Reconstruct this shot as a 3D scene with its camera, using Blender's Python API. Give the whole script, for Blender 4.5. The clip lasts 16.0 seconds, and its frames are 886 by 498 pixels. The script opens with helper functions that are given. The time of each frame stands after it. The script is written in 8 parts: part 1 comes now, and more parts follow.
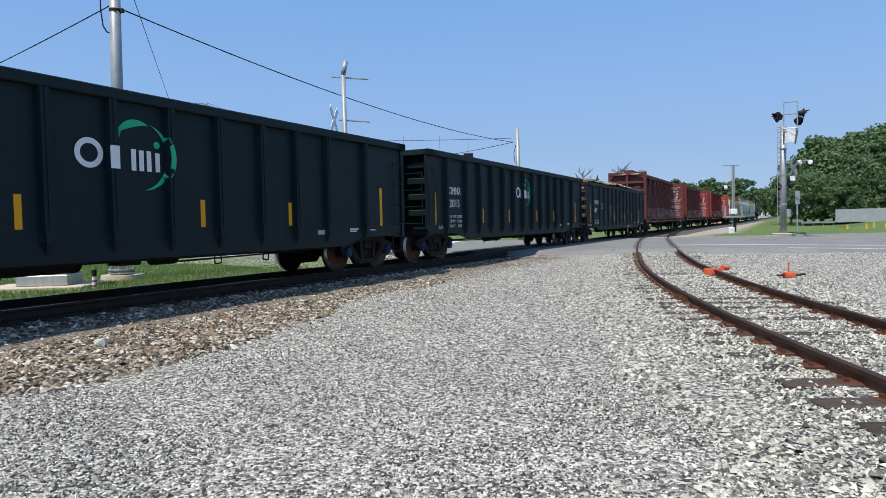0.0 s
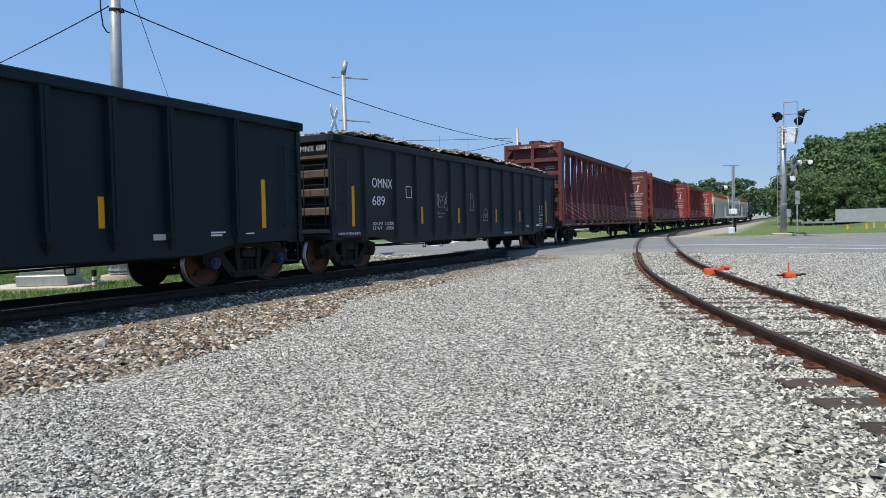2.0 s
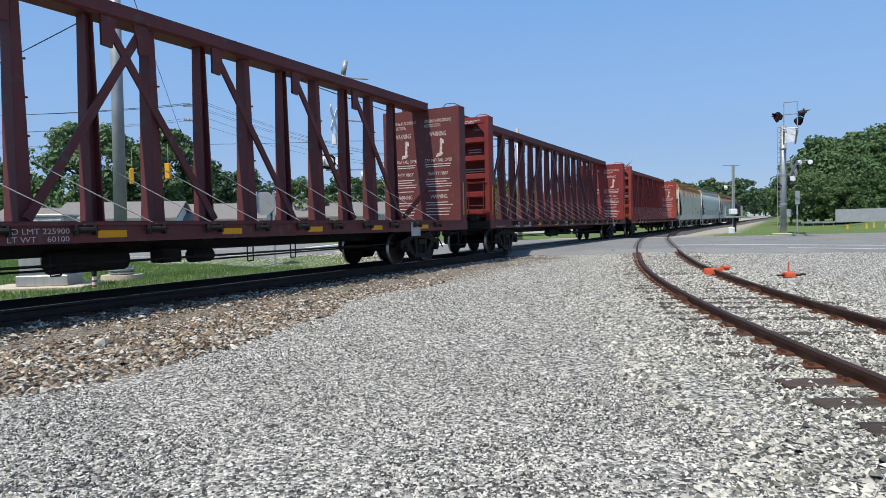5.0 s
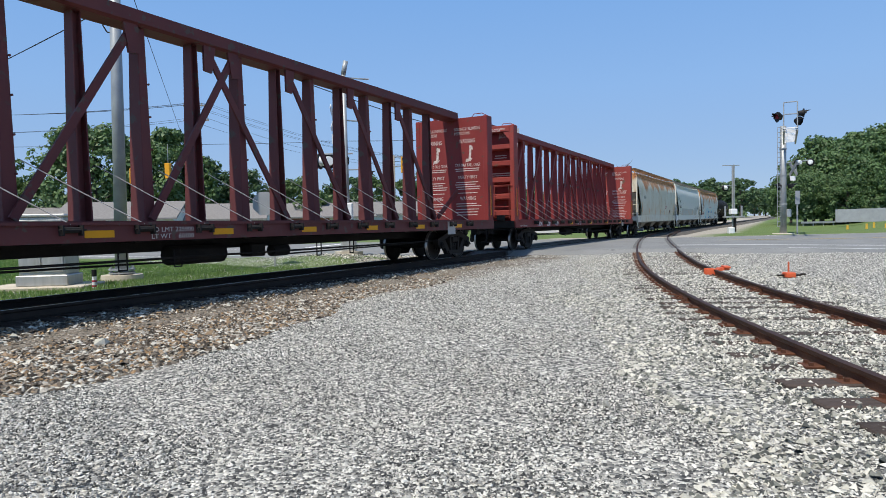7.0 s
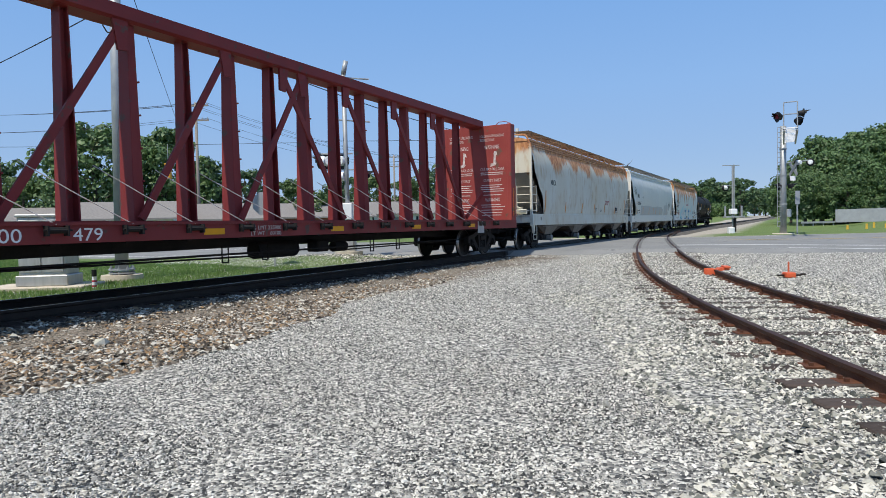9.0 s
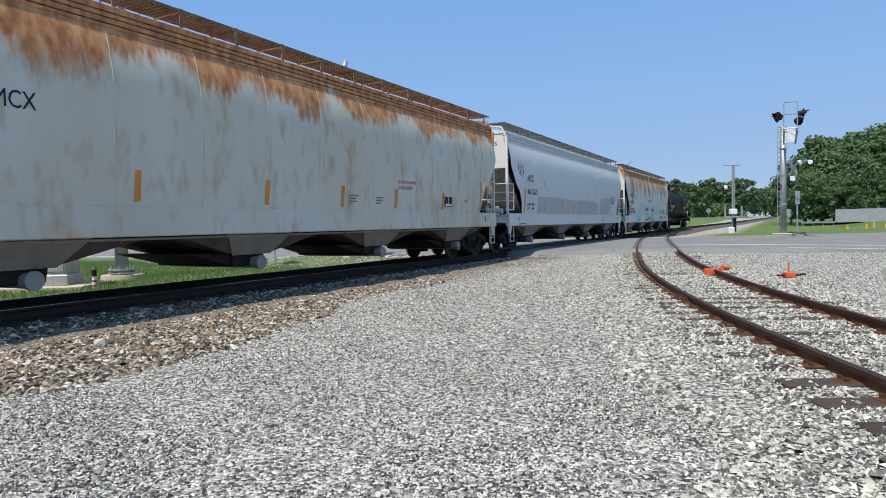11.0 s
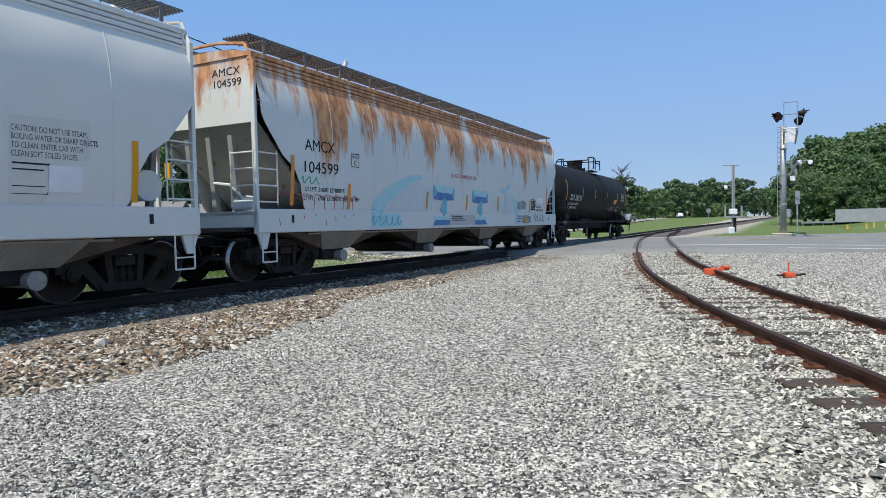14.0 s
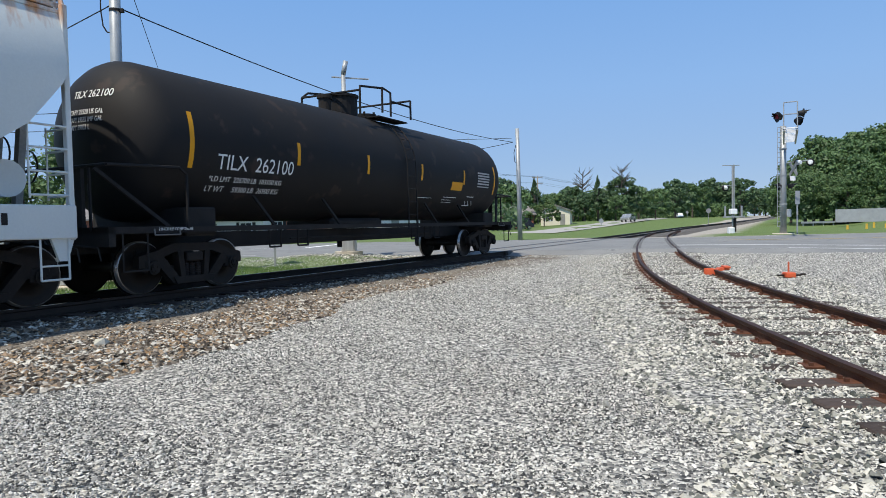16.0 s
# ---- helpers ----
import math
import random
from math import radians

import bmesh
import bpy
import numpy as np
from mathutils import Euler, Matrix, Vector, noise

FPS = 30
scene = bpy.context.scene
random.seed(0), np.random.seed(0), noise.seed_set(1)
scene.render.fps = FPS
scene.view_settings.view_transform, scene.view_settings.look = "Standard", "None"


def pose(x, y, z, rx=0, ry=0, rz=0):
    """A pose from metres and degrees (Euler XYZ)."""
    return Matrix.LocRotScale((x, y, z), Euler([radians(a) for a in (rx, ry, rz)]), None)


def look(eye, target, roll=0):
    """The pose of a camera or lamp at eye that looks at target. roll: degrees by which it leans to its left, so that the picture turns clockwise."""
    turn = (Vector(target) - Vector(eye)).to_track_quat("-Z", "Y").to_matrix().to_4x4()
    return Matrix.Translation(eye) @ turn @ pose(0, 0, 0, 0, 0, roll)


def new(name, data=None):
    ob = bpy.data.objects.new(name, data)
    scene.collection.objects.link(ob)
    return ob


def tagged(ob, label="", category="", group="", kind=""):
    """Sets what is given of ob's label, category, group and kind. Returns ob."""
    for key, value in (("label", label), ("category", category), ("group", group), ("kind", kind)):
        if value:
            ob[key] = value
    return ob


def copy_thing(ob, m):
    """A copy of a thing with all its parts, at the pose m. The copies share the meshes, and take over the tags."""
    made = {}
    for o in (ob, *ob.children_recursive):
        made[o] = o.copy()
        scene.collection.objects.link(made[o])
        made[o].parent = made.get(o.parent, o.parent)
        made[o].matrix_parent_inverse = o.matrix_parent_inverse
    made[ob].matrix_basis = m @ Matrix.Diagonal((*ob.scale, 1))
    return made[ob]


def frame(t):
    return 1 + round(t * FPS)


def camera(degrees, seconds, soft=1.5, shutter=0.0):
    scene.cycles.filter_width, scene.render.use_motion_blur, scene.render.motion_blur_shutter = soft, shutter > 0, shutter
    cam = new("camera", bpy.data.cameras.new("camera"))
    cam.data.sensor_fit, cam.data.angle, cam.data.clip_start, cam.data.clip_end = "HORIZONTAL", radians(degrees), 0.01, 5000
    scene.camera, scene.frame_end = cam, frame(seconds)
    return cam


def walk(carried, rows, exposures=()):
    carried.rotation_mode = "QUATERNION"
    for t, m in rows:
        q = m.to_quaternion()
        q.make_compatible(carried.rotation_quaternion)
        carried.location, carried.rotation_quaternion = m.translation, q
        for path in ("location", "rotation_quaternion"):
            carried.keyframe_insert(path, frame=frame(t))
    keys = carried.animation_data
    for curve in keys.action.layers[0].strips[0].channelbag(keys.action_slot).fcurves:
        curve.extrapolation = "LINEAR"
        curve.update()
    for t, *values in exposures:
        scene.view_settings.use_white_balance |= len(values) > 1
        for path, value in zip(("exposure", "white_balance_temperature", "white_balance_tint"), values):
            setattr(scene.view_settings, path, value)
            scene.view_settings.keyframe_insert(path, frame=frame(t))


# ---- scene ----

# camera: hand height beside the line, z = 0 is the railhead of the main line
H_EYE = 1.085
TILT = math.atan((441 - 398.77) / 1137.8)
cam = camera(2 * math.degrees(math.atan(784 / 1137.8)), 16.0, 0.8)
EYE_POSE = pose(0, 0, H_EYE) @ pose(0, 0, 0, 90 - math.degrees(TILT)) @ pose(0, 0, 0, 0, 0, -1.166)
walk(cam, [(0, EYE_POSE), (16, EYE_POSE)])

# world and sun
SUN_EL, SUN_AZ = radians(60), radians(217)
sun_dir = Vector((math.sin(SUN_AZ) * math.cos(SUN_EL), math.cos(SUN_AZ) * math.cos(SUN_EL), math.sin(SUN_EL)))
world = bpy.data.worlds.new("sky")
scene.world = world
world.use_nodes = True
wn = world.node_tree.nodes
sky = wn.new("ShaderNodeTexSky")
sky.sky_type, sky.sun_disc, sky.sun_elevation, sky.sun_rotation = "NISHITA", False, SUN_EL, SUN_AZ
sky.air_density, sky.dust_density, sky.ozone_density = 0.8, 0.02, 3.5
# summer haze evens the clear sky out and brightens it towards the sun
way = wn.new("ShaderNodeTexCoord")
up = wn.new("ShaderNodeSeparateXYZ")
world.node_tree.links.new(way.outputs["Generated"], up.inputs[0])
haze = wn.new("ShaderNodeValToRGB")
for p, c in ((0.0, (2.20, 3.00, 4.35)), (0.08, (2.03, 3.08, 4.85)), (0.2, (1.80, 3.17, 5.50)), (0.36, (1.32, 2.80, 5.55)), (1.0, (0.95, 1.5, 2.45))):
    e = haze.color_ramp.elements.new(p) if p not in (0.0, 1.0) else haze.color_ramp.elements[0 if p == 0 else -1]
    e.position, e.color = p, (*c, 1)
world.node_tree.links.new(up.outputs["Z"], haze.inputs[0])
facing = wn.new("ShaderNodeVectorMath")
facing.operation = "DOT_PRODUCT"
facing.inputs[1].default_value = sun_dir
world.node_tree.links.new(way.outputs["Generated"], facing.inputs[0])
glare = wn.new("ShaderNodeMapRange")
glare.interpolation_type = "SMOOTHSTEP"
glare.inputs["From Min"].default_value, glare.inputs["From Max"].default_value = 0.05, 1.0
glare.inputs["To Min"].default_value, glare.inputs["To Max"].default_value = 1.0, 1.6
world.node_tree.links.new(facing.outputs["Value"], glare.inputs["Value"])
lit = wn.new("ShaderNodeVectorMath")
lit.operation = "SCALE"
world.node_tree.links.new(haze.outputs[0], lit.inputs[0])
world.node_tree.links.new(glare.outputs[0], lit.inputs["Scale"])
veil = wn.new("ShaderNodeMix")
veil.data_type = "RGBA"
veil.inputs["Factor"].default_value = 0.85
world.node_tree.links.new(sky.outputs[0], veil.inputs["A"])
world.node_tree.links.new(lit.outputs[0], veil.inputs["B"])
world.node_tree.links.new(veil.outputs["Result"], wn["Background"].inputs[0])
wn["Background"].inputs[1].default_value = 0.15
sun = new("sun", bpy.data.lights.new("sun", "SUN"))
sun.data.energy, sun.data.angle, sun.data.color = 5.1, radians(0.55), (1.0, 0.925, 0.79)
sun.matrix_basis = look(sun_dir * 50, (0, 0, 0))
scene.view_settings.exposure = 0.0


# ---- the line of the main track ----
LINE_S = np.arange(-140.0, 420.0, 0.5)


def _heading(s):
    s = np.clip(s, -45.0, 58.0)
    return 0.479057 - 4.1e-05 * s + 0.001289 * s ** 2 / 200 + 0.002427 * s ** 3 / 3e4 + 0.001829 * s ** 4 / 4e6


LINE_T = _heading(LINE_S)
_zero = int(np.argmin(abs(LINE_S)))
LINE_X = np.concatenate([[0], np.cumsum(np.sin((LINE_T[1:] + LINE_T[:-1]) / 2) * 0.5)])
LINE_Y = np.concatenate([[0], np.cumsum(np.cos((LINE_T[1:] + LINE_T[:-1]) / 2) * 0.5)])
LINE_X = LINE_X - LINE_X[_zero] + 11.4815
LINE_Y = LINE_Y - LINE_Y[_zero] + 44.6116
LINE_Z = np.interp(LINE_S, [-40, -20, 0, 20, 40, 60, 90, 200, 400], [0, 0, 0.0, 0.09, 0.19, 0.27, 0.42, 1.2, 3.0])


def line(s, o=0.0, z=0.0):
    """A point of the main track: s metres along it, o metres to its near side, z above the railhead."""
    th = np.interp(s, LINE_S, LINE_T)
    return Vector((np.interp(s, LINE_S, LINE_X) + o * math.cos(th), np.interp(s, LINE_S, LINE_Y) - o * math.sin(th), np.interp(s, LINE_S, LINE_Z) + z))


def heading(s):
    return float(np.interp(s, LINE_S, LINE_T))


# ---- materials ----
def surf(name, c1, c2, scale=2.0, rough=0.7, metal=0.0, bump=0.15, fine=60.0, spread=0.5, stretch=(1, 1, 1), vary=0.0, spots=None):
    """A surface of two colours mixed by broad stains, with fine grain in value, gloss and relief. spots: (colour, scale, share)."""
    m = bpy.data.materials.new(name)
    m.use_nodes = True
    nt = m.node_tree
    n, k = nt.nodes, nt.links.new
    b = n["Principled BSDF"]
    co = n.new("ShaderNodeTexCoord")
    mp = n.new("ShaderNodeMapping")
    mp.inputs["Scale"].default_value = stretch
    k(co.outputs["Object"], mp.inputs[0])
    big = n.new("ShaderNodeTexNoise")
    big.inputs["Scale"].default_value, big.inputs["Detail"].default_value = scale, 6
    k(mp.outputs[0], big.inputs["Vector"])
    ramp = n.new("ShaderNodeValToRGB")
    ramp.color_ramp.elements[0].position, ramp.color_ramp.elements[1].position = 0.5 - spread / 2, 0.5 + spread / 2
    ramp.color_ramp.elements[0].color, ramp.color_ramp.elements[1].color = (*c1, 1), (*c2, 1)
    k(big.outputs["Fac"], ramp.inputs[0])
    col = ramp.outputs[0]
    if spots:
        sp = n.new("ShaderNodeTexNoise")
        sp.inputs["Scale"].default_value, sp.inputs["Detail"].default_value = spots[1], 8
        k(mp.outputs[0], sp.inputs["Vector"])
        sr = n.new("ShaderNodeMapRange")
        sr.inputs["From Min"].default_value, sr.inputs["From Max"].default_value = 0.72 - spots[2], (0.78 if len(spots) < 4 else 0.78 + spots[3]) - spots[2]
        k(sp.outputs["Fac"], sr.inputs["Value"])
        mx = n.new("ShaderNodeMix")
        mx.data_type = "RGBA"
        mx.inputs["B"].default_value = (*spots[0], 1)
        k(sr.outputs[0], mx.inputs["Factor"])
        k(col, mx.inputs["A"])
        col = mx.outputs["Result"]
    small = n.new("ShaderNodeTexNoise")
    small.inputs["Scale"].default_value, small.inputs["Detail"].default_value = fine, 4
    k(co.outputs["Object"], small.inputs["Vector"])
    hsv = n.new("ShaderNodeHueSaturation")
    val = n.new("ShaderNodeMapRange")
    val.inputs["To Min"].default_value, val.inputs["To Max"].default_value = (0.72, 1.28) if bump > 0.06 else (0.94, 1.06)
    k(small.outputs["Fac"], val.inputs["Value"])
    out = val.outputs[0]
    if vary:
        info = n.new("ShaderNodeObjectInfo")
        rnd = n.new("ShaderNodeMapRange")
        rnd.inputs["To Min"].default_value, rnd.inputs["To Max"].default_value = 1 - vary, 1 + vary
        k(info.outputs["Random"], rnd.inputs["Value"])
        mul = n.new("ShaderNodeMath")
        mul.operation = "MULTIPLY"
        k(out, mul.inputs[0])
        k(rnd.outputs[0], mul.inputs[1])
        out = mul.outputs[0]
    k(out, hsv.inputs["Value"])
    k(col, hsv.inputs["Color"])
    k(hsv.outputs[0], b.inputs["Base Color"])
    rr = n.new("ShaderNodeMapRange")
    rr.inputs["To Min"].default_value, rr.inputs["To Max"].default_value = max(0.03, rough - 0.12), min(1, rough + 0.12)
    k(big.outputs["Fac"], rr.inputs["Value"])
    k(rr.outputs[0], b.inputs["Roughness"])
    b.inputs["Metallic"].default_value = metal
    b.inputs["Specular IOR Level"].default_value = 0.22
    if bump:
        bp = n.new("ShaderNodeBump")
        bp.inputs["Strength"].default_value, bp.inputs["Distance"].default_value = bump, 0.02
        k(small.outputs["Fac"], bp.inputs["Height"])
        k(bp.outputs[0], b.inputs["Normal"])
    return m


def mix_by(m, factor, other):
    """Mixes another colour into a material's base colour by a factor socket."""
    nt = m.node_tree
    b = nt.nodes["Principled BSDF"]
    old = b.inputs["Base Color"].links[0].from_socket
    mx = nt.nodes.new("ShaderNodeMix")
    mx.data_type = "RGBA"
    nt.links.new(factor, mx.inputs["Factor"])
    nt.links.new(old, mx.inputs["A"])
    if isinstance(other, tuple):
        mx.inputs["B"].default_value = (*other, 1)
    else:
        nt.links.new(other, mx.inputs["B"])
    nt.links.new(mx.outputs["Result"], b.inputs["Base Color"])


def rust_streaks(m, z_top, reach, amount, patch=0.55, grain=(0.5, 1.5, 0.12), gain=2.6):
    """Rust that runs down from the roof edge in uneven tongues, broken into patches along the car."""
    nt = m.node_tree
    n, k = nt.nodes, nt.links.new
    co = n.new("ShaderNodeTexCoord")
    sep = n.new("ShaderNodeSeparateXYZ")
    k(co.outputs["Object"], sep.inputs[0])

    def noise_at(sx, sy, sz, detail):
        mp = n.new("ShaderNodeMapping")
        mp.inputs["Scale"].default_value = (sx, sy, sz)
        k(co.outputs["Object"], mp.inputs[0])
        t = n.new("ShaderNodeTexNoise")
        t.inputs["Scale"].default_value, t.inputs["Detail"].default_value = 1.0, detail
        k(mp.outputs[0], t.inputs["Vector"])
        return t.outputs["Fac"]

    def calc(op, a, b):
        q = n.new("ShaderNodeMath")
        q.operation = op
        for i, v in enumerate((a, b)):
            if isinstance(v, (int, float)):
                q.inputs[i].default_value = v
            else:
                k(v, q.inputs[i])
        return q.outputs[0]

    drop = calc("DIVIDE", calc("SUBTRACT", z_top, sep.outputs["Z"]), reach)
    tongues = noise_at(*grain, 3)
    edge = noise_at(7, 9, 2.5, 6)
    v = calc("SUBTRACT", calc("ADD", calc("ADD", calc("MULTIPLY", calc("SUBTRACT", tongues, 0.5), gain), 1.3), calc("MULTIPLY", edge, 1.25)), calc("ADD", drop, patch + 0.95))
    fac = n.new("ShaderNodeMapRange")
    fac.inputs["From Min"].default_value, fac.inputs["From Max"].default_value = 0.0, 0.45
    fac.inputs["To Max"].default_value = amount
    k(v, fac.inputs["Value"])
    ramp = n.new("ShaderNodeValToRGB")
    ramp.color_ramp.elements[0].color, ramp.color_ramp.elements[1].color = (0.32, 0.105, 0.034, 1), (0.60, 0.30, 0.12, 1)
    ramp.color_ramp.elements[0].position, ramp.color_ramp.elements[1].position = 0.35, 0.65
    k(noise_at(6, 6, 3, 7), ramp.inputs[0])
    mix_by(m, fac.outputs[0], ramp.outputs[0])
    return m


def plain(name, col, rough=0.6, metal=0.0, vary=0.06):
    return surf(name, tuple(c * (1 - vary) for c in col), tuple(min(1, c * (1 + vary)) for c in col), 3.0, rough, metal, 0.05, 40)


def glow(name, col, power):
    m = plain(name, col, 0.3)
    b = m.node_tree.nodes["Principled BSDF"]
    b.inputs["Emission Color"].default_value, b.inputs["Emission Strength"].default_value = (*col, 1), power
    return m


GONDOLA = surf("gondola_paint", (0.003, 0.010, 0.013), (0.006, 0.016, 0.019), 0.8, 0.55, 0, 0.03, 25, 0.6)
GONDOLA_OLD = surf("worn_gondola_paint", (0.013, 0.017, 0.020), (0.024, 0.028, 0.031), 1.2, 0.62, 0, 0.06, 30, 0.6)
BEAM_RED = surf("boxcar_red_paint", (0.15, 0.022, 0.022), (0.22, 0.036, 0.033), 0.9, 0.55, 0, 0.06, 30, 0.6, spots=((0.10, 0.05, 0.04), 5.0, 0.10))
BEAM_BROWN = surf("faded_brown_red_paint", (0.092, 0.028, 0.028), (0.138, 0.041, 0.039), 0.9, 0.6, 0, 0.06, 30, 0.6, spots=((0.09, 0.06, 0.05), 5.0, 0.12))
BEAM_BRIGHT = surf("bright_red_paint", (0.20, 0.032, 0.028), (0.28, 0.055, 0.045), 0.8, 0.55, 0, 0.06, 30, 0.6, spots=((0.14, 0.07, 0.05), 4.0, 0.10))
HOPPER_CLEAN = surf("pale_grey_paint", (0.60, 0.605, 0.575), (0.66, 0.66, 0.62), 0.6, 0.45, 0, 0.03, 30, 0.6, spots=((0.50, 0.51, 0.49), 1.2, 0.03))
HOPPER_RUSTY = rust_streaks(surf("rust_streaked_grey_paint", (0.55, 0.50, 0.39), (0.60, 0.60, 0.53), 0.8, 0.6, 0, 0.05, 30, 0.4, (1, 1, 0.4), spots=((0.42, 0.29, 0.16), 3.6, 0.20, 0.22)), 4.42, 0.62, 0.95, -0.16, (0.2, 0.62, 0.03), 4.6)
HOPPER_STREAKED = rust_streaks(surf("heavily_rusted_grey_paint", (0.55, 0.58, 0.56), (0.63, 0.645, 0.62), 0.7, 0.6, 0, 0.05, 30, 0.7), 4.5, 1.6, 0.94, 0.22, (0.5, 1.05, 0.08), 4.4)
# dusty grey that also carries the shading of the hopper slope sheets
SLOPE_GREY = surf("shaded_dusty_grey_steel", (0.20, 0.20, 0.19), (0.30, 0.29, 0.27), 1.5, 0.75, 0, 0.08, 30, 0.6, spots=((0.2, 0.12, 0.07), 4.0, 0.08))
TANK_BLACK = surf("black_tank_paint", (0.008, 0.008, 0.009), (0.017, 0.0155, 0.015), 0.7, 0.68, 0, 0.05, 30, 0.6, spots=((0.03, 0.022, 0.019), 1.8, 0.12))
TRUCK = surf("grimy_cast_steel", (0.013, 0.011, 0.010), (0.034, 0.028, 0.024), 4, 0.75, 0.2, 0.2, 60, 0.6)
WHEEL = surf("dark_wheel_steel", (0.012, 0.011, 0.010), (0.030, 0.023, 0.018), 3, 0.55, 0.4, 0.1, 60, 0.6)
WHEEL_RUST = surf("rusty_wheel_plate", (0.08, 0.035, 0.02), (0.14, 0.06, 0.035), 3, 0.7, 0.1, 0.1, 60, 0.6)
TREAD = surf("polished_wheel_rim", (0.25, 0.24, 0.23), (0.42, 0.41, 0.40), 6, 0.32, 0.9, 0.03, 60)
UNDER = surf("black_underframe", (0.012, 0.011, 0.011), (0.030, 0.027, 0.025), 2, 0.8, 0, 0.1, 40)
BLUE_CAP = plain("blue_bearing_cap", (0.02, 0.04, 0.12), 0.5)
YELLOW = plain("yellow_reflector", (0.68, 0.30, 0.008), 0.45)
ORANGE_STRIP = plain("faded_orange_reflector", (0.64, 0.26, 0.055), 0.55)
WHITE_PAINT = plain("white_lettering", (0.72, 0.72, 0.70), 0.6)
WORN_WHITE = surf("worn_white_lettering", (0.34, 0.24, 0.22), (0.64, 0.60, 0.57), 14, 0.7, 0, 0.03, 40, 0.5)
GREY_PAINT = plain("worn_grey_lettering", (0.42, 0.40, 0.38), 0.7)
FADED_RED = plain("faded_red_stencil", (0.46, 0.17, 0.18), 0.7)
FADED_INK = plain("faded_dark_stencil", (0.17, 0.175, 0.17), 0.7)
RED_PAINT = plain("red_lettering", (0.35, 0.03, 0.05), 0.6)
BLACK_PAINT = plain("dark_lettering", (0.02, 0.025, 0.03), 0.6)
GREEN_PAINT = plain("green_emblem_paint", (0.02, 0.42, 0.20), 0.5)
STENCIL_GREY = plain("cream_stencil_ground", (0.58, 0.58, 0.54), 0.6)
PATCH = plain("grey_paint_patch", (0.43, 0.445, 0.435), 0.6)
CYAN = surf("cyan_spray_paint", (0.30, 0.56, 0.61), (0.42, 0.62, 0.66), 4, 0.6, 0, 0.02, 30)
BLUE_SPRAY = surf("blue_spray_paint", (0.06, 0.15, 0.36), (0.11, 0.25, 0.47), 4, 0.6, 0, 0.02, 30)
AQUA = surf("aqua_spray_paint", (0.10, 0.36, 0.46), (0.18, 0.46, 0.54), 4, 0.6, 0, 0.02, 30)
GRATING = plain("galvanised_grating", (0.16, 0.16, 0.155), 0.6, 0.3)
RUSTY_GRATING = surf("rusty_grating", (0.16, 0.09, 0.05), (0.28, 0.20, 0.13), 3, 0.7, 0.1)
LOAD = surf("shredded_scrap", (0.12, 0.10, 0.082), (0.42, 0.36, 0.29), 9, 0.85, 0, 0.6, 40, 0.4)
CABLE = plain("steel_cable", (0.42, 0.41, 0.39), 0.45, 0.4)
BLACK_RUBBER = plain("black_rubber", (0.012, 0.012, 0.012), 0.7)

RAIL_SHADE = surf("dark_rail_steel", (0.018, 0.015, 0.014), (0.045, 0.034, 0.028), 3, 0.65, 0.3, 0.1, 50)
RAIL_TOP = plain("polished_railhead", (0.42, 0.42, 0.43), 0.25, 0.9)
RAIL_HEAD = surf("dark_rusty_railhead", (0.026, 0.016, 0.013), (0.070, 0.034, 0.022), 3, 0.6, 0.3, 0.15, 50)
RAIL_RUST = surf("rusty_rail_steel", (0.050, 0.023, 0.016), (0.165, 0.066, 0.034), 3, 0.7, 0.15, 0.2, 50)
TIE = surf("weathered_tie_wood", (0.030, 0.024, 0.021), (0.080, 0.060, 0.051), 3, 0.9, 0, 0.5, 30, 0.6, (1, 8, 8), 0.25)
ASPHALT = surf("worn_asphalt", (0.16, 0.163, 0.163), (0.235, 0.235, 0.23), 0.5, 0.9, 0, 0.2, 120, 0.6, spots=((0.13, 0.13, 0.13), 1.3, 0.10))
ASPHALT_DARK = surf("dark_asphalt_edge", (0.09, 0.09, 0.09), (0.15, 0.147, 0.14), 1.5, 0.9, 0, 0.3, 100)
LINE_WHITE = surf("road_paint", (0.66, 0.66, 0.64), (0.8, 0.8, 0.78), 4, 0.7, 0, 0.1, 60)
LINE_YELLOW = surf("yellow_road_paint", (0.40, 0.29, 0.08), (0.48, 0.36, 0.12), 4, 0.7)
CONCRETE = surf("pale_concrete", (0.42, 0.37, 0.29), (0.55, 0.49, 0.40), 2, 0.9, 0, 0.2, 60)
GALV = surf("galvanised_steel", (0.27, 0.285, 0.295), (0.38, 0.395, 0.40), 2.5, 0.5, 0.35, 0.05, 40)
ALU = surf("brushed_aluminium", (0.42, 0.42, 0.41), (0.55, 0.55, 0.54), 1.5, 0.42, 0.6, 0.05, 60, 0.5, (8, 8, 0.6))
POLE_WOOD = surf("weathered_pole_wood", (0.19, 0.17, 0.145), (0.30, 0.27, 0.235), 2, 0.9, 0, 0.4, 30, 0.6, (6, 6, 0.4))
SIGNAL_BLACK = plain("black_signal_housing", (0.012, 0.012, 0.013), 0.5)
SIGNAL_YELLOW = plain("traffic_light_yellow", (0.65, 0.30, 0.02), 0.45)
LENS_RED = plain("dark_red_lens", (0.16, 0.008, 0.01), 0.2)
GREEN_LIT = glow("lit_green_lens", (0.05, 0.75, 0.35), 2.0)
AMBER = plain("amber_lens", (0.30, 0.13, 0.02), 0.25)
DERAIL_ORANGE = surf("orange_derail_paint", (0.50, 0.075, 0.03), (0.62, 0.13, 0.05), 6, 0.55, 0, 0.1, 50)
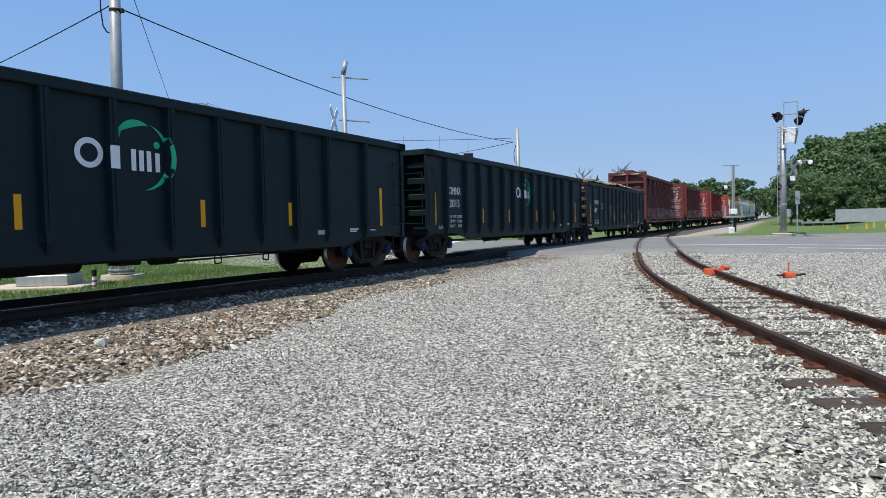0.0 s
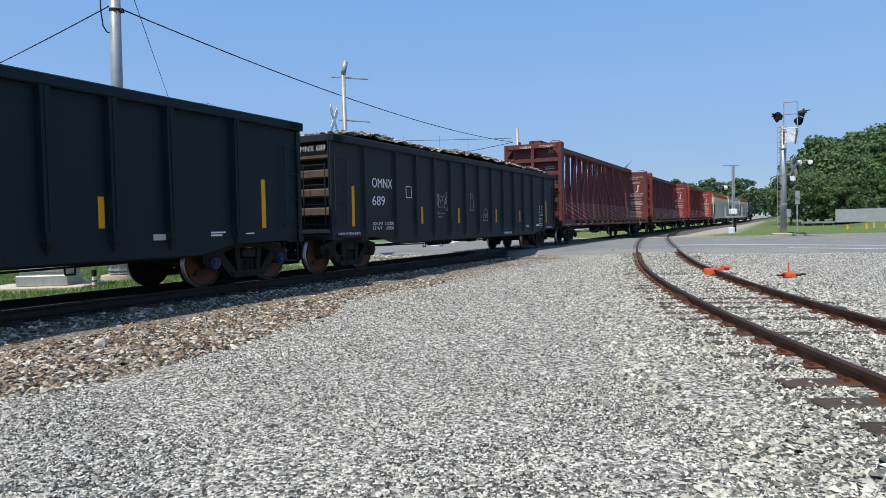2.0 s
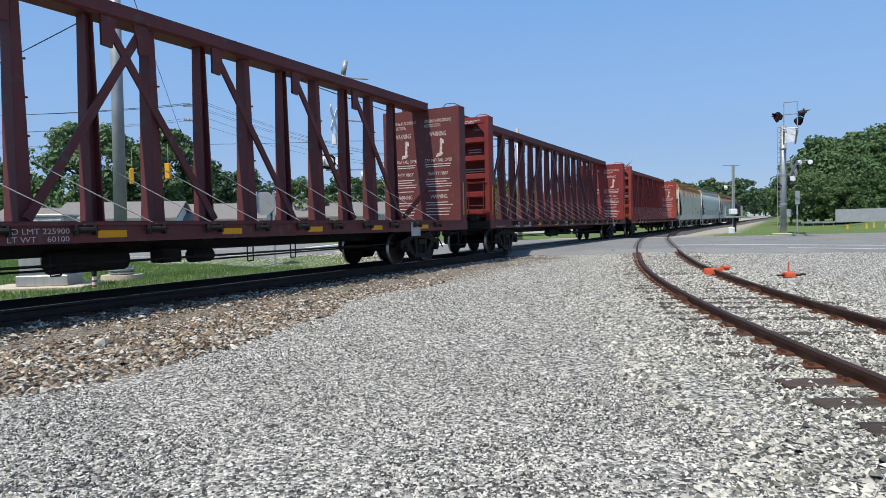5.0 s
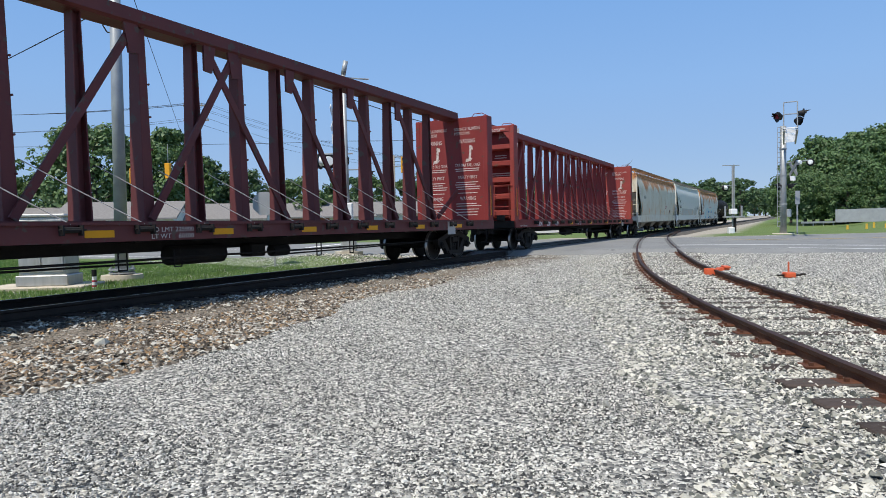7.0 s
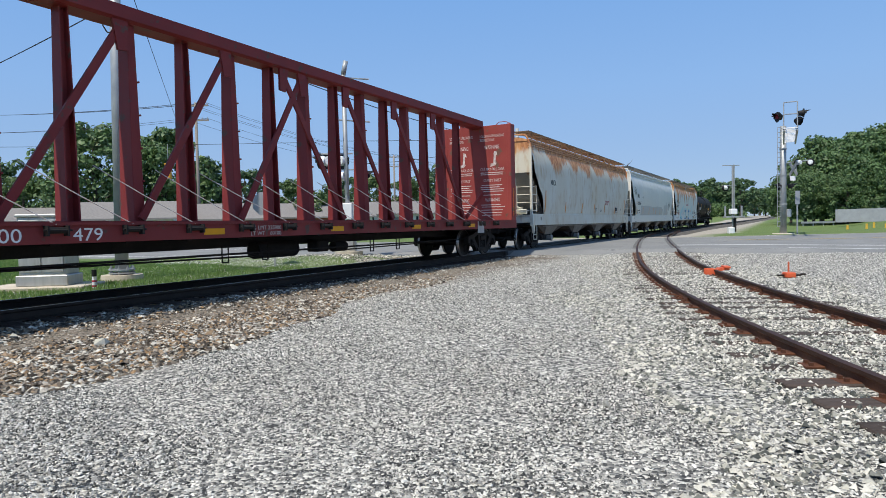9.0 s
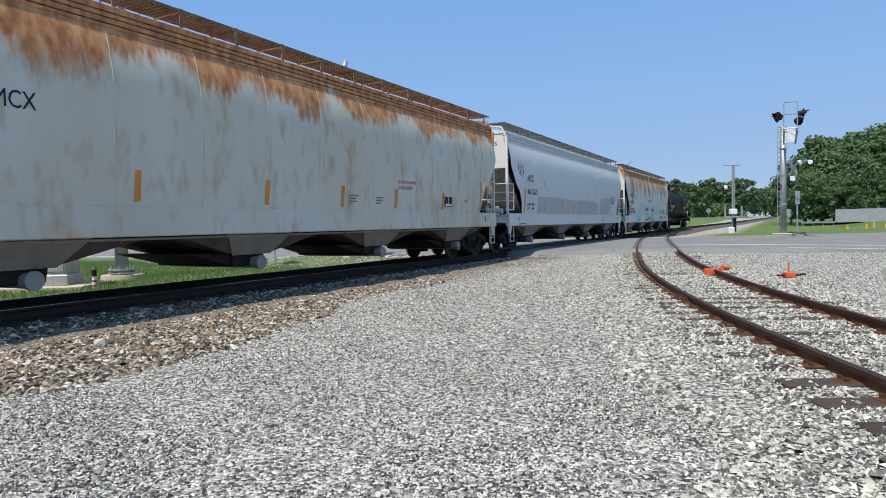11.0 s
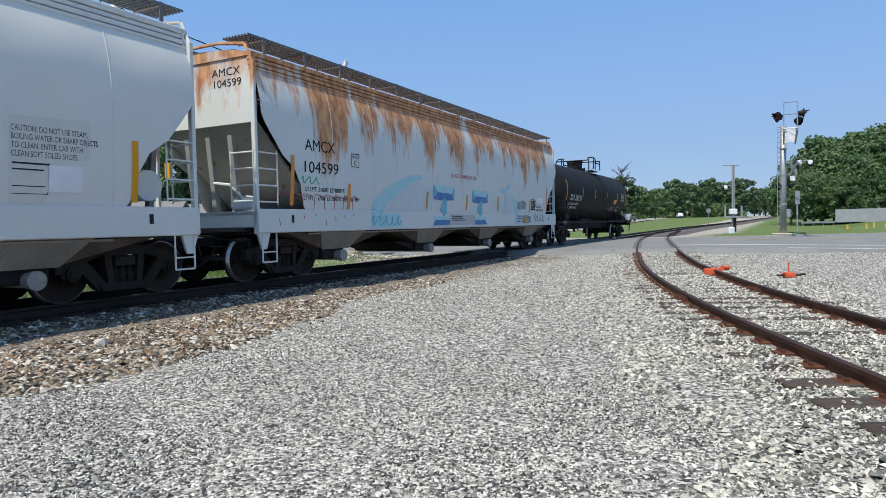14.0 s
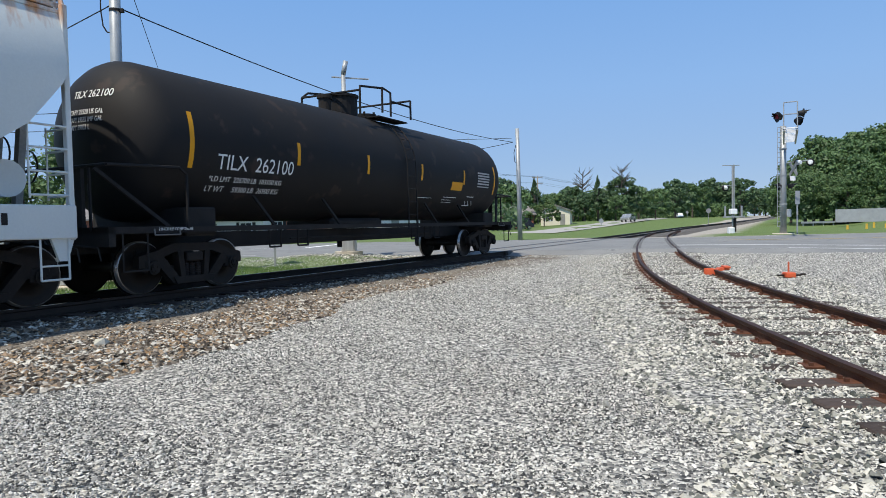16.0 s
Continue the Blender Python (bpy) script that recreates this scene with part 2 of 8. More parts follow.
SIGN_BACK = plain("dull_aluminium_sign", (0.36, 0.36, 0.36), 0.5, 0.5)
SIGN_WHITE = plain("white_sign_face", (0.72, 0.73, 0.74), 0.45)
SIDING_WHITE = surf("white_house_siding", (0.66, 0.66, 0.64), (0.74, 0.74, 0.72), 1, 0.7, 0, 0.1, 30)
SIDING_CREAM = surf("cream_house_siding", (0.62, 0.57, 0.45), (0.70, 0.65, 0.53), 1, 0.7, 0, 0.1, 30)
BRICK = surf("red_brick", (0.22, 0.085, 0.06), (0.32, 0.13, 0.095), 12, 0.9, 0, 0.3, 40)
ROOF = surf("grey_shingles", (0.16, 0.15, 0.145), (0.24, 0.225, 0.215), 8, 0.9, 0, 0.3, 40)
GLASS = plain("dark_window_glass", (0.03, 0.035, 0.04), 0.08)
CAR_PAINT = plain("silver_car_paint", (0.35, 0.36, 0.37), 0.25, 0.5)
CAR_DARK = plain("dark_blue_car_paint", (0.03, 0.035, 0.05), 0.25, 0.3)
BARK = surf("tree_bark", (0.06, 0.05, 0.04), (0.12, 0.10, 0.085), 4, 0.95, 0, 0.5, 20, 0.6, (3, 3, 0.5))
WALL_GREY = surf("grey_block_wall", (0.30, 0.31, 0.32), (0.38, 0.39, 0.40), 1.5, 0.85, 0, 0.2, 30)
BOLLARD_YELLOW = plain("yellow_bollard", (0.62, 0.38, 0.06), 0.5)


def leaf_mat(name, c1, c2):
    m = bpy.data.materials.new(name)
    m.use_nodes = True
    n, k = m.node_tree.nodes, m.node_tree.links.new
    b = n["Principled BSDF"]
    geo = n.new("ShaderNodeNewGeometry")
    ramp = n.new("ShaderNodeValToRGB")
    ramp.color_ramp.elements[0].color, ramp.color_ramp.elements[1].color = (*c1, 1), (*c2, 1)
    k(geo.outputs["Random Per Island"], ramp.inputs[0])
    k(ramp.outputs[0], b.inputs["Base Color"])
    b.inputs["Roughness"].default_value = 0.55
    tr = n.new("ShaderNodeBsdfTranslucent")
    k(ramp.outputs[0], tr.inputs["Color"])
    mix = n.new("ShaderNodeMixShader")
    mix.inputs[0].default_value = 0.25
    k(b.outputs[0], mix.inputs[1])
    k(tr.outputs[0], mix.inputs[2])
    k(mix.outputs[0], n["Material Output"].inputs["Surface"])
    return m


# the bluish haze over the trees is mixed into LEAF's green
LEAF = leaf_mat("hazy_summer_leaves", (0.056, 0.108, 0.036), (0.129, 0.211, 0.075))
LEAF_DARK = leaf_mat("dark_leaves", (0.043, 0.086, 0.036), (0.099, 0.167, 0.068))
LEAF_LIGHT = leaf_mat("light_leaves", (0.056, 0.104, 0.028), (0.129, 0.198, 0.065))
BLADE = leaf_mat("grass_blades", (0.085, 0.165, 0.030), (0.19, 0.29, 0.075))


# ---- mesh helpers ----
def part(name, bm, material, parent=None, label="", smooth=False):
    me = bpy.data.meshes.new(name)
    bmesh.ops.recalc_face_normals(bm, faces=bm.faces)
    bm.to_mesh(me)
    bm.free()
    return part_me(name, me, material, parent, label, smooth)


def part_me(name, me, material, parent=None, label="", smooth=False):
    if material and not me.materials:
        me.materials.append(material)
    if smooth:
        me.polygons.foreach_set("use_smooth", [True] * len(me.polygons))
    ob = new(name, me)
    ob.parent = parent
    if label:
        ob["label"] = label
    return ob


def empty(name):
    ob = new(name)
    ob.empty_display_size = 0.2
    return ob


def box(bm, lo, hi, bevel=0.0):
    r = bmesh.ops.create_cube(bm, size=1)
    for v in r["verts"]:
        v.co = Vector([lo[i] + (v.co[i] + 0.5) * (hi[i] - lo[i]) for i in range(3)])
    if bevel:
        es = list({e for v in r["verts"] for e in v.link_edges})
        bmesh.ops.bevel(bm, geom=es, offset=bevel, segments=1, affect="EDGES")
    return bm


def rod(bm, a, b, r, n=8, r2=None):
    a, b = Vector(a), Vector(b)
    d = b - a
    m = Matrix.Translation((a + b) / 2) @ d.to_track_quat("Z", "Y").to_matrix().to_4x4()
    bmesh.ops.create_cone(bm, cap_ends=True, segments=n, radius1=r, radius2=r if r2 is None else r2, depth=d.length, matrix=m)
    return bm


def bent(bm, pts, r, n=6):
    for a, b in zip(pts[:-1], pts[1:]):
        rod(bm, a, b, r, n)
    return bm


def tube(bm, pts, r, n=5):
    """One continuous round tube through the points."""
    rings = []
    for i, p in enumerate(pts):
        d = (pts[min(i + 1, len(pts) - 1)] - pts[max(i - 1, 0)]).normalized()
        u = d.cross(Vector((0, 0, 1)) if abs(d.z) < 0.9 else Vector((1, 0, 0))).normalized()
        w = d.cross(u)
        rings.append([bm.verts.new(p + u * (r * math.cos(6.2832 * j / n)) + w * (r * math.sin(6.2832 * j / n))) for j in range(n)])
    for a, b in zip(rings[:-1], rings[1:]):
        for j in range(n):
            bm.faces.new((a[j], a[(j + 1) % n], b[(j + 1) % n], b[j]))
    bm.faces.new(rings[0][::-1])
    bm.faces.new(rings[-1])
    return bm


def bar(bm, a, b, w, h, side=(1, 0, 0)):
    """A straight bar of section w x h from a to b; w lies along side."""
    a, b = Vector(a), Vector(b)
    d = (b - a).normalized()
    u = (Vector(side) - d * d.dot(Vector(side))).normalized()
    v = d.cross(u)
    vs = [bm.verts.new(p + u * w / 2 * i + v * h / 2 * j) for p in (a, b) for i, j in ((-1, -1), (1, -1), (1, 1), (-1, 1))]
    for f in ((0, 1, 2, 3), (7, 6, 5, 4), (0, 4, 5, 1), (1, 5, 6, 2), (2, 6, 7, 3), (3, 7, 4, 0)):
        bm.faces.new([vs[i] for i in f])
    return bm


def prism(bm, poly, lo, hi, axis=0):
    """A polygon in the two other axes, extruded along one axis from lo to hi."""
    def at(p, q):
        c = list(p)
        c.insert(axis, q)
        return bm.verts.new(c)
    a, b = [at(p, lo) for p in poly], [at(p, hi) for p in poly]
    bm.faces.new(a)
    bm.faces.new(b[::-1])
    for i in range(len(poly)):
        j = (i + 1) % len(poly)
        bm.faces.new((a[i], b[i], b[j], a[j]))
    return bm


NB = bmesh.new


def boxes(name, material, parent, *bx, bevel=0.0, label=""):
    bm = NB()
    for lo, hi in bx:
        box(bm, lo, hi, bevel)
    return part(name, bm, material, parent, label)


def rods(name, material, parent, r, *segs, label="", n=6):
    bm = NB()
    for s in segs:
        bent(bm, s, r, n)
    return part(name, bm, material, parent, label)


def text_mesh(words, width, height, thick=0.003):
    cu = bpy.data.curves.new("words", "FONT")
    cu.body, cu.size, cu.extrude, cu.resolution_u, cu.offset = words, 1.0, 0.01, 3, 0.0
    ob = new("words", cu)
    me = bpy.data.meshes.new_from_object(ob.evaluated_get(bpy.context.evaluated_depsgraph_get()))
    bpy.data.objects.remove(ob)
    bpy.data.curves.remove(cu)
    co = np.empty(len(me.vertices) * 3)
    me.vertices.foreach_get("co", co)
    co = co.reshape(-1, 3)
    lo, hi = co.min(0), co.max(0)
    co = (co - lo) / np.maximum(hi - lo, 1e-6) * np.array([width, height, thick])
    return me, co


def letter(words, parent, y, z, width, height, material, x=1.5, face="side", name="lettering"):
    """Words on the near side (y along the car, z up) or on the end that faces back along the line. x: depth, or its function of y and z."""
    me, co = text_mesh(words, width, height)
    if face == "side":
        yy, zz = co[:, 0] + y, co[:, 1] + z
        xx = np.array([x(a, b) for a, b in zip(yy, zz)]) if callable(x) else np.full(len(co), float(x))
        out = np.stack([xx + co[:, 2], yy, zz], 1)
    else:
        out = np.stack([co[:, 0] + y, np.full(len(co), float(x)) - co[:, 2], co[:, 1] + z], 1)
    me.vertices.foreach_set("co", out.ravel())
    me.update()
    return part_me(name, me, material, parent)


def flat_bars(name, parent, material, bars_, x=1.5, face="side"):
    """Plain bars that stand for small writing: (y, z, width, height)."""
    bm = NB()
    for y, z, w, h in bars_:
        if face == "side":
            xx = x(y, z) if callable(x) else x
            box(bm, (xx, y, z), (xx + 0.003, y + w, z + h))
        else:
            box(bm, (y, x - 0.003, z), (y + w, x, z + h))
    return part(name, bm, material, parent)


def grid_mesh(name, xs, ys, zf):
    xs, ys = np.asarray(xs, float), np.asarray(ys, float)
    X, Y = np.meshgrid(xs, ys)
    Z = zf(X, Y)
    nx, ny = len(xs), len(ys)
    i = np.arange(nx * ny).reshape(ny, nx)
    f = np.stack([i[:-1, :-1], i[:-1, 1:], i[1:, 1:], i[1:, :-1]], -1).reshape(-1, 4)
    return raw_mesh(name, np.stack([X, Y, Z], -1).reshape(-1, 3), f)


def raw_mesh(name, verts, faces):
    """A mesh straight from arrays; all faces have the same number of corners."""
    me = bpy.data.meshes.new(name)
    k = faces.shape[1]
    me.vertices.add(len(verts))
    me.vertices.foreach_set("co", np.asarray(verts, np.float32).ravel())
    me.loops.add(faces.size)
    me.loops.foreach_set("vertex_index", faces.astype(np.int32).ravel())
    me.polygons.add(len(faces))
    me.polygons.foreach_set("loop_start", np.arange(0, faces.size, k, dtype=np.int32))
    me.polygons.foreach_set("use_smooth", [False] * len(faces))
    me.update(calc_edges=True)
    return me


# ---- lie of the land ----
SIDE_FIT = np.polyfit([-14.0, -8.0, -2.0, 4.63, 8.74, 15.95, 20.62, 25.26, 36.0, 50.6, 58.0, 66.0], [4.687, 4.142, 3.87, 3.954, 4.423, 5.843, 7.053, 8.415, 11.85, 17.0, 20.1, 23.6], 6)


def smooth01(t):
    t = np.clip(t, 0, 1)
    return t * t * (3 - 2 * t)


def off_main(x, y):
    th = np.interp(y, LINE_Y, LINE_T)
    return (x - np.interp(y, LINE_Y, LINE_X)) * np.cos(th)


def off_side(x, y):
    yy = np.clip(y, -14, 66)
    return np.where(y > 66, 99.0, (x - np.polyval(SIDE_FIT, yy)) * 0.96)


def side_rise(y):
    """Height of the siding's railhead."""
    return np.interp(y, [18, 26.2, 40, 55, 66], [-0.1, 0, 0, 0.05, 0.12])


def land(x, y):
    """Height of the land without tracks and road."""
    z = np.interp(y, [-50, 18, 25, 32, 45, 60, 100, 200, 400, 4000], [-0.27, -0.27, -0.19, -0.09, -0.04, 0, 0.15, 0.9, 2.6, 2.6])
    z = z + np.clip((x - 12) / 20, 0, 1) * np.interp(y, [26, 42, 90, 300, 600], [0, 0.2, 0.75, 0.75, 0])
    z = z + 0.26 * np.exp(-((x + 4.4) ** 2 + (y - 24.3) ** 2) / 5.5)
    return z - 0.45 * np.clip((-6 - x) / 10, 0, 1) * np.interp(y, [44, 54, 90, 130], [0, 1, 1, 0])


def main_z(y):
    return np.interp(y, LINE_Y, LINE_Z)


def ground_z(x, y):
    x, y = np.asarray(x, float), np.asarray(y, float)
    z = land(x, y)
    z = z + 0.012 * np.sin(x * 1.7 + 0.6 * y) * np.sin(y * 1.1 - 0.4 * x) + 0.01 * np.sin(3.1 * x + 1.3) * np.sin(2.3 * y)
    z = z - 0.07 * smooth01((4.2 - abs(off_main(x, y) - 0.4)) / 1.5) * (y < 24)
    z = z + (main_z(y) - 0.21 - z) * smooth01((2.05 - abs(off_main(x, y))) / 0.6)
    z = z + (side_rise(y) - 0.125 - z) * smooth01((2.2 - abs(off_side(x, y))) / 1.3) * (y < 60)
    o = off_main(x, y)
    far = smooth01((y - 46) / 9)
    z = z + (np.minimum(z, main_z(y) - 0.42) - z) * far * smooth01((np.where(o > 0, 26, 15) - abs(o)) / 9)
    e = y + 0.194 * x - 26.64
    return z - 0.14 * ((e > 0.3) & (e < 17.4) & (abs(x) < 88))


def road_z(x, y):
    near = np.minimum(abs(off_main(x, y)), abs(off_side(x, y)))
    w = smooth01(1 - (near - 1.5) / 9)
    base = land(x, y) + 0.02
    return base + (np.interp(y, LINE_Y, LINE_Z) * 0 - 0.012 - base) * w


def ground_material():
    m = surf("gravel_and_grass_ground", (0.20, 0.195, 0.19), (0.40, 0.39, 0.37), 1.2, 0.95, 0, 0.0, 8, 0.7)
    nt = m.node_tree
    n, k = nt.nodes, nt.links.new
    b = n["Principled BSDF"]
    geo = n.new("ShaderNodeNewGeometry")
    # stones: cells of two sizes
    cell = n.new("ShaderNodeTexVoronoi")
    cell.inputs["Scale"].default_value = 40
    k(geo.outputs["Position"], cell.inputs["Vector"])
    grey = n.new("ShaderNodeValToRGB")
    for p, c in ((0.0, (0.026, 0.026, 0.027)), (0.25, (0.095, 0.095, 0.091)), (0.5, (0.249, 0.241, 0.219)), (0.78, (0.473, 0.456, 0.405)), (1.0, (0.705, 0.676, 0.608))):
        e = grey.color_ramp.elements.new(p) if p not in (0.0, 1.0) else grey.color_ramp.elements[0 if p == 0 else -1]
        e.position, e.color = p, (*c, 1)
    sep = n.new("ShaderNodeSeparateColor")
    k(cell.outputs["Color"], sep.inputs[0])
    k(sep.outputs[0], grey.inputs[0])
    one = n.new("ShaderNodeValue")
    one.outputs[0].default_value = 0.95
    mix_by(m, one.outputs[0], grey.outputs[0])
    pos = n.new("ShaderNodeSeparateXYZ")
    k(geo.outputs["Position"], pos.inputs[0])

    def calc(op, a, c):
        q = n.new("ShaderNodeMath")
        q.operation = op
        for i, v in enumerate((a, c)):
            if isinstance(v, (int, float)):
                q.inputs[i].default_value = v
            else:
                k(v, q.inputs[i])
        return q.outputs[0]

    wob = n.new("ShaderNodeTexNoise")
    wob.inputs["Scale"].default_value, wob.inputs["Detail"].default_value = 0.8, 6
    k(geo.outputs["Position"], wob.inputs["Vector"])
    w = calc("MULTIPLY", calc("SUBTRACT", wob.outputs["Fac"], 0.5), 2.2)

    def line_at(ax, ay, c, soft):
        """1 where ax*x + ay*y > c, with a ragged edge."""
        v = calc("ADD", calc("ADD", calc("MULTIPLY", pos.outputs["X"], ax), calc("MULTIPLY", pos.outputs["Y"], ay)), w)
        r = n.new("ShaderNodeMapRange")
        r.inputs["From Min"].default_value, r.inputs["From Max"].default_value = c, c + soft
        k(v, r.inputs["Value"])
        return r.outputs[0]

    # turf: left of the main line, short of the mound; and all beyond the road
    c0, s0 = math.cos(0.487), math.sin(0.487)
    left = line_at(-c0, s0, 10.6 + 2.6, 0.4)
    short = line_at(-s0, -c0, -22.5, 0.6)
    beyond = line_at(0.194, 1, 44.6, 0.5)
    off_track = calc("MAXIMUM", line_at(-c0, s0, 10.6 + 3.6, 0.8), line_at(c0, -s0, -10.6 + 5.0, 2.0))
    turf = calc("MAXIMUM", calc("MULTIPLY", left, short), calc("MULTIPLY", beyond, off_track))
    green = n.new("ShaderNodeValToRGB")
    green.color_ramp.elements[0].color, green.color_ramp.elements[1].color = (0.075, 0.125, 0.032, 1), (0.16, 0.21, 0.075, 1)
    gn = n.new("ShaderNodeTexNoise")
    gn.inputs["Scale"].default_value, gn.inputs["Detail"].default_value = 1.7, 10
    k(geo.outputs["Position"], gn.inputs["Vector"])
    k(gn.outputs["Fac"], green.inputs[0])
    dirt = n.new("ShaderNodeValToRGB")
    dirt.color_ramp.elements[0].color, dirt.color_ramp.elements[1].color = (0.26, 0.235, 0.20, 1), (0.44, 0.41, 0.36, 1)
    k(gn.outputs["Fac"], dirt.inputs[0])
    mix_by(m, calc("MULTIPLY", beyond, 1.0), dirt.outputs[0])
    mix_by(m, turf, green.outputs[0])
    # brown, older ballast beside the main line, darkened for the shade between its stones
    brown = n.new("ShaderNodeValToRGB")
    brown.color_ramp.elements[0].color, brown.color_ramp.elements[1].color = (0.05, 0.042, 0.034, 1), (0.24, 0.195, 0.15, 1)
    k(sep.outputs[1], brown.inputs[0])
    band = calc("MULTIPLY", calc("MULTIPLY", line_at(-c0, s0, 10.6 - 3.6, 0.8), line_at(c0, -s0, -10.6 - 2.4, 0.3)), calc("SUBTRACT", 1.0, beyond))
    mix_by(m, calc("MULTIPLY", band, 0.75), brown.outputs[0])
    bp = n.new("ShaderNodeBump")
    bp.inputs["Strength"].default_value, bp.inputs["Distance"].default_value = 0.9, 0.02
    bp.invert = True
    k(cell.outputs["Distance"], bp.inputs["Height"])
    k(bp.outputs[0], b.inputs["Normal"])
    return m


xs = np.concatenate([-np.geomspace(2500, 62, 24), np.arange(-60, 60.1, 0.8), np.geomspace(62, 2500, 24)])
ys = np.concatenate([np.arange(-60, -8, 4), np.arange(-8, 70, 0.8), np.geomspace(70, 3500, 46)])
GROUND = ground_material()
ground = part_me("ground", grid_mesh("ground", xs, ys, ground_z), GROUND, None, "", True)
tagged(ground, "pale crushed gravel with turf beyond the road", "ground", kind="structure")

# ---- road ----


def road_strip(name, u0, u1, e0, e1, lift, material, parent=None, step=0.8, thick=0.0):
    """A strip of the road: u along it, e metres back from its near edge."""
    us = np.arange(u0, u1 + step / 2, step) if u1 - u0 > step else np.array([u0, u1])
    es = np.linspace(e0, e1, max(2, int((e1 - e0) / 0.8) + 1))
    U, E = np.meshgrid(us, es)
    x = U * 0.9817 + E * 0.1905
    y = 26.64 - U * 0.1905 + E * 0.9817
    z = road_z(x, y) + lift
    nx, ny = len(us), len(es)
    i = np.arange(nx * ny).reshape(ny, nx)
    f = np.stack([i[:-1, :-1], i[:-1, 1:], i[1:, 1:], i[1:, :-1]], -1).reshape(-1, 4)
    return part_me(name, raw_mesh(name, np.stack([x, y, z], -1).reshape(-1, 3), f), material, parent, "", True)


road = tagged(road_strip("road", -88, 88, 0.0, 17.2, 0.0, ASPHALT), "worn grey asphalt road crossing the tracks", "road", kind="structure")
apron = bmesh.new()
rng = random.Random(4)
edge = []
for i in range(-110, 111):
    u = i * 0.4
    wv = 0.55 + 0.25 * math.sin(u * 0.9) * math.sin(u * 0.37 + 1) + rng.uniform(-0.08, 0.08)
    p0 = Vector((u * 0.9817, 26.64 - u * 0.1905, 0))
    p1 = Vector((u * 0.9817 - wv * 0.1905, 26.64 - u * 0.1905 - wv, 0))
    edge.append((apron.verts.new((p0.x, p0.y, float(road_z(p0.x, p0.y)) - 0.002)), apron.verts.new((p1.x, p1.y, float(ground_z(p1.x, p1.y)) - 0.01))))
for (a, b), (c, d) in zip(edge[:-1], edge[1:]):
    apron.faces.new((a, b, d, c))
tagged(part("road_edge", apron, ASPHALT), "ragged worn asphalt lip of the road", "road edge", kind="structure")
tagged(road_strip("edge_line", 13.5, 80, 0.75, 0.95, 0.006, LINE_WHITE), "worn white edge line on the road", "road marking", kind="structure")
tagged(road_strip("lane_line", 9.5, 80, 3.6, 3.85, 0.006, LINE_WHITE), "white lane line on the road", "road marking", kind="structure")
tagged(road_strip("edge_line", -80, -9.0, 0.75, 0.9, 0.006, LINE_WHITE), "worn white edge line on the road", "road marking", kind="structure")
tagged(road_strip("lane_line", -80, -11, 7.6, 7.75, 0.006, LINE_WHITE), "white lane line on the road", "road marking", kind="structure")
for e in (10.3, 10.6):
    tagged(road_strip("centre_line", 13.0, 80, e, e + 0.12, 0.006, LINE_YELLOW), "worn yellow centre line on the road", "road marking", kind="structure")
for u in (-9.6, -2.2):
    tagged(road_strip("stop_line", u - 0.2, u + 0.25, 8.5, 16.5, 0.006, LINE_WHITE), "faded white stop bar on the road", "road marking", kind="structure")

# ---- tracks ----
RAIL_PROFILE = [(-0.036, 0), (0.036, 0), (0.036, -0.035), (0.012, -0.055), (0.012, -0.14), (0.076, -0.158), (0.076, -0.172), (-0.076, -0.172), (-0.076, -0.158), (-0.012, -0.14), (-0.012, -0.055), (-0.036, -0.035)]


def rail_mesh(path_pts, sides):
    v, f = [], []
    n = len(RAIL_PROFILE)
    for i, (p, s) in enumerate(zip(path_pts, sides)):
        for a, z in RAIL_PROFILE:
            v.append((p.x + s.x * a, p.y + s.y * a, p.z + z))
        if i:
            for j in range(n):
                q = (j + 1) % n
                f.append(((i - 1) * n + j, (i - 1) * n + q, i * n + q, i * n + j))
    return raw_mesh("rail", np.array(v), np.array(f))


def tie_mesh():
    bm = bmesh.new()
    box(bm, (-1.28, -0.11, -0.17), (1.28, 0.11, 0), 0.012)
    me = bpy.data.meshes.new("tie")
    bm.to_mesh(me)
    bm.free()
    me.materials.append(TIE)
    return me


def plate_mesh(material):
    bm = bmesh.new()
    box(bm, (-0.17, -0.09, -0.004), (0.17, 0.09, 0.016), 0.004)
    for sx in (-0.11, 0.11):
        for sy in (-0.05, 0.05):
            box(bm, (sx - 0.016, sy - 0.016, 0.0), (sx + 0.016, sy + 0.016, 0.045))
    me = bpy.data.meshes.new("tie_plate")
    bm.to_mesh(me)
    bm.free()
    me.materials.append(material)
    return me


TIE_ME, PLATE_DARK, PLATE_RUST = tie_mesh(), plate_mesh(RAIL_SHADE), plate_mesh(RAIL_RUST)


def side_pt(y, o=0.0, z=0.0):
    x = np.polyval(SIDE_FIT, y)
    g = np.polyval(np.polyder(SIDE_FIT), y)
    n = Vector((1, -g, 0)).normalized()
    lift = float(side_rise(y))
    return Vector((x, y, z + lift)) + n * o, n


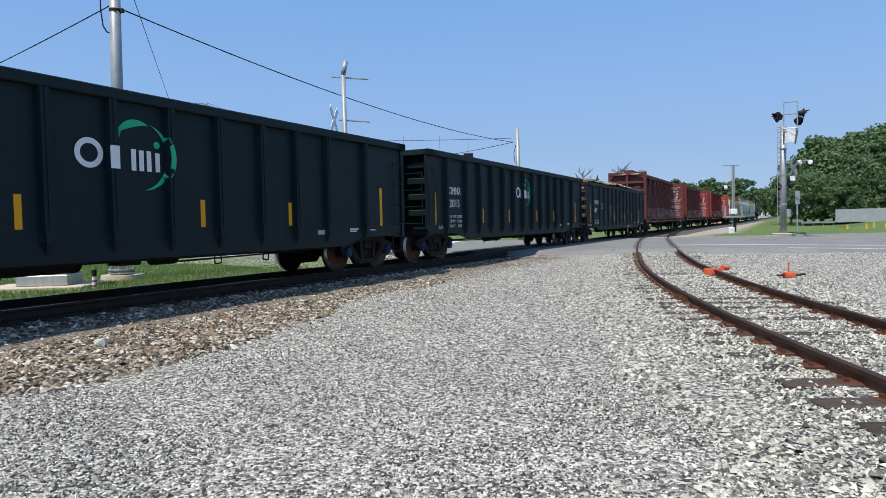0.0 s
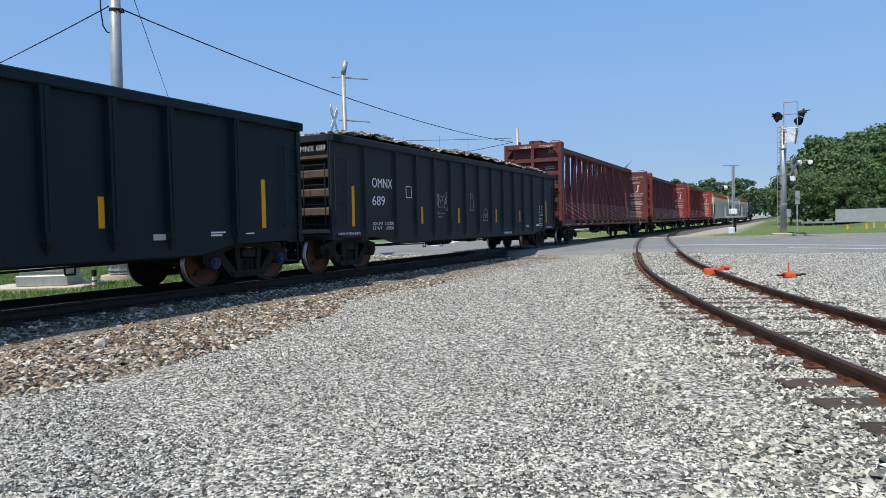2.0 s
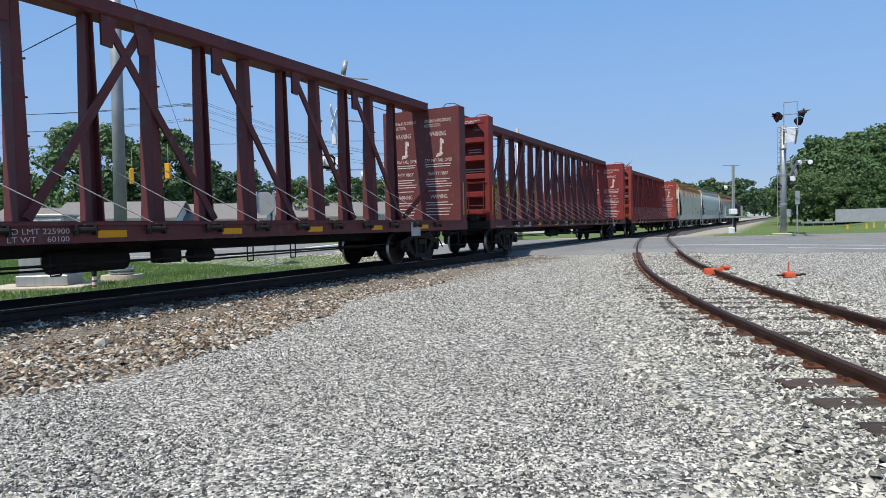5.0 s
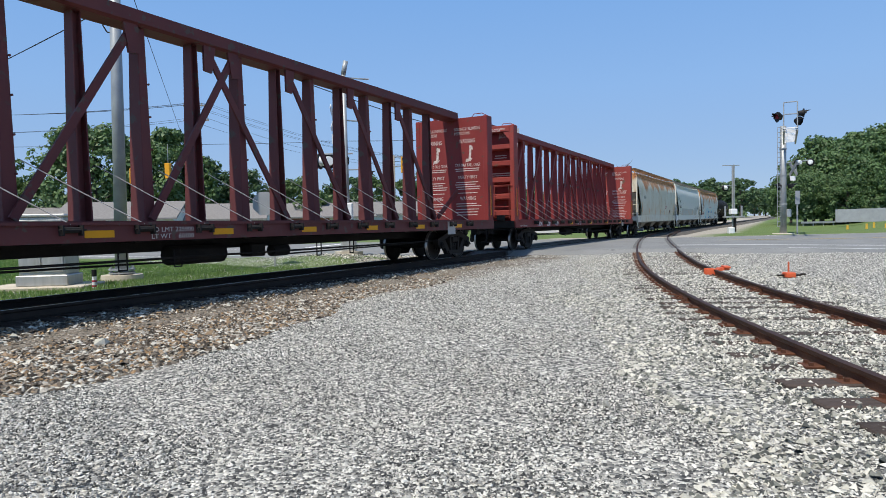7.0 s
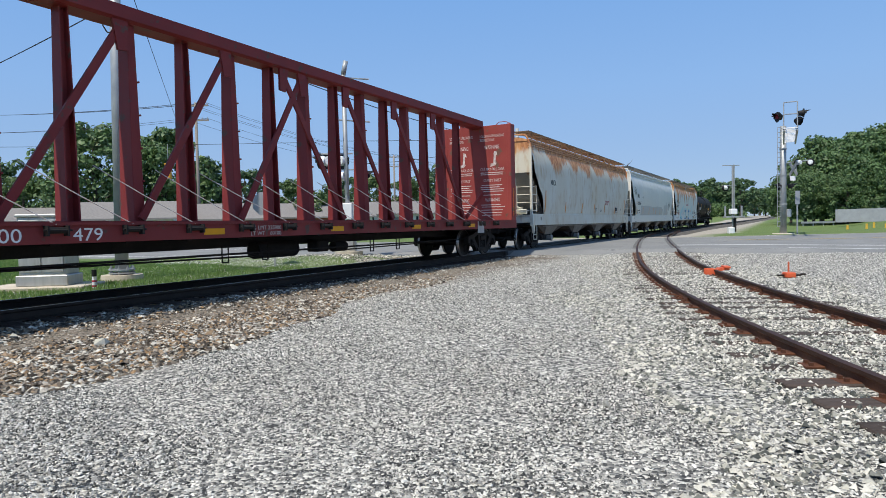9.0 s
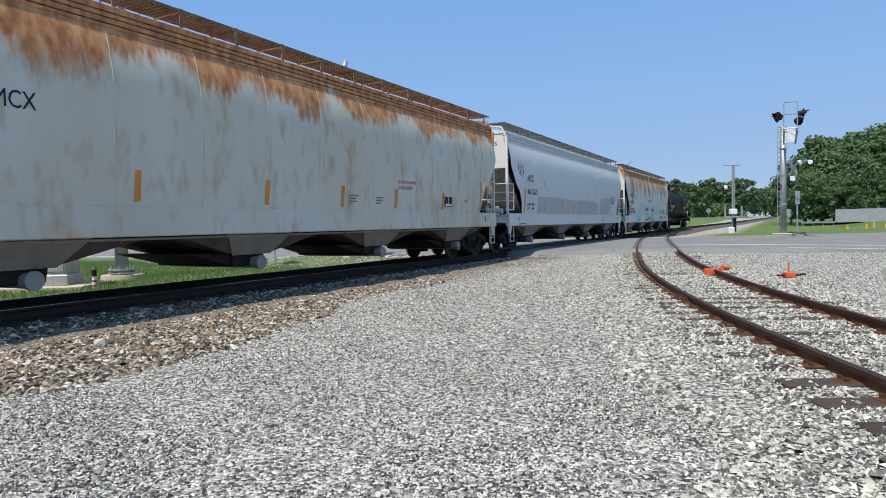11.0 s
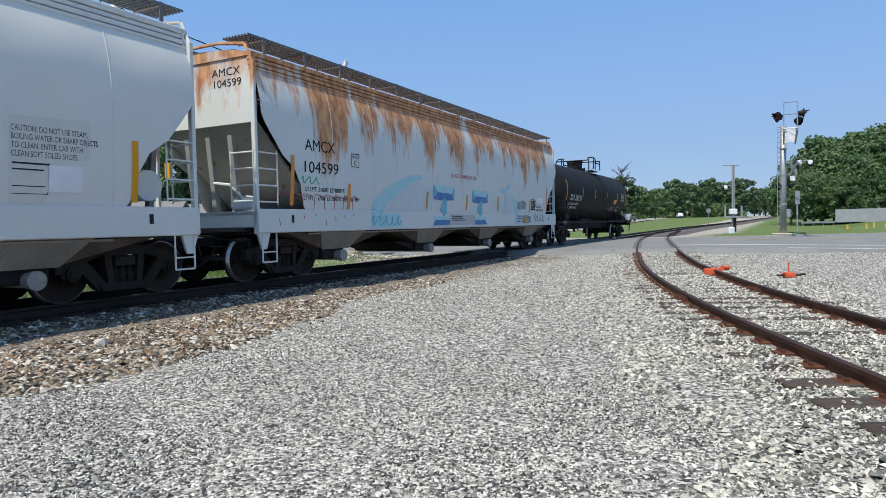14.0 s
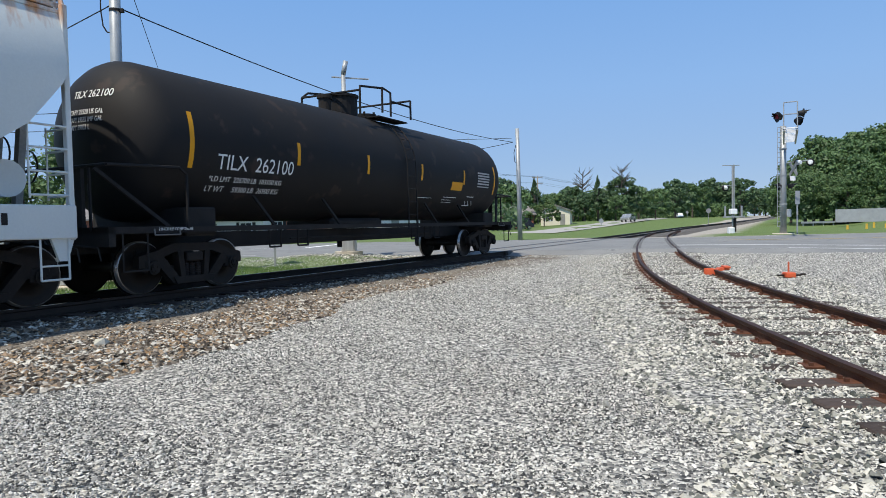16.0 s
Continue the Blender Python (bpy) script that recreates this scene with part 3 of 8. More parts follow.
main_track = tagged(empty("main_track"), "main railway line on dark ties and ballast", "railway track", kind="structure")
ss = np.arange(-75, 260, 1.0)
for o in (-0.7525, 0.7525):
    part_me("rail", rail_mesh([line(s, o) for s in ss], [Vector((math.cos(heading(s)), -math.sin(heading(s)), 0)) for s in ss]), RAIL_SHADE, main_track, "dark steel rail")
    bm = bmesh.new()
    prev = None
    for s in ss:
        q = [bm.verts.new(line(s, o + d, 0.003)) for d in (-0.022, 0.022)]
        if prev:
            bm.faces.new((prev[0], prev[1], q[1], q[0]))
        prev = q
    part("running_band", bm, RAIL_TOP, main_track, "polished running surface")
for i in range(220):
    s = -62 + i * 0.53
    if -21.5 < s < -1.5:
        continue
    t = part_me("tie", TIE_ME, TIE, main_track)
    p = line(s, rng.uniform(-0.04, 0.04), -0.168)
    t.matrix_basis = pose(p.x, p.y, p.z, 0, 0, -math.degrees(heading(s)) + rng.uniform(-1, 1))
bed = bmesh.new()
prev = None
for s in np.arange(-1.6, 255, 1.5):
    q = [bed.verts.new(line(s, o, z)) for o, z in ((-3.4, -0.75), (-2.0, -0.2), (-1.3, -0.15), (1.3, -0.15), (2.0, -0.2), (3.4, -0.75))]
    if prev:
        for i in range(5):
            bed.faces.new((prev[i], prev[i + 1], q[i + 1], q[i]))
    prev = q
BED = surf("dark_ballast_bed", (0.05, 0.045, 0.04), (0.16, 0.145, 0.13), 9, 0.95, 0, 0.6, 30, 0.5)
part("ballast_bed", bed, BED, main_track, "dark stone bed of the line")
siding = tagged(empty("siding_track"), "rusty siding curving across the gravel", "railway track", kind="structure")
sy = np.arange(-12, 66.1, 0.75)
for o in (-0.7525, 0.7525):
    pts = [side_pt(y, o) for y in sy]
    me = rail_mesh([p for p, n in pts], [n for p, n in pts])
    me.materials.append(RAIL_RUST)
    me.materials.append(RAIL_HEAD)
    me.polygons.foreach_set("material_index", [1 if i % 12 in (0, 1, 11) else 0 for i in range(len(me.polygons))])
    part_me("rail", me, None, siding, "rust-brown steel rail")
for i in range(72):
    y = -4 + i * 0.56
    if 25.2 < y:
        break
    p, n = side_pt(y, rng.uniform(-0.08, 0.08), (-0.112 if y < 5 else -0.119) + rng.uniform(-0.010, 0.006))
    a = math.degrees(math.atan2(n.y, n.x)) + rng.uniform(-2, 2)
    t = part_me("tie", TIE_ME, TIE, siding)
    t.matrix_basis = pose(p.x, p.y, p.z, 0, 0, a)
    for o in (-0.7525, 0.7525):
        q, n = side_pt(y, o, -0.118)
        t = part_me("tie_plate", PLATE_RUST, RAIL_RUST, siding)
        t.matrix_basis = pose(q.x, q.y, q.z, 0, 0, a)
for o, y in ((-0.7525, 10.4), (0.7525, 11.8), (0.7525, 5.6), (-0.7525, 3.2)):
    bm = bmesh.new()
    (a, n), (b, _) = side_pt(y - 0.38, o, -0.09), side_pt(y + 0.38, o, -0.09)
    for sgn in (-1, 1):
        off = n * 0.026 * sgn
        bar(bm, a + off, b + off, 0.03, 0.085, n)
        for j in range(4):
            c = a + (b - a) * (0.14 + 0.24 * j) + off
            rod(bm, c, c + n * sgn * 0.045, 0.018, 6)
    part("joint_bar", bm, RAIL_RUST, siding, "bolted rusty joint bar")


# paving between and beside the rails of the crossing
def crossing_slab(name, fn, lo, hi, o0, o1, parent):
    bm = bmesh.new()
    prev = None
    for t in np.arange(lo, hi + 0.01, 0.8):
        a, b = fn(t, o0), fn(t, o1)
        q = [bm.verts.new(a), bm.verts.new(b), bm.verts.new(b - Vector((0, 0, 0.15))), bm.verts.new(a - Vector((0, 0, 0.15)))]
        if prev:
            for j in range(4):
                bm.faces.new((prev[j], prev[(j + 1) % 4], q[(j + 1) % 4], q[j]))
        else:
            bm.faces.new(q)
        prev = q
    bm.faces.new(prev[::-1])
    part(name, bm, ASPHALT_DARK, parent, "dark flangeway paving")


for o in (-0.7525, 0.7525):
    for sgn in (-1, 1):
        a, b = o + sgn * 0.05, o + sgn * 0.17
        crossing_slab("flangeway", lambda t, q: line(t, q, -0.004), -21.0, -1.8, min(a, b), max(a, b), main_track)
        crossing_slab("flangeway", lambda t, q: side_pt(t, q, -0.004)[0], 25.6, 42.0, min(a, b), max(a, b), siding)


def derail():
    d = tagged(empty("derail"), "orange steel derail clamped on the siding rail", "derail")
    p, n = side_pt(15.5, 0.78, 0)
    d.matrix_basis = pose(p.x, p.y, p.z - 0.15, 0, 0, math.degrees(math.atan2(n.y, n.x)))
    bm = NB()
    prism(bm, [(-0.2, 0.0), (-0.2, 0.12), (-0.15, 0.15), (-0.05, 0.10), (0.05, 0.18), (0.24, 0.20), (0.3, 0.15), (0.12, 0.13), (0.02, 0.05), (0.0, 0.0)], -0.16, 0.16, 1)
    part("shoe", bm, DERAIL_ORANGE, d, "orange cast derail shoe")
    bm = NB()
    for y in (-0.15, 0.12):
        box(bm, (-0.24, y - 0.03, -0.02), (-0.02, y + 0.03, 0.17), 0.01)
    box(bm, (0.16, -0.22, 0.18), (0.3, 0.22, 0.23), 0.01)
    part("lug", bm, DERAIL_ORANGE, d)
    boxes("crank_rod", RAIL_SHADE, d, ((0.2, -0.03, 0.02), (0.45, 0.0, 0.05)))
    boxes("head_block", TIE, d, ((-2.0, -0.5, -0.02), (0.0, -0.32, 0.02)), ((-2.0, 0.2, -0.02), (0, 0.36, 0.02)))
    st = tagged(empty("derail_stand"), "orange derail lever stand with upright target", "derail stand")
    st.matrix_basis = pose(7.80, 14.5, float(ground_z(7.8, 14.5)) + 0.01, 0, 0, -8)
    boxes("base", DERAIL_ORANGE, st, ((-0.1, -0.13, 0), (0.12, 0.13, 0.12)), bevel=0.02)
    rods("mast", DERAIL_ORANGE, st, 0.018, [(0, 0, 0.1), (0, 0, 0.36)])
    boxes("lever", RAIL_SHADE, st, ((-0.24, -0.04, 0.03), (0.25, 0.04, 0.07)), ((0.25, -0.02, 0.05), (0.36, 0.02, 0.09)))


derail()


# ---- running gear ----
def lathe(profile, seg, axis="x", mats=None):
    """Turns a profile of (radius, along) round an axis. mats: material index per ring of faces."""
    bm = bmesh.new()
    rings = []
    for r, a in profile:
        ring = []
        for i in range(seg):
            t = 2 * math.pi * i / seg
            c, s = r * math.cos(t), r * math.sin(t)
            ring.append(bm.verts.new((a, c, s) if axis == "x" else (c, a, s) if axis == "y" else (c, s, a)))
        rings.append(ring)
    for j in range(len(rings) - 1):
        for i in range(seg):
            f = bm.faces.new((rings[j][i], rings[j][(i + 1) % seg], rings[j + 1][(i + 1) % seg], rings[j + 1][i]))
            if mats:
                f.material_index = mats[j]
    for ring, flip in ((rings[0], True), (rings[-1], False)):
        if profile[0 if flip else -1][0] > 0.001:
            bm.faces.new(ring[::-1] if flip else ring)
    return bm


def wheelset_mesh(plate):
    prof = [(0.08, -1.02), (0.08, -0.84), (0.12, -0.84), (0.13, -0.80), (0.36, -0.775), (0.40, -0.806), (0.437, -0.806), (0.457, -0.802), (0.462, -0.725), (0.486, -0.712), (0.486, -0.69), (0.38, -0.68), (0.14, -0.70), (0.085, -0.66)]
    mats = [0, 0, 0, 1, 1, 0, 2, 2, 0, 0, 0, 0, 0]
    full = prof + [(r, -a) for r, a in prof[::-1]]
    bm = lathe(full, 32, "x", mats + [0] + mats[::-1])
    bmesh.ops.recalc_face_normals(bm, faces=bm.faces)
    # a chalk mark on the plate
    for sgn in (-1, 1):
        box(bm, (sgn * 0.80 - 0.012, 0.2, -0.03), (sgn * 0.80 + 0.004, 0.32, 0.02))
    me = bpy.data.meshes.new("wheelset")
    bm.to_mesh(me)
    bm.free()
    for m in (WHEEL, plate, TREAD):
        me.materials.append(m)
    return me


def side_frame_mesh():
    bm = NB()
    for x0, x1 in ((0.92, 1.08),):
        prism(bm, [(-1.14, 0.46), (-1.13, 0.66), (-0.80, 0.74), (-0.46, 0.86), (0.46, 0.86), (0.80, 0.74), (1.13, 0.66), (1.14, 0.46), (1.02, 0.46), (0.98, 0.58), (0.74, 0.60), (0.42, 0.71), (-0.42, 0.71), (-0.74, 0.60), (-0.98, 0.58), (-1.02, 0.46)], x0, x1)
        for s in (-1, 1):
            prism(bm, [(s * 0.80, 0.62), (s * 0.66, 0.66), (s * 0.30, 0.24), (s * 0.34, 0.15), (s * 0.46, 0.17), (s * 0.70, 0.44), (s * 0.80, 0.46)], x0 + 0.005, x1 - 0.005)
            prism(bm, [(s * 0.20, 0.25), (s * 0.30, 0.25), (s * 0.36, 0.72), (s * 0.24, 0.72)], x0 + 0.01, x1 + 0.015)
            box(bm, (0.90, s * 0.89 - 0.15, 0.36), (1.10, s * 0.89 + 0.15, 0.60), 0.04)
        prism(bm, [(-0.40, 0.15), (0.40, 0.15), (0.46, 0.27), (-0.46, 0.27)], x0 - 0.02, x1 + 0.03)
    me = bpy.data.meshes.new("side_frame")
    bmesh.ops.recalc_face_normals(bm, faces=bm.faces)
    bm.to_mesh(me)
    bm.free()
    me.materials.append(TRUCK)
    return me


def spring_mesh():
    bm = NB()
    for y in (-0.135, 0.0, 0.135):
        for j in range(6):
            z = 0.275 + j * 0.042
            bmesh.ops.create_cone(bm, cap_ends=True, segments=12, radius1=0.068, radius2=0.060, depth=0.026, matrix=Matrix.Translation((1.0, y, z)) @ Matrix.Rotation(0.16, 4, "Y"))
        rod(bm, (1.0, y, 0.26), (1.0, y, 0.52), 0.036, 8)
    me = bpy.data.meshes.new("coil_spring")
    bm.to_mesh(me)
    bm.free()
    me.materials.append(TRUCK)
    return me


def cap_mesh(m):
    bm = NB()
    rod(bm, (1.08, 0, 0), (1.15, 0, 0), 0.115, 14)
    rod(bm, (1.15, 0, 0), (1.175, 0, 0), 0.075, 12)
    for i in range(3):
        t = i * 2.094 + 0.5
        rod(bm, (1.175, 0.045 * math.cos(t), 0.045 * math.sin(t)), (1.19, 0.045 * math.cos(t), 0.045 * math.sin(t)), 0.016, 6)
    me = bpy.data.meshes.new("bearing_cap")
    bm.to_mesh(me)
    bm.free()
    me.materials.append(m)
    return me


def bolster_mesh():
    bm = NB()
    box(bm, (-1.12, -0.18, 0.53), (1.12, 0.18, 0.70), 0.02)
    box(bm, (-0.3, -0.22, 0.60), (0.3, 0.22, 0.82), 0.02)
    for s in (-1, 1):
        box(bm, (-0.86, s * 0.40 - 0.04, 0.42), (0.86, s * 0.40 + 0.04, 0.52))
        for x in (-0.75, 0.75):
            box(bm, (x - 0.07, s * 0.40 - 0.06, 0.32), (x + 0.07, s * 0.40 + 0.05, 0.56))
    me = bpy.data.meshes.new("truck")
    bm.to_mesh(me)
    bm.free()
    me.materials.append(TRUCK)
    return me


WHEEL_ME = {False: wheelset_mesh(WHEEL), True: wheelset_mesh(WHEEL_RUST)}
FRAME_ME, SPRING_ME, BOLSTER_ME = side_frame_mesh(), spring_mesh(), bolster_mesh()
CAP_ME = {False: cap_mesh(TRUCK), True: cap_mesh(BLUE_CAP)}


def add_trucks(car, ys, rusty=False, blue=False):
    made = []
    for y in ys:
        t = part_me("truck", BOLSTER_ME, TRUCK, car, "grimy cast steel truck")
        t.matrix_basis = pose(0, y, 0)
        axles = []
        for sgn in (1, -1):
            for nm, me in (("side_frame", FRAME_ME), ("coil_spring", SPRING_ME)):
                f = part_me(nm, me, TRUCK, t)
                f.matrix_basis = pose(0, 0, 0, 0, 0, 0 if sgn > 0 else 180)
            for yy in (-0.89, 0.89):
                c = part_me("bearing_cap", CAP_ME[blue], TRUCK, t, "blue bearing end cap" if blue else "")
                c.matrix_basis = pose(0, yy, 0.457, 0, 0, 0 if sgn > 0 else 180)
        for yy in (-0.89, 0.89):
            w = part_me("wheelset", WHEEL_ME[rusty], WHEEL, t, "steel wheelset with polished treads", True)
            w.matrix_basis = pose(0, yy, 0.457)
            axles.append((yy, w))
        made.append((y, t, axles))
    return made


def add_coupler(car, end, sgn, z=0.84):
    """Coupler, air hose and cut lever at one end. sgn: -1 for the leading end."""
    bm = NB()
    box(bm, (-0.1, min(end - sgn * 0.5, end + sgn * 0.40), z - 0.1), (0.1, max(end - sgn * 0.5, end + sgn * 0.40), z + 0.09), 0.02)
    box(bm, (-0.19, min(end + sgn * 0.30, end + sgn * 0.60), z - 0.16), (0.15, max(end + sgn * 0.30, end + sgn * 0.60), z + 0.15), 0.05)
    part("coupler", bm, TRUCK, car, "heavy cast coupler")
    rods("air_hose", BLACK_RUBBER, car, 0.022, [(0.32, end, z - 0.12), (0.34, end + sgn * 0.2, z - 0.32), (0.3, end + sgn * 0.42, z - 0.47), (0.16, end + sgn * 0.62, z - 0.46)])
    rods("cut_lever", UNDER, car, 0.014, [(0.1, end + sgn * 0.33, z + 0.14), (0.5, end + sgn * 0.12, z + 0.06), (1.3, end + sgn * 0.10, z + 0.0), (1.36, end + sgn * 0.10, z - 0.2)])


def add_ladder(car, pts, along, width, material, name="ladder", r=0.013):
    """Rungs at the given heights; pts: x, y and list of z; along: 'x' or 'y'."""
    x, y, zs = pts
    d = Vector((width, 0, 0)) if along == "x" else Vector((0, width, 0))
    segs = [[Vector((x, y, zs[0] - 0.05)), Vector((x, y, zs[-1] + 0.05))], [Vector((x, y, zs[0] - 0.05)) + d, Vector((x, y, zs[-1] + 0.05)) + d]]
    segs += [[Vector((x, y, z)), Vector((x, y, z)) + d] for z in zs]
    return rods(name, material, car, r, *segs)


def underframe(car, L, z0=0.72, z1=0.98):
    boxes("centre_sill", UNDER, car, ((-0.22, -L / 2 + 0.2, z0), (0.22, L / 2 - 0.2, z1)))
    bm = NB()
    rod(bm, (0.35, -1.6, 0.62), (0.35, -0.3, 0.62), 0.19, 12)
    part("air_reservoir", bm, UNDER, car)
    bm = NB()
    box(bm, (0.25, 0.3, 0.5), (0.6, 0.75, 0.78), 0.03)
    rod(bm, (0.5, 1.0, 0.6), (0.5, 1.5, 0.6), 0.13, 10)
    part("brake_valve", bm, UNDER, car)
    rods("brake_rod", UNDER, car, 0.018, [(0.45, -L / 2 + 2.2, 0.56), (0.5, -1.0, 0.5)], [(0.5, 1.0, 0.5), (0.45, L / 2 - 2.2, 0.56)], [(-0.5, -L / 2 + 2.2, 0.52), (-0.5, L / 2 - 2.2, 0.52)], [(0.9, -L / 2 + 2.6, 0.60), (0.9, L / 2 - 2.6, 0.60)])
    for y in (-3.0, -1.9, 2.1, 3.4):
        rods("rod_hanger", UNDER, car, 0.014, [(0.9, y, 0.75), (0.9, y, 0.44), (0.9, y + 0.16, 0.44), (0.9, y + 0.16, 0.75)])


TRAIN = []


# ---- gondolas ----
def gondola(s0, L, top, ribs, paint, label, fresh=True, load=False):
    car = tagged(empty("gondola_car"), label, "gondola car", "cars of the train")
    h = L / 2
    hw = 1.44
    low = [(-h, 0.84), (-h + 1.9, 0.82), (-h + 2.7, 0.64), (h - 2.7, 0.64), (h - 1.9, 0.82), (h, 0.84), (h, top - 0.08), (-h, top - 0.08)]
    for sgn in (1, -1):
        bm = NB()
        prism(bm, low, sgn * hw, sgn * (hw - 0.02))
        part("side_sheet", bm, paint, car)
        bm = NB()
        box(bm, (min(sgn * 1.38, sgn * 1.56), -h, top - 0.17), (max(sgn * 1.38, sgn * 1.56), h, top), 0.018)
        part("top_chord", bm, paint, car)
        bm = NB()
        for y0 in (-h + 0.02, h - 0.14):
            part("corner_post", box(bm, (min(sgn * 1.40, sgn * 1.475), y0, 0.80), (max(sgn * 1.40, sgn * 1.475), y0 + 0.12, top - 0.17)), paint, car)
            bm = NB()
        bm.free()
    # ribs: pressed posts that flare out into the side sheet at their foot
    bm = NB()
    w, d = (0.095, 0.115) if fresh else (0.085, 0.085)
    rows = [(top - 0.17, w, w * 0.72, d), (1.15, w, w * 0.72, d), (0.95, w * 1.25, w * 0.5, d * 0.9), (0.74, w * 1.5, 0.02, 0.01)]
    if fresh:
        rows = [(top - 0.17, w, w * 0.72, d), (1.12, w, w * 0.72, d), (0.95, w, w * 0.5, d * 0.9), (0.76, 0.02, 0.01, 0.012)]
    rings = [[bm.verts.new((0, -a, z)), bm.verts.new((dd, -b, z)), bm.verts.new((dd, b, z)), bm.verts.new((0, a, z))] for z, a, b, dd in rows]
    for p, q in zip(rings[:-1], rings[1:]):
        for i in range(3):
            bm.faces.new((p[i], p[i + 1], q[i + 1], q[i]))
    bmesh.ops.recalc_face_normals(bm, faces=bm.faces)
    for f in bm.faces:
        if f.normal.x < -0.01:
            f.normal_flip()
    if fresh:
        box(bm, (d - 0.006, -0.012, 1.1), (d + 0.012, 0.012, top - 0.18))
    rib = bpy.data.meshes.new("rib")
    bm.to_mesh(rib)
    bm.free()
    rib.materials.append(paint)
    for y in ribs:
        for sgn in (1, -1):
            r = part_me("rib", rib, paint, car)
            r.matrix_basis = pose(sgn * hw, y, 0, 0, 0, 0 if sgn > 0 else 180)
    boxes("floor", UNDER, car, ((-1.42, -h + 0.5, 0.98), (1.42, h - 0.5, 1.06)))
    for sgn in (-1, 1):
        e = sgn * h
        boxes("end_sheet", paint, car, ((-1.42, min(e - sgn * 0.40, e - sgn * 0.36), 0.95), (1.42, max(e - sgn * 0.40, e - sgn * 0.36), top - 0.05)))
        for z in np.linspace(1.35, top - 0.55, 4):
            bm = NB()
            box(bm, (-1.40, min(e - sgn * 0.36, e - sgn * 0.17), z), (1.40, max(e - sgn * 0.36, e - sgn * 0.17), z + 0.2), 0.03)
            part("end_rib", bm, paint if fresh else TRUCK if sgn > 0 else SLOPE_DARK, car)
        bm = NB()
        box(bm, (-1.56, min(e - sgn * 0.45, e), top - 0.17), (1.56, max(e - sgn * 0.45, e), top - 0.002), 0.015)
        part("end_chord", bm, paint, car)
        boxes("end_platform", paint, car, ((-1.44, min(e - sgn * 0.45, e + sgn * 0.05), 0.80), (1.44, max(e - sgn * 0.45, e + sgn * 0.05), 0.92)))
        boxes("cross_grating", GRATING, car, ((-0.75, min(e - sgn * 0.15, e + sgn * 0.12), 1.0), (0.2, max(e - sgn * 0.15, e + sgn * 0.12), 1.06)))
        if fresh and sgn < 0:
            boxes("marker_panel", paint, car, ((-0.95, e - 0.02, 1.25), (0.72, e + 0.03, top - 0.16)))
        y = e - sgn * 0.52 if sgn < 0 else e - 0.52
        add_ladder(car, (1.50, min(e - sgn * 0.14, e - sgn * 0.56), list(np.linspace(1.15, top - 0.55, 4))), "y", 0.42, paint)
        add_ladder(car, (0.72, e + sgn * 0.03, list(np.linspace(1.15, top - 0.7, 4))), "x", 0.62, paint)
        bm = NB()
        bent(bm, [(1.44, e - sgn * 0.15, 0.84), (1.44, e - sgn * 0.15, 0.42), (1.44, e - sgn * 0.55, 0.42), (1.44, e - sgn * 0.55, 0.84)], 0.016)
        part("sill_step", bm, UNDER, car)
        add_coupler(car, e, sgn)
    underframe(car, L)
    bm = NB()
    for y in (-7.61, 7.1) if fresh else (-7.32, 7.03):
        box(bm, (hw, y - 0.055, 1.10), (hw + 0.006, y + 0.055, 2.06))
        part("reflector", bm, YELLOW, car, "tall yellow reflective strip")
        bm = NB()
    for y in (-4.18, -1.76, 1.37, 3.66) if fresh else (-3.97, -1.6, 1.45, 3.83):
        box(bm, (hw, y - 0.05, 1.14), (hw + 0.006, y + 0.05, 1.62))
        part("reflector", bm, YELLOW, car, "yellow reflective strip")
        bm = NB()
    bm.free()
    x = hw + 0.004
    flat_bars("small_marking", car, WHITE_PAINT, [(5.75, 1.02, 0.34, 0.03), (5.75, 0.97, 0.26, 0.03), (6.6, 0.99, 0.22, 0.025)], x)
    boxes("plate", GREY_PAINT, car, ((x, 4.55, 0.93), (x + 0.004, 4.85, 1.03)))
    if load:
        n1, n2 = 70, 15
        rr = np.random.RandomState(3)
        X, Y = np.meshgrid(np.linspace(-1.36, 1.36, n2), np.linspace(-h + 0.7, h - 0.7, n1))
        Z = top + 0.04 + 0.36 * np.cos(X / 1.5 * 1.3) * (0.72 + 0.28 * np.sin(Y * 0.8 + 1.2)) * np.clip((h - 0.6 - abs(Y)) / 1.8, 0, 1) + rr.uniform(-0.045, 0.06, X.shape)
        i = np.arange(n1 * n2).reshape(n1, n2)
        f = np.stack([i[:-1, :-1], i[:-1, 1:], i[1:, 1:], i[1:, :-1]], -1).reshape(-1, 4)
        part_me("scrap_load", raw_mesh("scrap_load", np.stack([X, Y, Z], -1).reshape(-1, 3), f), LOAD, car, "heap of shredded grey-brown scrap")
        cx, cy = rr.uniform(-1.3, 1.3, 5200), rr.uniform(-h + 0.75, h - 0.75, 5200)
        cz = top + 0.04 + 0.36 * np.cos(cx / 1.5 * 1.3) * (0.72 + 0.28 * np.sin(cy * 0.8 + 1.2)) * np.clip((h - 0.6 - abs(cy)) / 1.8, 0, 1)
        chips = scatter(np.stack([cx, cy, cz + 0.06], 1), rr.uniform(0.035, 0.11, 5200), 9, flat=0.45)
        part_me("scrap_pieces", chips, LOAD_CHIPS, car, "loose shreds of wood and metal")["kind"] = "stuff"
    trucks = add_trucks(car, (-h + 1.22, h - 1.22), True, fresh)
    TRAIN.append((car, s0, h - 1.22, trucks))
    return car


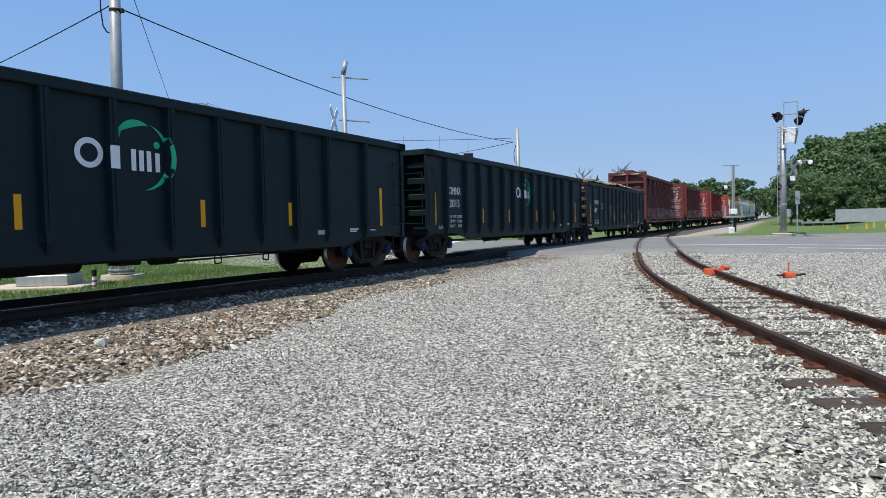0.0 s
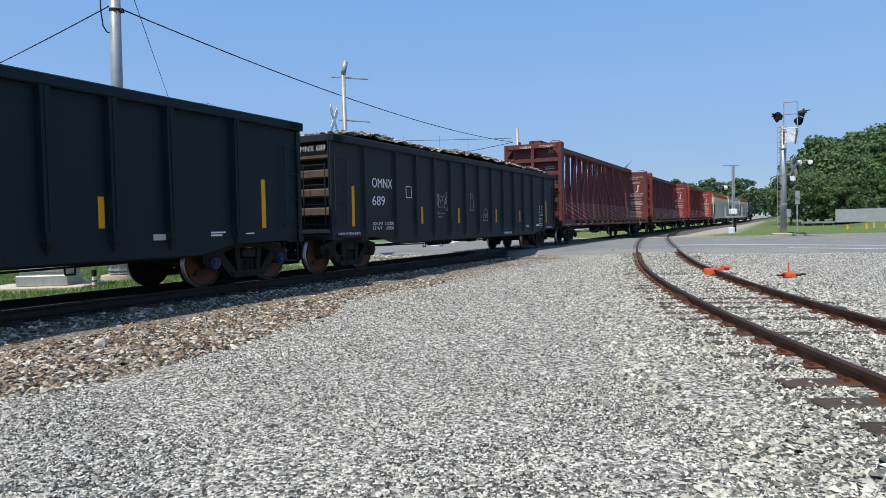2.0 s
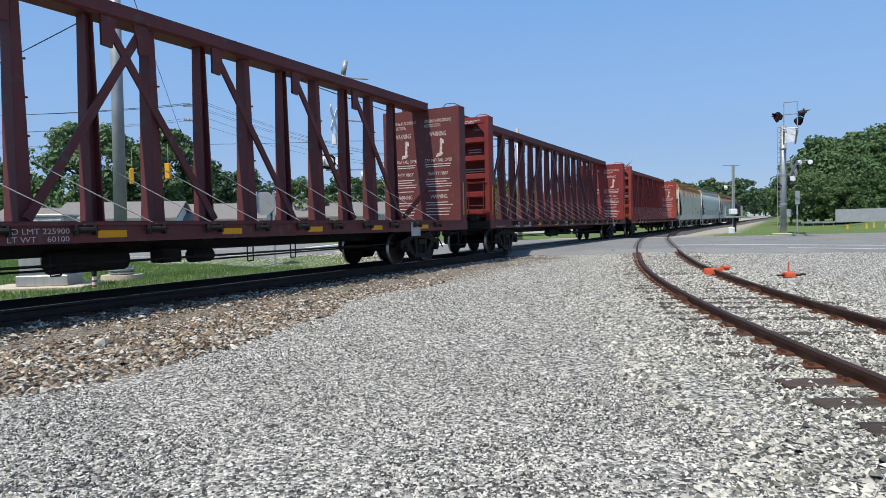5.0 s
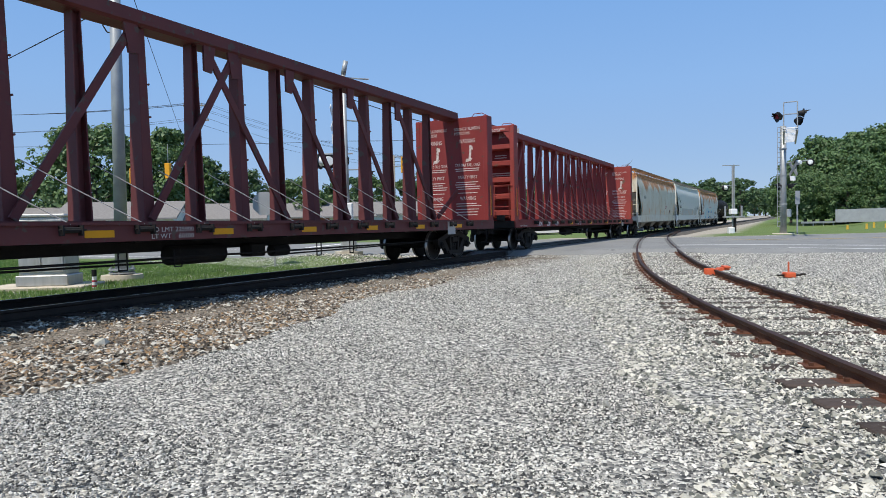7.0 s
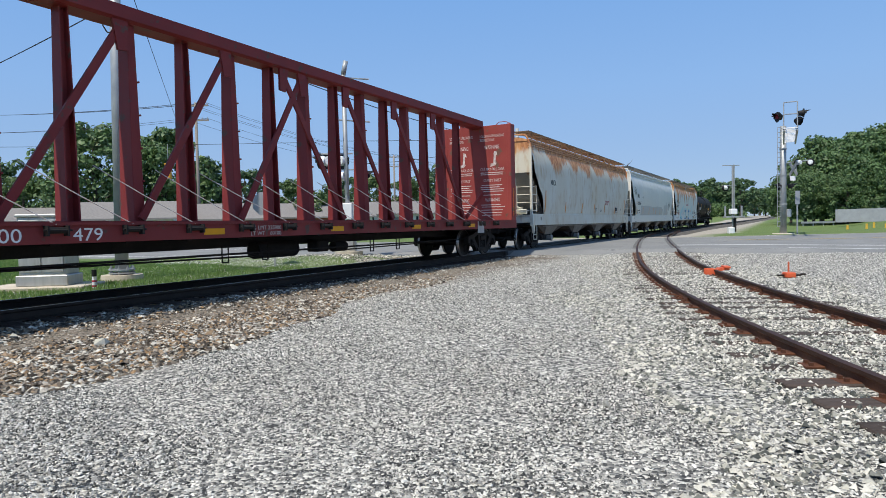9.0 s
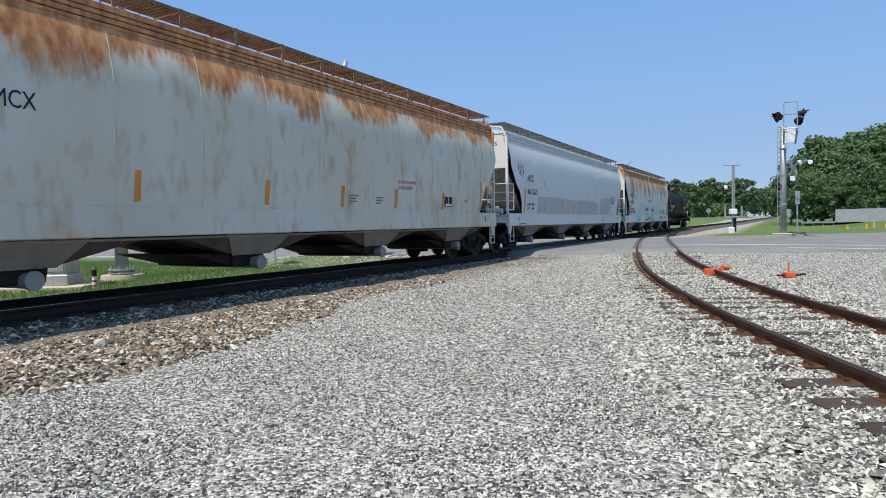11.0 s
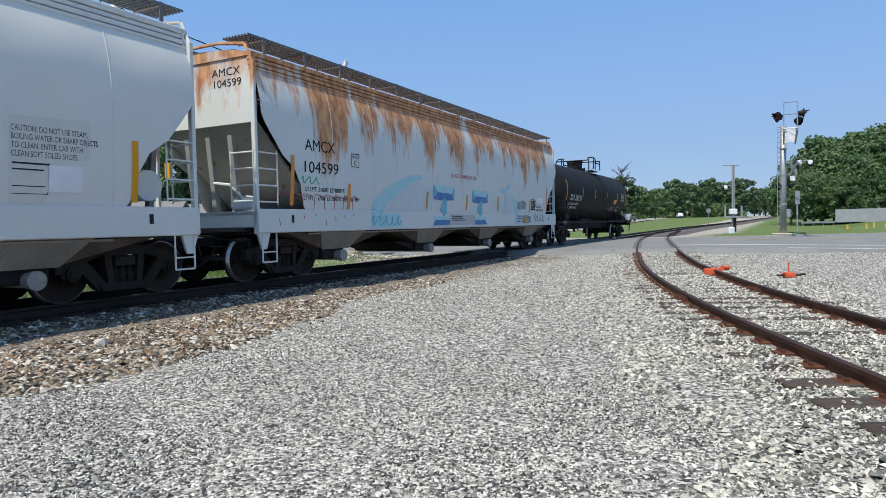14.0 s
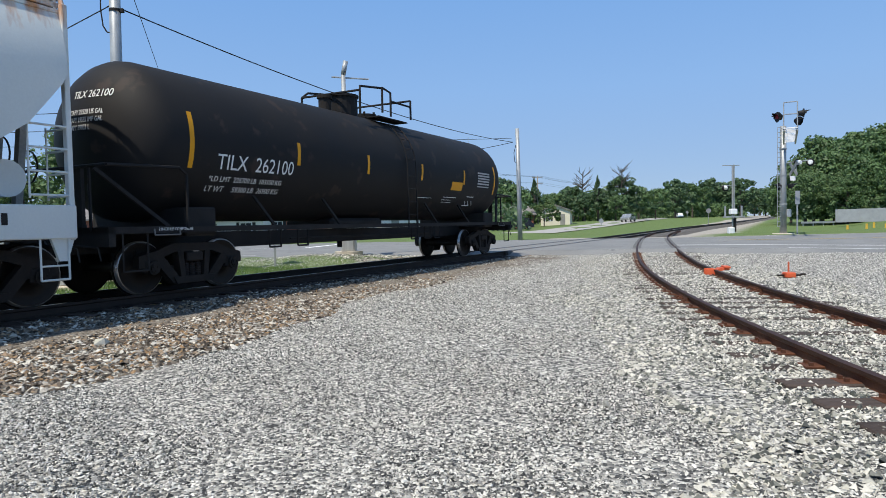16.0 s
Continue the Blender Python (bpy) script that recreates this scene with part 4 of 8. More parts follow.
def scatter(places, sizes, seed, flat=0.6, bedded=False):
    """Many small angular pieces, each a shape of its own kind, turned at random, in one mesh. bedded: only what shows above the bed."""
    rr = np.random.RandomState(seed)
    kinds = []
    for k in range(10):
        d = np.array([(1, 0, 0), (-1, 0, 0), (0, 1, 0), (0, -1, 0), (0, 0, 1), (0, 0, -1)], float)
        d = d * rr.uniform(0.55, 1.1, (6, 1)) + rr.uniform(-0.33, 0.33, (6, 3))
        d[:, 2] *= flat
        kinds.append(d)
    kinds = np.array(kinds)
    tri = np.array([(0, 2, 4), (2, 1, 4), (1, 3, 4), (3, 0, 4), (2, 0, 5), (1, 2, 5), (3, 1, 5), (0, 3, 5)])
    tri = tri[:4] if bedded else tri
    n = len(places)
    v = kinds[rr.randint(0, 10, n)] * sizes[:, None, None] * rr.uniform(0.75, 1.3, (n, 1, 3))
    a, b = rr.uniform(0, 2 * np.pi, n), rr.normal(0, 0.35, n)
    cb, sb = np.cos(b)[:, None], np.sin(b)[:, None]
    y, z = v[:, :, 1] * cb - v[:, :, 2] * sb, v[:, :, 1] * sb + v[:, :, 2] * cb
    ca, sa = np.cos(a)[:, None], np.sin(a)[:, None]
    x2, y2 = v[:, :, 0] * ca - y * sa, v[:, :, 0] * sa + y * ca
    v = np.stack([x2, y2, z], -1) + places[:, None, :]
    f = tri[None] + (np.arange(n) * 6)[:, None, None]
    return raw_mesh("pieces", v.reshape(-1, 3), f.reshape(-1, 3))


def island_mat(name, stops, rough=0.9):
    """Loose pieces, each with a colour of its own."""
    m = surf(name, (0.3, 0.3, 0.3), (0.3, 0.3, 0.3), 30, rough, 0, 0.3, 120)
    n, k = m.node_tree.nodes, m.node_tree.links.new
    geo = n.new("ShaderNodeNewGeometry")
    ramp = n.new("ShaderNodeValToRGB")
    ramp.color_ramp.interpolation = "LINEAR"
    for i, (p, c) in enumerate(stops):
        e = ramp.color_ramp.elements[0] if i == 0 else ramp.color_ramp.elements[-1] if i == len(stops) - 1 else ramp.color_ramp.elements.new(p)
        e.position, e.color = p, (*c, 1)
    k(geo.outputs["Random Per Island"], ramp.inputs[0])
    hsv = [q for q in n if q.type == "HUE_SAT"][0]
    k(ramp.outputs[0], hsv.inputs["Color"])
    return m


LOAD_CHIPS = island_mat("scrap_shreds", ((0.0, (0.06, 0.05, 0.04)), (0.4, (0.22, 0.19, 0.155)), (0.75, (0.40, 0.35, 0.28)), (1.0, (0.68, 0.65, 0.60))))
SLOPE_DARK = surf("rust_dusted_end", (0.05, 0.042, 0.036), (0.12, 0.09, 0.07), 3, 0.8)


def emblem(car, cy, cz, k, xf):
    """A ring, plain bars and a green crescent arrow: the painted emblem as plain shapes."""
    def ring(bm, y0, z0, r0, r1, a0, a1, n=36, taper=False):
        prev = None
        for i in range(n + 1):
            t = i / n
            a = a0 + (a1 - a0) * t
            w = (r1 - r0) * (math.sin(math.pi * min(1, t * 1.0)) if taper else 1)
            q = []
            for r in (r0 + (r1 - r0 - w) * 0.5, r0 + (r1 - r0 + w) * 0.5):
                y, z = y0 + r * math.cos(a), z0 + r * math.sin(a)
                q.append(bm.verts.new((xf(y), y, z)))
            if prev:
                bm.faces.new((prev[0], prev[1], q[1], q[0]))
            prev = q
    bm = NB()
    ring(bm, cy - 0.72 * k, cz, 0.14 * k, 0.225 * k, 0, 2 * math.pi)
    for y, w, h in ((-0.46, 0.07, 0.34), (-0.305, 0.02, 0.33), (-0.02, 0.085, 0.34), (0.12, 0.085, 0.33), (0.26, 0.085, 0.33), (0.42, 0.085, 0.31)):
        a, b, z0 = cy + y * k, cy + (y + w) * k, cz - 0.22 * k
        bm.faces.new([bm.verts.new((xf((a + b) / 2), q, z0 + zz)) for q, zz in ((a, 0), (b, 0), (b, h * k), (a, h * k))])
    # the broad bar lies over the face of a rib
    post_y = min(RIBS, key=lambda q: abs(q - cy + 0.33))
    bm.faces.new([bm.verts.new((1.44 + 0.115 + 0.014, q, cz + zz * k)) for q, zz in ((post_y - 0.068, -0.22), (post_y + 0.068, -0.22), (post_y + 0.068, 0.13), (post_y - 0.068, 0.13))])
    part("emblem_bars", bm, WHITE_PAINT, car, "white painted ring and bars")
    bm = NB()
    ring(bm, cy + 0.14 * k, cz + 0.02, 0.50 * k, 0.60 * k, -1.45, 1.2, 40, True)
    ring(bm, cy + 0.14 * k, cz + 0.02, 0.46 * k, 0.58 * k, 1.25, 2.5, 24, True)
    ring(bm, cy + 0.455 * k, cz + 0.22 * k, 0.001, 0.06 * k, 0, 2 * math.pi, 14)
    vs = [bm.verts.new((xf(cy - 0.28 * k), cy + a * k, cz + b * k)) for a, b in ((-0.36, 0.34), (-0.18, 0.40), (-0.24, 0.20))]
    bm.faces.new(vs)
    part("emblem_arc", bm, GREEN_PAINT, car, "green crescent arrow")


RIBS = [-7.0, -5.6, -4.53, -3.5, -2.46, -1.4, -0.37, 0.68, 1.74, 2.82, 3.84, 4.88, 6.35]


def on_ribs(y):
    return 1.571 if any(abs(y - r) < 0.068 for r in RIBS) else 1.447


g1 = gondola(-38.05, 16.4, 3.28, RIBS, GONDOLA, "black steel gondola car with green and white emblem")
emblem(g1, 0.0, 2.27, 1.0, on_ribs)
g2 = gondola(-20.37, 16.45, 3.30, RIBS, GONDOLA, "black steel gondola car with large white lettering")
emblem(g2, -0.1, 2.3, 0.95, on_ribs)
letter("OMNX", g2, -6.75, 2.03, 0.82, 0.24, WHITE_PAINT, 1.446)
letter("2015", g2, -6.73, 1.64, 0.70, 0.24, WHITE_PAINT, 1.446)
for i, wds in enumerate(("LD LMT 215500", "LT WT   70500", "CU FT     3267")):
    letter(wds, g2, -6.71, 1.31 - 0.15 * i, 0.82, 0.085, WHITE_PAINT, 1.446)
for g in (g1, g2):
    letter("LIFT AND\nJACK HERE", g, -7.46, 0.97, 0.28, 0.1, WHITE_PAINT, 1.446)
letter("OMNX 2015", g2, -0.6, 2.85, 0.95, 0.13, WHITE_PAINT, -8.225 - 0.023, "end")
RIBS_OLD = [-6.85, -5.40, -4.33, -3.27, -2.22, -1.15, -0.10, 0.96, 2.04, 3.12, 4.19, 5.25, 6.65]
g3 = gondola(-2.94, 16.45, 3.22, RIBS_OLD, GONDOLA_OLD, "worn black gondola car heaped with shredded scrap", False, True)
letter("OMNX", g3, -6.5, 2.07, 0.95, 0.24, WHITE_PAINT, 1.446)
letter("689", g3, -6.5, 1.62, 0.58, 0.24, WHITE_PAINT, 1.446)
letter("LD LMT  217200\nLT WT     65800", g3, -6.5, 1.0, 0.98, 0.2, WHITE_PAINT, 1.446)
letter("OMNX 689", g3, 0.48, 2.84, 0.88, 0.13, GREY_PAINT, -8.225 - 0.003, "end")
letter("RELEASE ROD", g3, 2.2, 0.72, 0.75, 0.075, WHITE_PAINT, 1.446)
for i, (a, b) in enumerate((("IL", "52-6"), ("IW", "9-8"), ("IH", "6-5"), ("CU FT", "3267"))):
    letter(a, g3, 6.12, 1.75 - 0.12 * i, 0.09 if i < 3 else 0.22, 0.075, WHITE_PAINT, 1.446)
    letter(b, g3, 6.42, 1.75 - 0.12 * i, 0.2, 0.075, WHITE_PAINT, 1.446)
letter("2 INCH HF COMP SHOES", g3, 7.0, 0.88, 0.85, 0.055, WHITE_PAINT, 1.446)
letter("2 INCH HF COMP SHOES", g3, -7.95, 0.9, 0.9, 0.06, WHITE_PAINT, 1.446)
bm = NB()
for y, z, w, h in ((6.1, 0.98, 0.4, 0.02), (6.1, 1.27, 0.4, 0.02), (6.1, 0.98, 0.02, 0.31), (6.48, 0.98, 0.02, 0.31), (6.3, 1.05, 0.015, 0.22), (6.1, 1.06, 0.4, 0.015), (-4.85, 1.85, 0.3, 0.02), (-4.85, 2.15, 0.3, 0.02), (-4.85, 1.85, 0.02, 0.32), (-4.57, 1.85, 0.02, 0.32)):
    box(bm, (1.442, y, z), (1.446, y + w, z + h))
part("stencil_box", bm, WHITE_PAINT, g3)
# scribbled chalk drawing
bm = NB()
rr = random.Random(8)
frame_ = [(-2.95, 1.62), (-2.98, 2.0), (-2.7, 1.93), (-2.4, 2.1), (-2.44, 1.8), (-2.38, 1.52), (-2.62, 1.64), (-2.95, 1.62)]
strokes = [frame_, [(-2.9, 1.92), (-2.78, 1.70), (-2.86, 1.81), (-2.72, 1.83), (-2.66, 1.92)], [(-2.64, 1.62), (-2.5, 1.95), (-2.52, 1.74), (-2.44, 1.77)], [(-3.05, 2.05), (-3.0, 1.95), (-3.08, 1.88), (-2.98, 1.80), (-3.06, 1.72), (-2.97, 1.66)],
           [(-3.02, 1.5 + 0.02), (-2.98, 1.42), (-2.85, 1.45), (-2.8, 1.42), (-2.72, 1.45), (-2.64, 1.43), (-2.58, 1.46)], [(-3.0, 1.36), (-2.85, 1.32), (-2.72, 1.36)],
           [(-0.72, 1.55), (-0.74, 1.95), (-0.5, 1.96), (-0.48, 1.55), (-0.72, 1.55)], [(-0.7, 1.98), (-0.7, 2.1), (-0.52, 2.1), (-0.52, 1.98)],
           [(0.35, 1.22), (0.35, 1.5), (0.42, 1.6), (0.56, 1.62), (0.66, 1.55), (0.68, 1.22), (0.3, 1.22)], [(0.4, 1.45), (0.5, 1.3), (0.52, 1.48), (0.62, 1.32)]]
for pts in strokes:
    for (a, b), (c, d) in zip(pts[:-1], pts[1:]):
        bar(bm, (1.444, a, b), (1.444, c, d), 0.004, 0.011)
part("chalk_drawing", bm, GREY_PAINT, g3, "scratchy chalk drawing")


# ---- centre-beam flat cars ----
def centre_beam(s0, L, paint, bulk, marks, label):
    car = tagged(empty("centerbeam_car"), label, "flat car", "cars of the train")
    h = L / 2
    for sgn in (1, -1):
        bm = NB()
        x0, x1 = sgn * 1.46, sgn * 1.38
        prism(bm, [(-h, 1.22), (h, 1.22), (h, 0.93), (-h, 0.93)], min(x0, x1), max(x0, x1))
        box(bm, (min(x0, sgn * 1.50), -h + 0.42, 1.19), (max(x0, sgn * 1.50), h - 0.42, 1.235))
        part("side_sill", bm, paint, car)
    boxes("deck", paint, car, ((-1.38, -h, 1.13), (1.38, h, 1.19)))
    for y in np.arange(-h + 1.2, h, 1.19):
        boxes("cross_bearer", UNDER, car, ((-1.38, y - 0.06, 0.9), (1.38, y + 0.06, 1.13)))
    underframe(car, L, 0.70, 1.12)
    # end bulkheads
    for sgn in (-1, 1):
        e = sgn * h
        a = lambda d: e - sgn * d
        b_ = part("bulkhead", box(NB(), (-1.40, min(a(0.34), a(0.42)), 1.2), (1.40, max(a(0.34), a(0.42)), 4.88)), bulk if sgn > 0 else paint, car)
        bm = NB()
        for x in (-1.44, 1.26):
            box(bm, (x, min(a(0), a(0.43)), 0.95), (x + 0.18, max(a(0), a(0.43)), 4.90), 0.02)
        box(bm, (-1.26, min(a(0), a(0.40)), 4.65), (1.26, max(a(0), a(0.40)), 4.89), 0.02)
        part("bulkhead_frame", bm, bulk, b_)
        bm = NB()
        box(bm, (-0.08, min(a(0.03), a(0.34)), 1.25), (0.08, max(a(0.03), a(0.34)), 4.67))
        part("centre_post", bm, bulk, b_)
        for z in np.linspace(1.38, 3.96, 5):
            for x0, x1 in ((-1.27, -0.08), (0.08, 1.27)):
                bm = NB()
                y0, y1, y2 = a(0.34), a(0.05), a(0.03)
                prism(bm, [(y0, z), (y1, z + 0.02), (y2, z + 0.05), (y2, z + 0.20), (y0, z + 0.26)], x0, x1)
                part("bulkhead_rib", bm, bulk, b_)
        add_ladder(car, (0.62, e + sgn * 0.03, [1.35, 1.75, 2.15, 2.55]), "x", 0.6, bulk)
        rods("grab_iron", bulk, car, 0.013, [(-1.36, e + sgn * 0.04, 2.6), (1.36, e + sgn * 0.04, 2.58)], [(-1.36, e + sgn * 0.04, 4.2), (-0.9, e + sgn * 0.04, 4.2), (-0.9, e + sgn * 0.04, 3.6), (-0.9, e + sgn * 0.04, 4.72), (-1.36, e + sgn * 0.04, 4.72)])
        rods("grab_iron", bulk, car, 0.013, [(1.49, a(0.1), 1.35), (1.49, a(0.1), 2.55)], [(1.49, a(0.36), 1.35), (1.49, a(0.36), 2.5)], [(1.42, a(0.3), 4.89), (1.2, a(0.3), 5.0), (0.9, a(0.3), 5.0), (0.8, a(0.3), 4.89)])
        boxes("reflector", YELLOW, car, ((1.442, min(a(0.18), a(0.28)), 1.40), (1.448, max(a(0.18), a(0.28)), 2.45)), label="tall yellow reflective strip")
        boxes("end_platform", UNDER, car, ((-1.42, min(a(0.1), e + sgn * 0.06), 0.92), (1.42, max(a(0.1), e + sgn * 0.06), 1.2)))
        bm = NB()
        for x0, x1 in ((-1.26, -0.98), (1.26, 0.98)):
            prism(bm, [(x0, 4.66), (x1, 4.66), (x0, 4.30)], min(a(0.02), a(0.06)), max(a(0.02), a(0.06)), 1)
        part("corner_gusset", bm, bulk, b_)
        if sgn < 0:
            bm = NB()
            ring = [Vector((-1.0 + 0.27 * math.cos(i * math.pi / 10), e - 0.16, 2.54 + 0.27 * math.sin(i * math.pi / 10))) for i in range(21)]
            bent(bm, ring, 0.018)
            for i in (0, 4, 8, 12, 16):
                rod(bm, (-1.0, e - 0.12, 2.54), ring[i], 0.012, 5)
            part("brake_wheel", bm, bulk, car)
            bm = NB()
            box(bm, (-1.12, e - 0.10, 2.36), (-0.55, e + 0.02, 2.72), 0.04)
            box(bm, (-0.60, e - 0.07, 1.45), (-0.52, e - 0.03, 2.4))
            part("brake_gear", bm, bulk, car)
            bm = NB()
            for x, w, z in ((-1.15, 0.3, 1.2), (-0.75, 0.5, 1.2), (0.2, 0.35, 1.2), (0.75, 0.3, 1.2)):
                box(bm, (x, e - 0.18, z), (x + w, e + 0.02, z + 0.22), 0.03)
            part("end_bracket", bm, UNDER, car)
        boxes("brake_platform", UNDER, car, ((-1.2, min(e, e + sgn * 0.35), 1.16), (-0.3, max(e, e + sgn * 0.35), 1.2)))
        bm = NB()
        bent(bm, [(1.44, a(0.1), 0.95), (1.44, a(0.1), 0.45), (1.44, a(0.65), 0.45), (1.44, a(0.65), 0.95)], 0.016)
        part("sill_step", bm, UNDER, car)
        boxes("roof_lug", bulk, car, ((-0.75, min(a(0.1), a(0.3)), 4.89), (-0.68, max(a(0.1), a(0.3)), 5.03)), ((-0.1, min(a(0.1), a(0.3)), 4.89), (-0.03, max(a(0.1), a(0.3)), 5.03)))
        add_coupler(car, e, sgn)
    # centre beam
    bm = NB()
    prism(bm, [(-0.22, 4.80), (0.22, 4.80), (0.30, 4.84), (0.30, 5.07), (-0.30, 5.07), (-0.30, 4.84)], -h + 0.4, h - 0.4, 1)
    part("top_chord", bm, paint, car)
    boxes("bottom_chord", paint, car, ((-0.42, -h + 0.42, 1.19), (0.42, h - 0.42, 1.27)))
    bm = NB()
    lo, hi = (0.20, 0.115), (0.13, 0.075)
    vs = [bm.verts.new((sx * c[0], sy * c[1], z)) for c, z in ((lo, 1.26), (hi, 4.81)) for sx, sy in ((-1, -1), (1, -1), (1, 1), (-1, 1))]
    for f in ((0, 1, 2, 3), (7, 6, 5, 4), (0, 4, 5, 1), (1, 5, 6, 2), (2, 6, 7, 3), (3, 7, 4, 0)):
        bm.faces.new([vs[i] for i in f])
    bmesh.ops.bevel(bm, geom=list(bm.edges), offset=0.012, segments=1, affect="EDGES")
    for z in (2.0, 2.6, 3.2, 3.8):
        x = 0.21 - 0.08 * (z - 1.26) / 3.32
        rod(bm, (x - 0.01, 0.1, z), (x + 0.02, 0.1, z), 0.02, 6)
    bmesh.ops.recalc_face_normals(bm, faces=bm.faces)
    post = bpy.data.meshes.new("post")
    bm.to_mesh(post)
    bm.free()
    post.materials.append(paint)
    py = [-9.1 + 1.2133 * i for i in range(16)]
    bm = NB()
    for y0, y1, x0, x1 in ((-0.13, -0.10, -0.16, 0.17), (0.10, 0.13, -0.16, 0.17), (-0.10, 0.10, -0.04, 0.0)):
        vs = [bm.verts.new((xx * k, yy * k, z)) for z, k in ((1.26, 0.95), (4.81, 0.62)) for xx, yy in ((x0, y0), (x1, y0), (x1, y1), (x0, y1))]
        for f in ((0, 1, 2, 3), (7, 6, 5, 4), (0, 4, 5, 1), (1, 5, 6, 2), (2, 6, 7, 3), (3, 7, 4, 0)):
            bm.faces.new([vs[i] for i in f])
    bmesh.ops.recalc_face_normals(bm, faces=bm.faces)
    channel = bpy.data.meshes.new("channel_post")
    bm.to_mesh(channel)
    bm.free()
    channel.materials.append(paint)
    for i, y in enumerate(py):
        p = part_me("post", channel if i % 2 else post, paint, car)
        p.matrix_basis = pose(0, y, 0)

    def brace(i, j):
        """A brace from the foot of post i to the head of post j."""
        bm = NB()
        sg = 1 if j > i else -1
        a, b = Vector((0.28, py[i] - sg * 0.03, 1.3)), Vector((0.19, py[j] - sg * 0.26, 4.72))
        bar(bm, a, b, 0.05, 0.14, (1, 0, 0))
        q = b + Vector((0.02, sg * 0.02, -0.05))
        prism(bm, [(q.y - sg * 0.2, 4.81), (q.y + sg * 0.1, 4.81), (q.y + sg * 0.1, 4.3), (q.y - sg * 0.1, 4.28)], q.x - 0.02, q.x + 0.035)
        part("brace", bm, paint, car)
    for i, j in ((0, 2), (2, 4), (4, 6), (6, 8), (9, 7), (11, 9), (13, 11), (15, 13)):
        brace(i, j)
    for p, q in ((-h + 0.5, py[0] - 0.15), (h - 0.5, py[-1] + 0.15)):
        part("end_brace", bar(NB(), (0.28, p, 2.3), (0.3, q, 1.35), 0.05, 0.15), paint, car)
    # winches and tie-down cables
    bm = NB()
    rod(bm, (1.50, -0.13, 1.12), (1.50, 0.16, 1.12), 0.045, 8)
    for y in (-0.15, 0.14):
        box(bm, (1.44, y - 0.012, 1.04), (1.57, y + 0.012, 1.19))
    rod(bm, (1.54, -0.2, 1.12), (1.54, 0.2, 1.12), 0.015, 6)
    winch = bpy.data.meshes.new("winch")
    bm.to_mesh(winch)
    bm.free()
    winch.materials.append(UNDER)
    rr = random.Random(int(s0))
    for i, y in enumerate(py):
        for dy in (-0.12,):
            w = part_me("winch", winch, UNDER, car)
            w.matrix_basis = pose(0, y + dy + 0.22, 0)
            k = rr.choice((-1.25, -1.1, -1.3))
            rods("cable", CABLE, car, 0.009, [(1.5, y + dy + 0.22, 1.2), (0.95, y + dy + 0.22 + k * 0.5, 1.68), (0.38, y + dy + 0.22 + k, 2.2)], n=5)
    for y in (py[4::3] if len(marks[1]) == 6 else py[2::2]):
        boxes("reflector", YELLOW, car, ((1.462, y + 0.32, 1.0), (1.466, y + 0.8, 1.11)), label="yellow reflective patch")
    # writing on the bulkhead that closes the far end, and on the leading one
    y = h - 0.42 - 0.002
    for x0 in (-1.15, 0.16):
        letter("LOADING & UNLOADING\nINSTRUCTIONS", car, x0, 4.28, 1.0, 0.26, WORN_WHITE, y, "end")
        letter("WARNING", car, x0 + 0.18, 3.98, 0.62, 0.15, WORN_WHITE, y, "end")
        letter("CAR MAY FALL OVER", car, x0, 3.15, 1.0, 0.11, WORN_WHITE, y, "end")
        letter("SAFETY FIRST", car, x0 + 0.12, 2.72, 0.75, 0.11, WORN_WHITE, y, "end")
        letter("WARNING", car, x0 + 0.18, 1.96, 0.62, 0.13, WORN_WHITE, y, "end")
        flat_bars("small_marking", car, WORN_WHITE, [(x0 + 0.02 * (i % 3), z, 0.96 - 0.05 * (i % 4), 0.028) for i, z in enumerate((3.06, 2.99, 2.58, 2.50, 2.42, 2.34, 2.2, 1.82, 1.74, 1.62, 1.52, 1.42))], y, "end")
        bm = NB()
        for pts in (((0.42, 3.3), (0.62, 3.34), (0.70, 3.44), (0.45, 3.42)), ((0.55, 3.42), (0.64, 3.42), (0.66, 3.8), (0.58, 3.84)), ((0.56, 3.8), (0.72, 3.72), (0.7, 3.86), (0.6, 3.9))):
            prism(bm, [(x0 + p, q) for p, q in pts], y - 0.003, y, 1)
        part("warning_picture", bm, WORN_WHITE, car, "small white warning drawing")
    e = -h + 0.335
    top1, top2 = marks
    letter(top1, car, 0.72, 4.53, 0.3, 0.1, GREY_PAINT, -h + 0.335, "end")
    letter(top2, car, 0.68, 4.45, 0.42, 0.07, GREY_PAINT, -h + 0.335, "end")
    letter("CAUTION", car, -0.62, 4.68, 0.55, 0.1, WHITE_PAINT, -h - 0.001, "end")
    letter("NO WALKING SURFACE\nON TOP OF CAR", car, 0.35, 4.67, 0.75, 0.11, WHITE_PAINT, -h - 0.001, "end")
    flat_bars("small_marking", car, GREY_PAINT, [(0.5, 3.75, 0.5, 0.035), (0.5, 3.66, 0.5, 0.035), (0.35, 3.05, 0.85, 0.04), (0.35, 2.97, 0.8, 0.035)], -h + 0.335, "end")
    long = len(top2) == 6
    letter(top1, car, py[0] + (0.38 if long else 0.22), 0.96, 0.58 if long else 0.45, 0.19, WHITE_PAINT, 1.461)
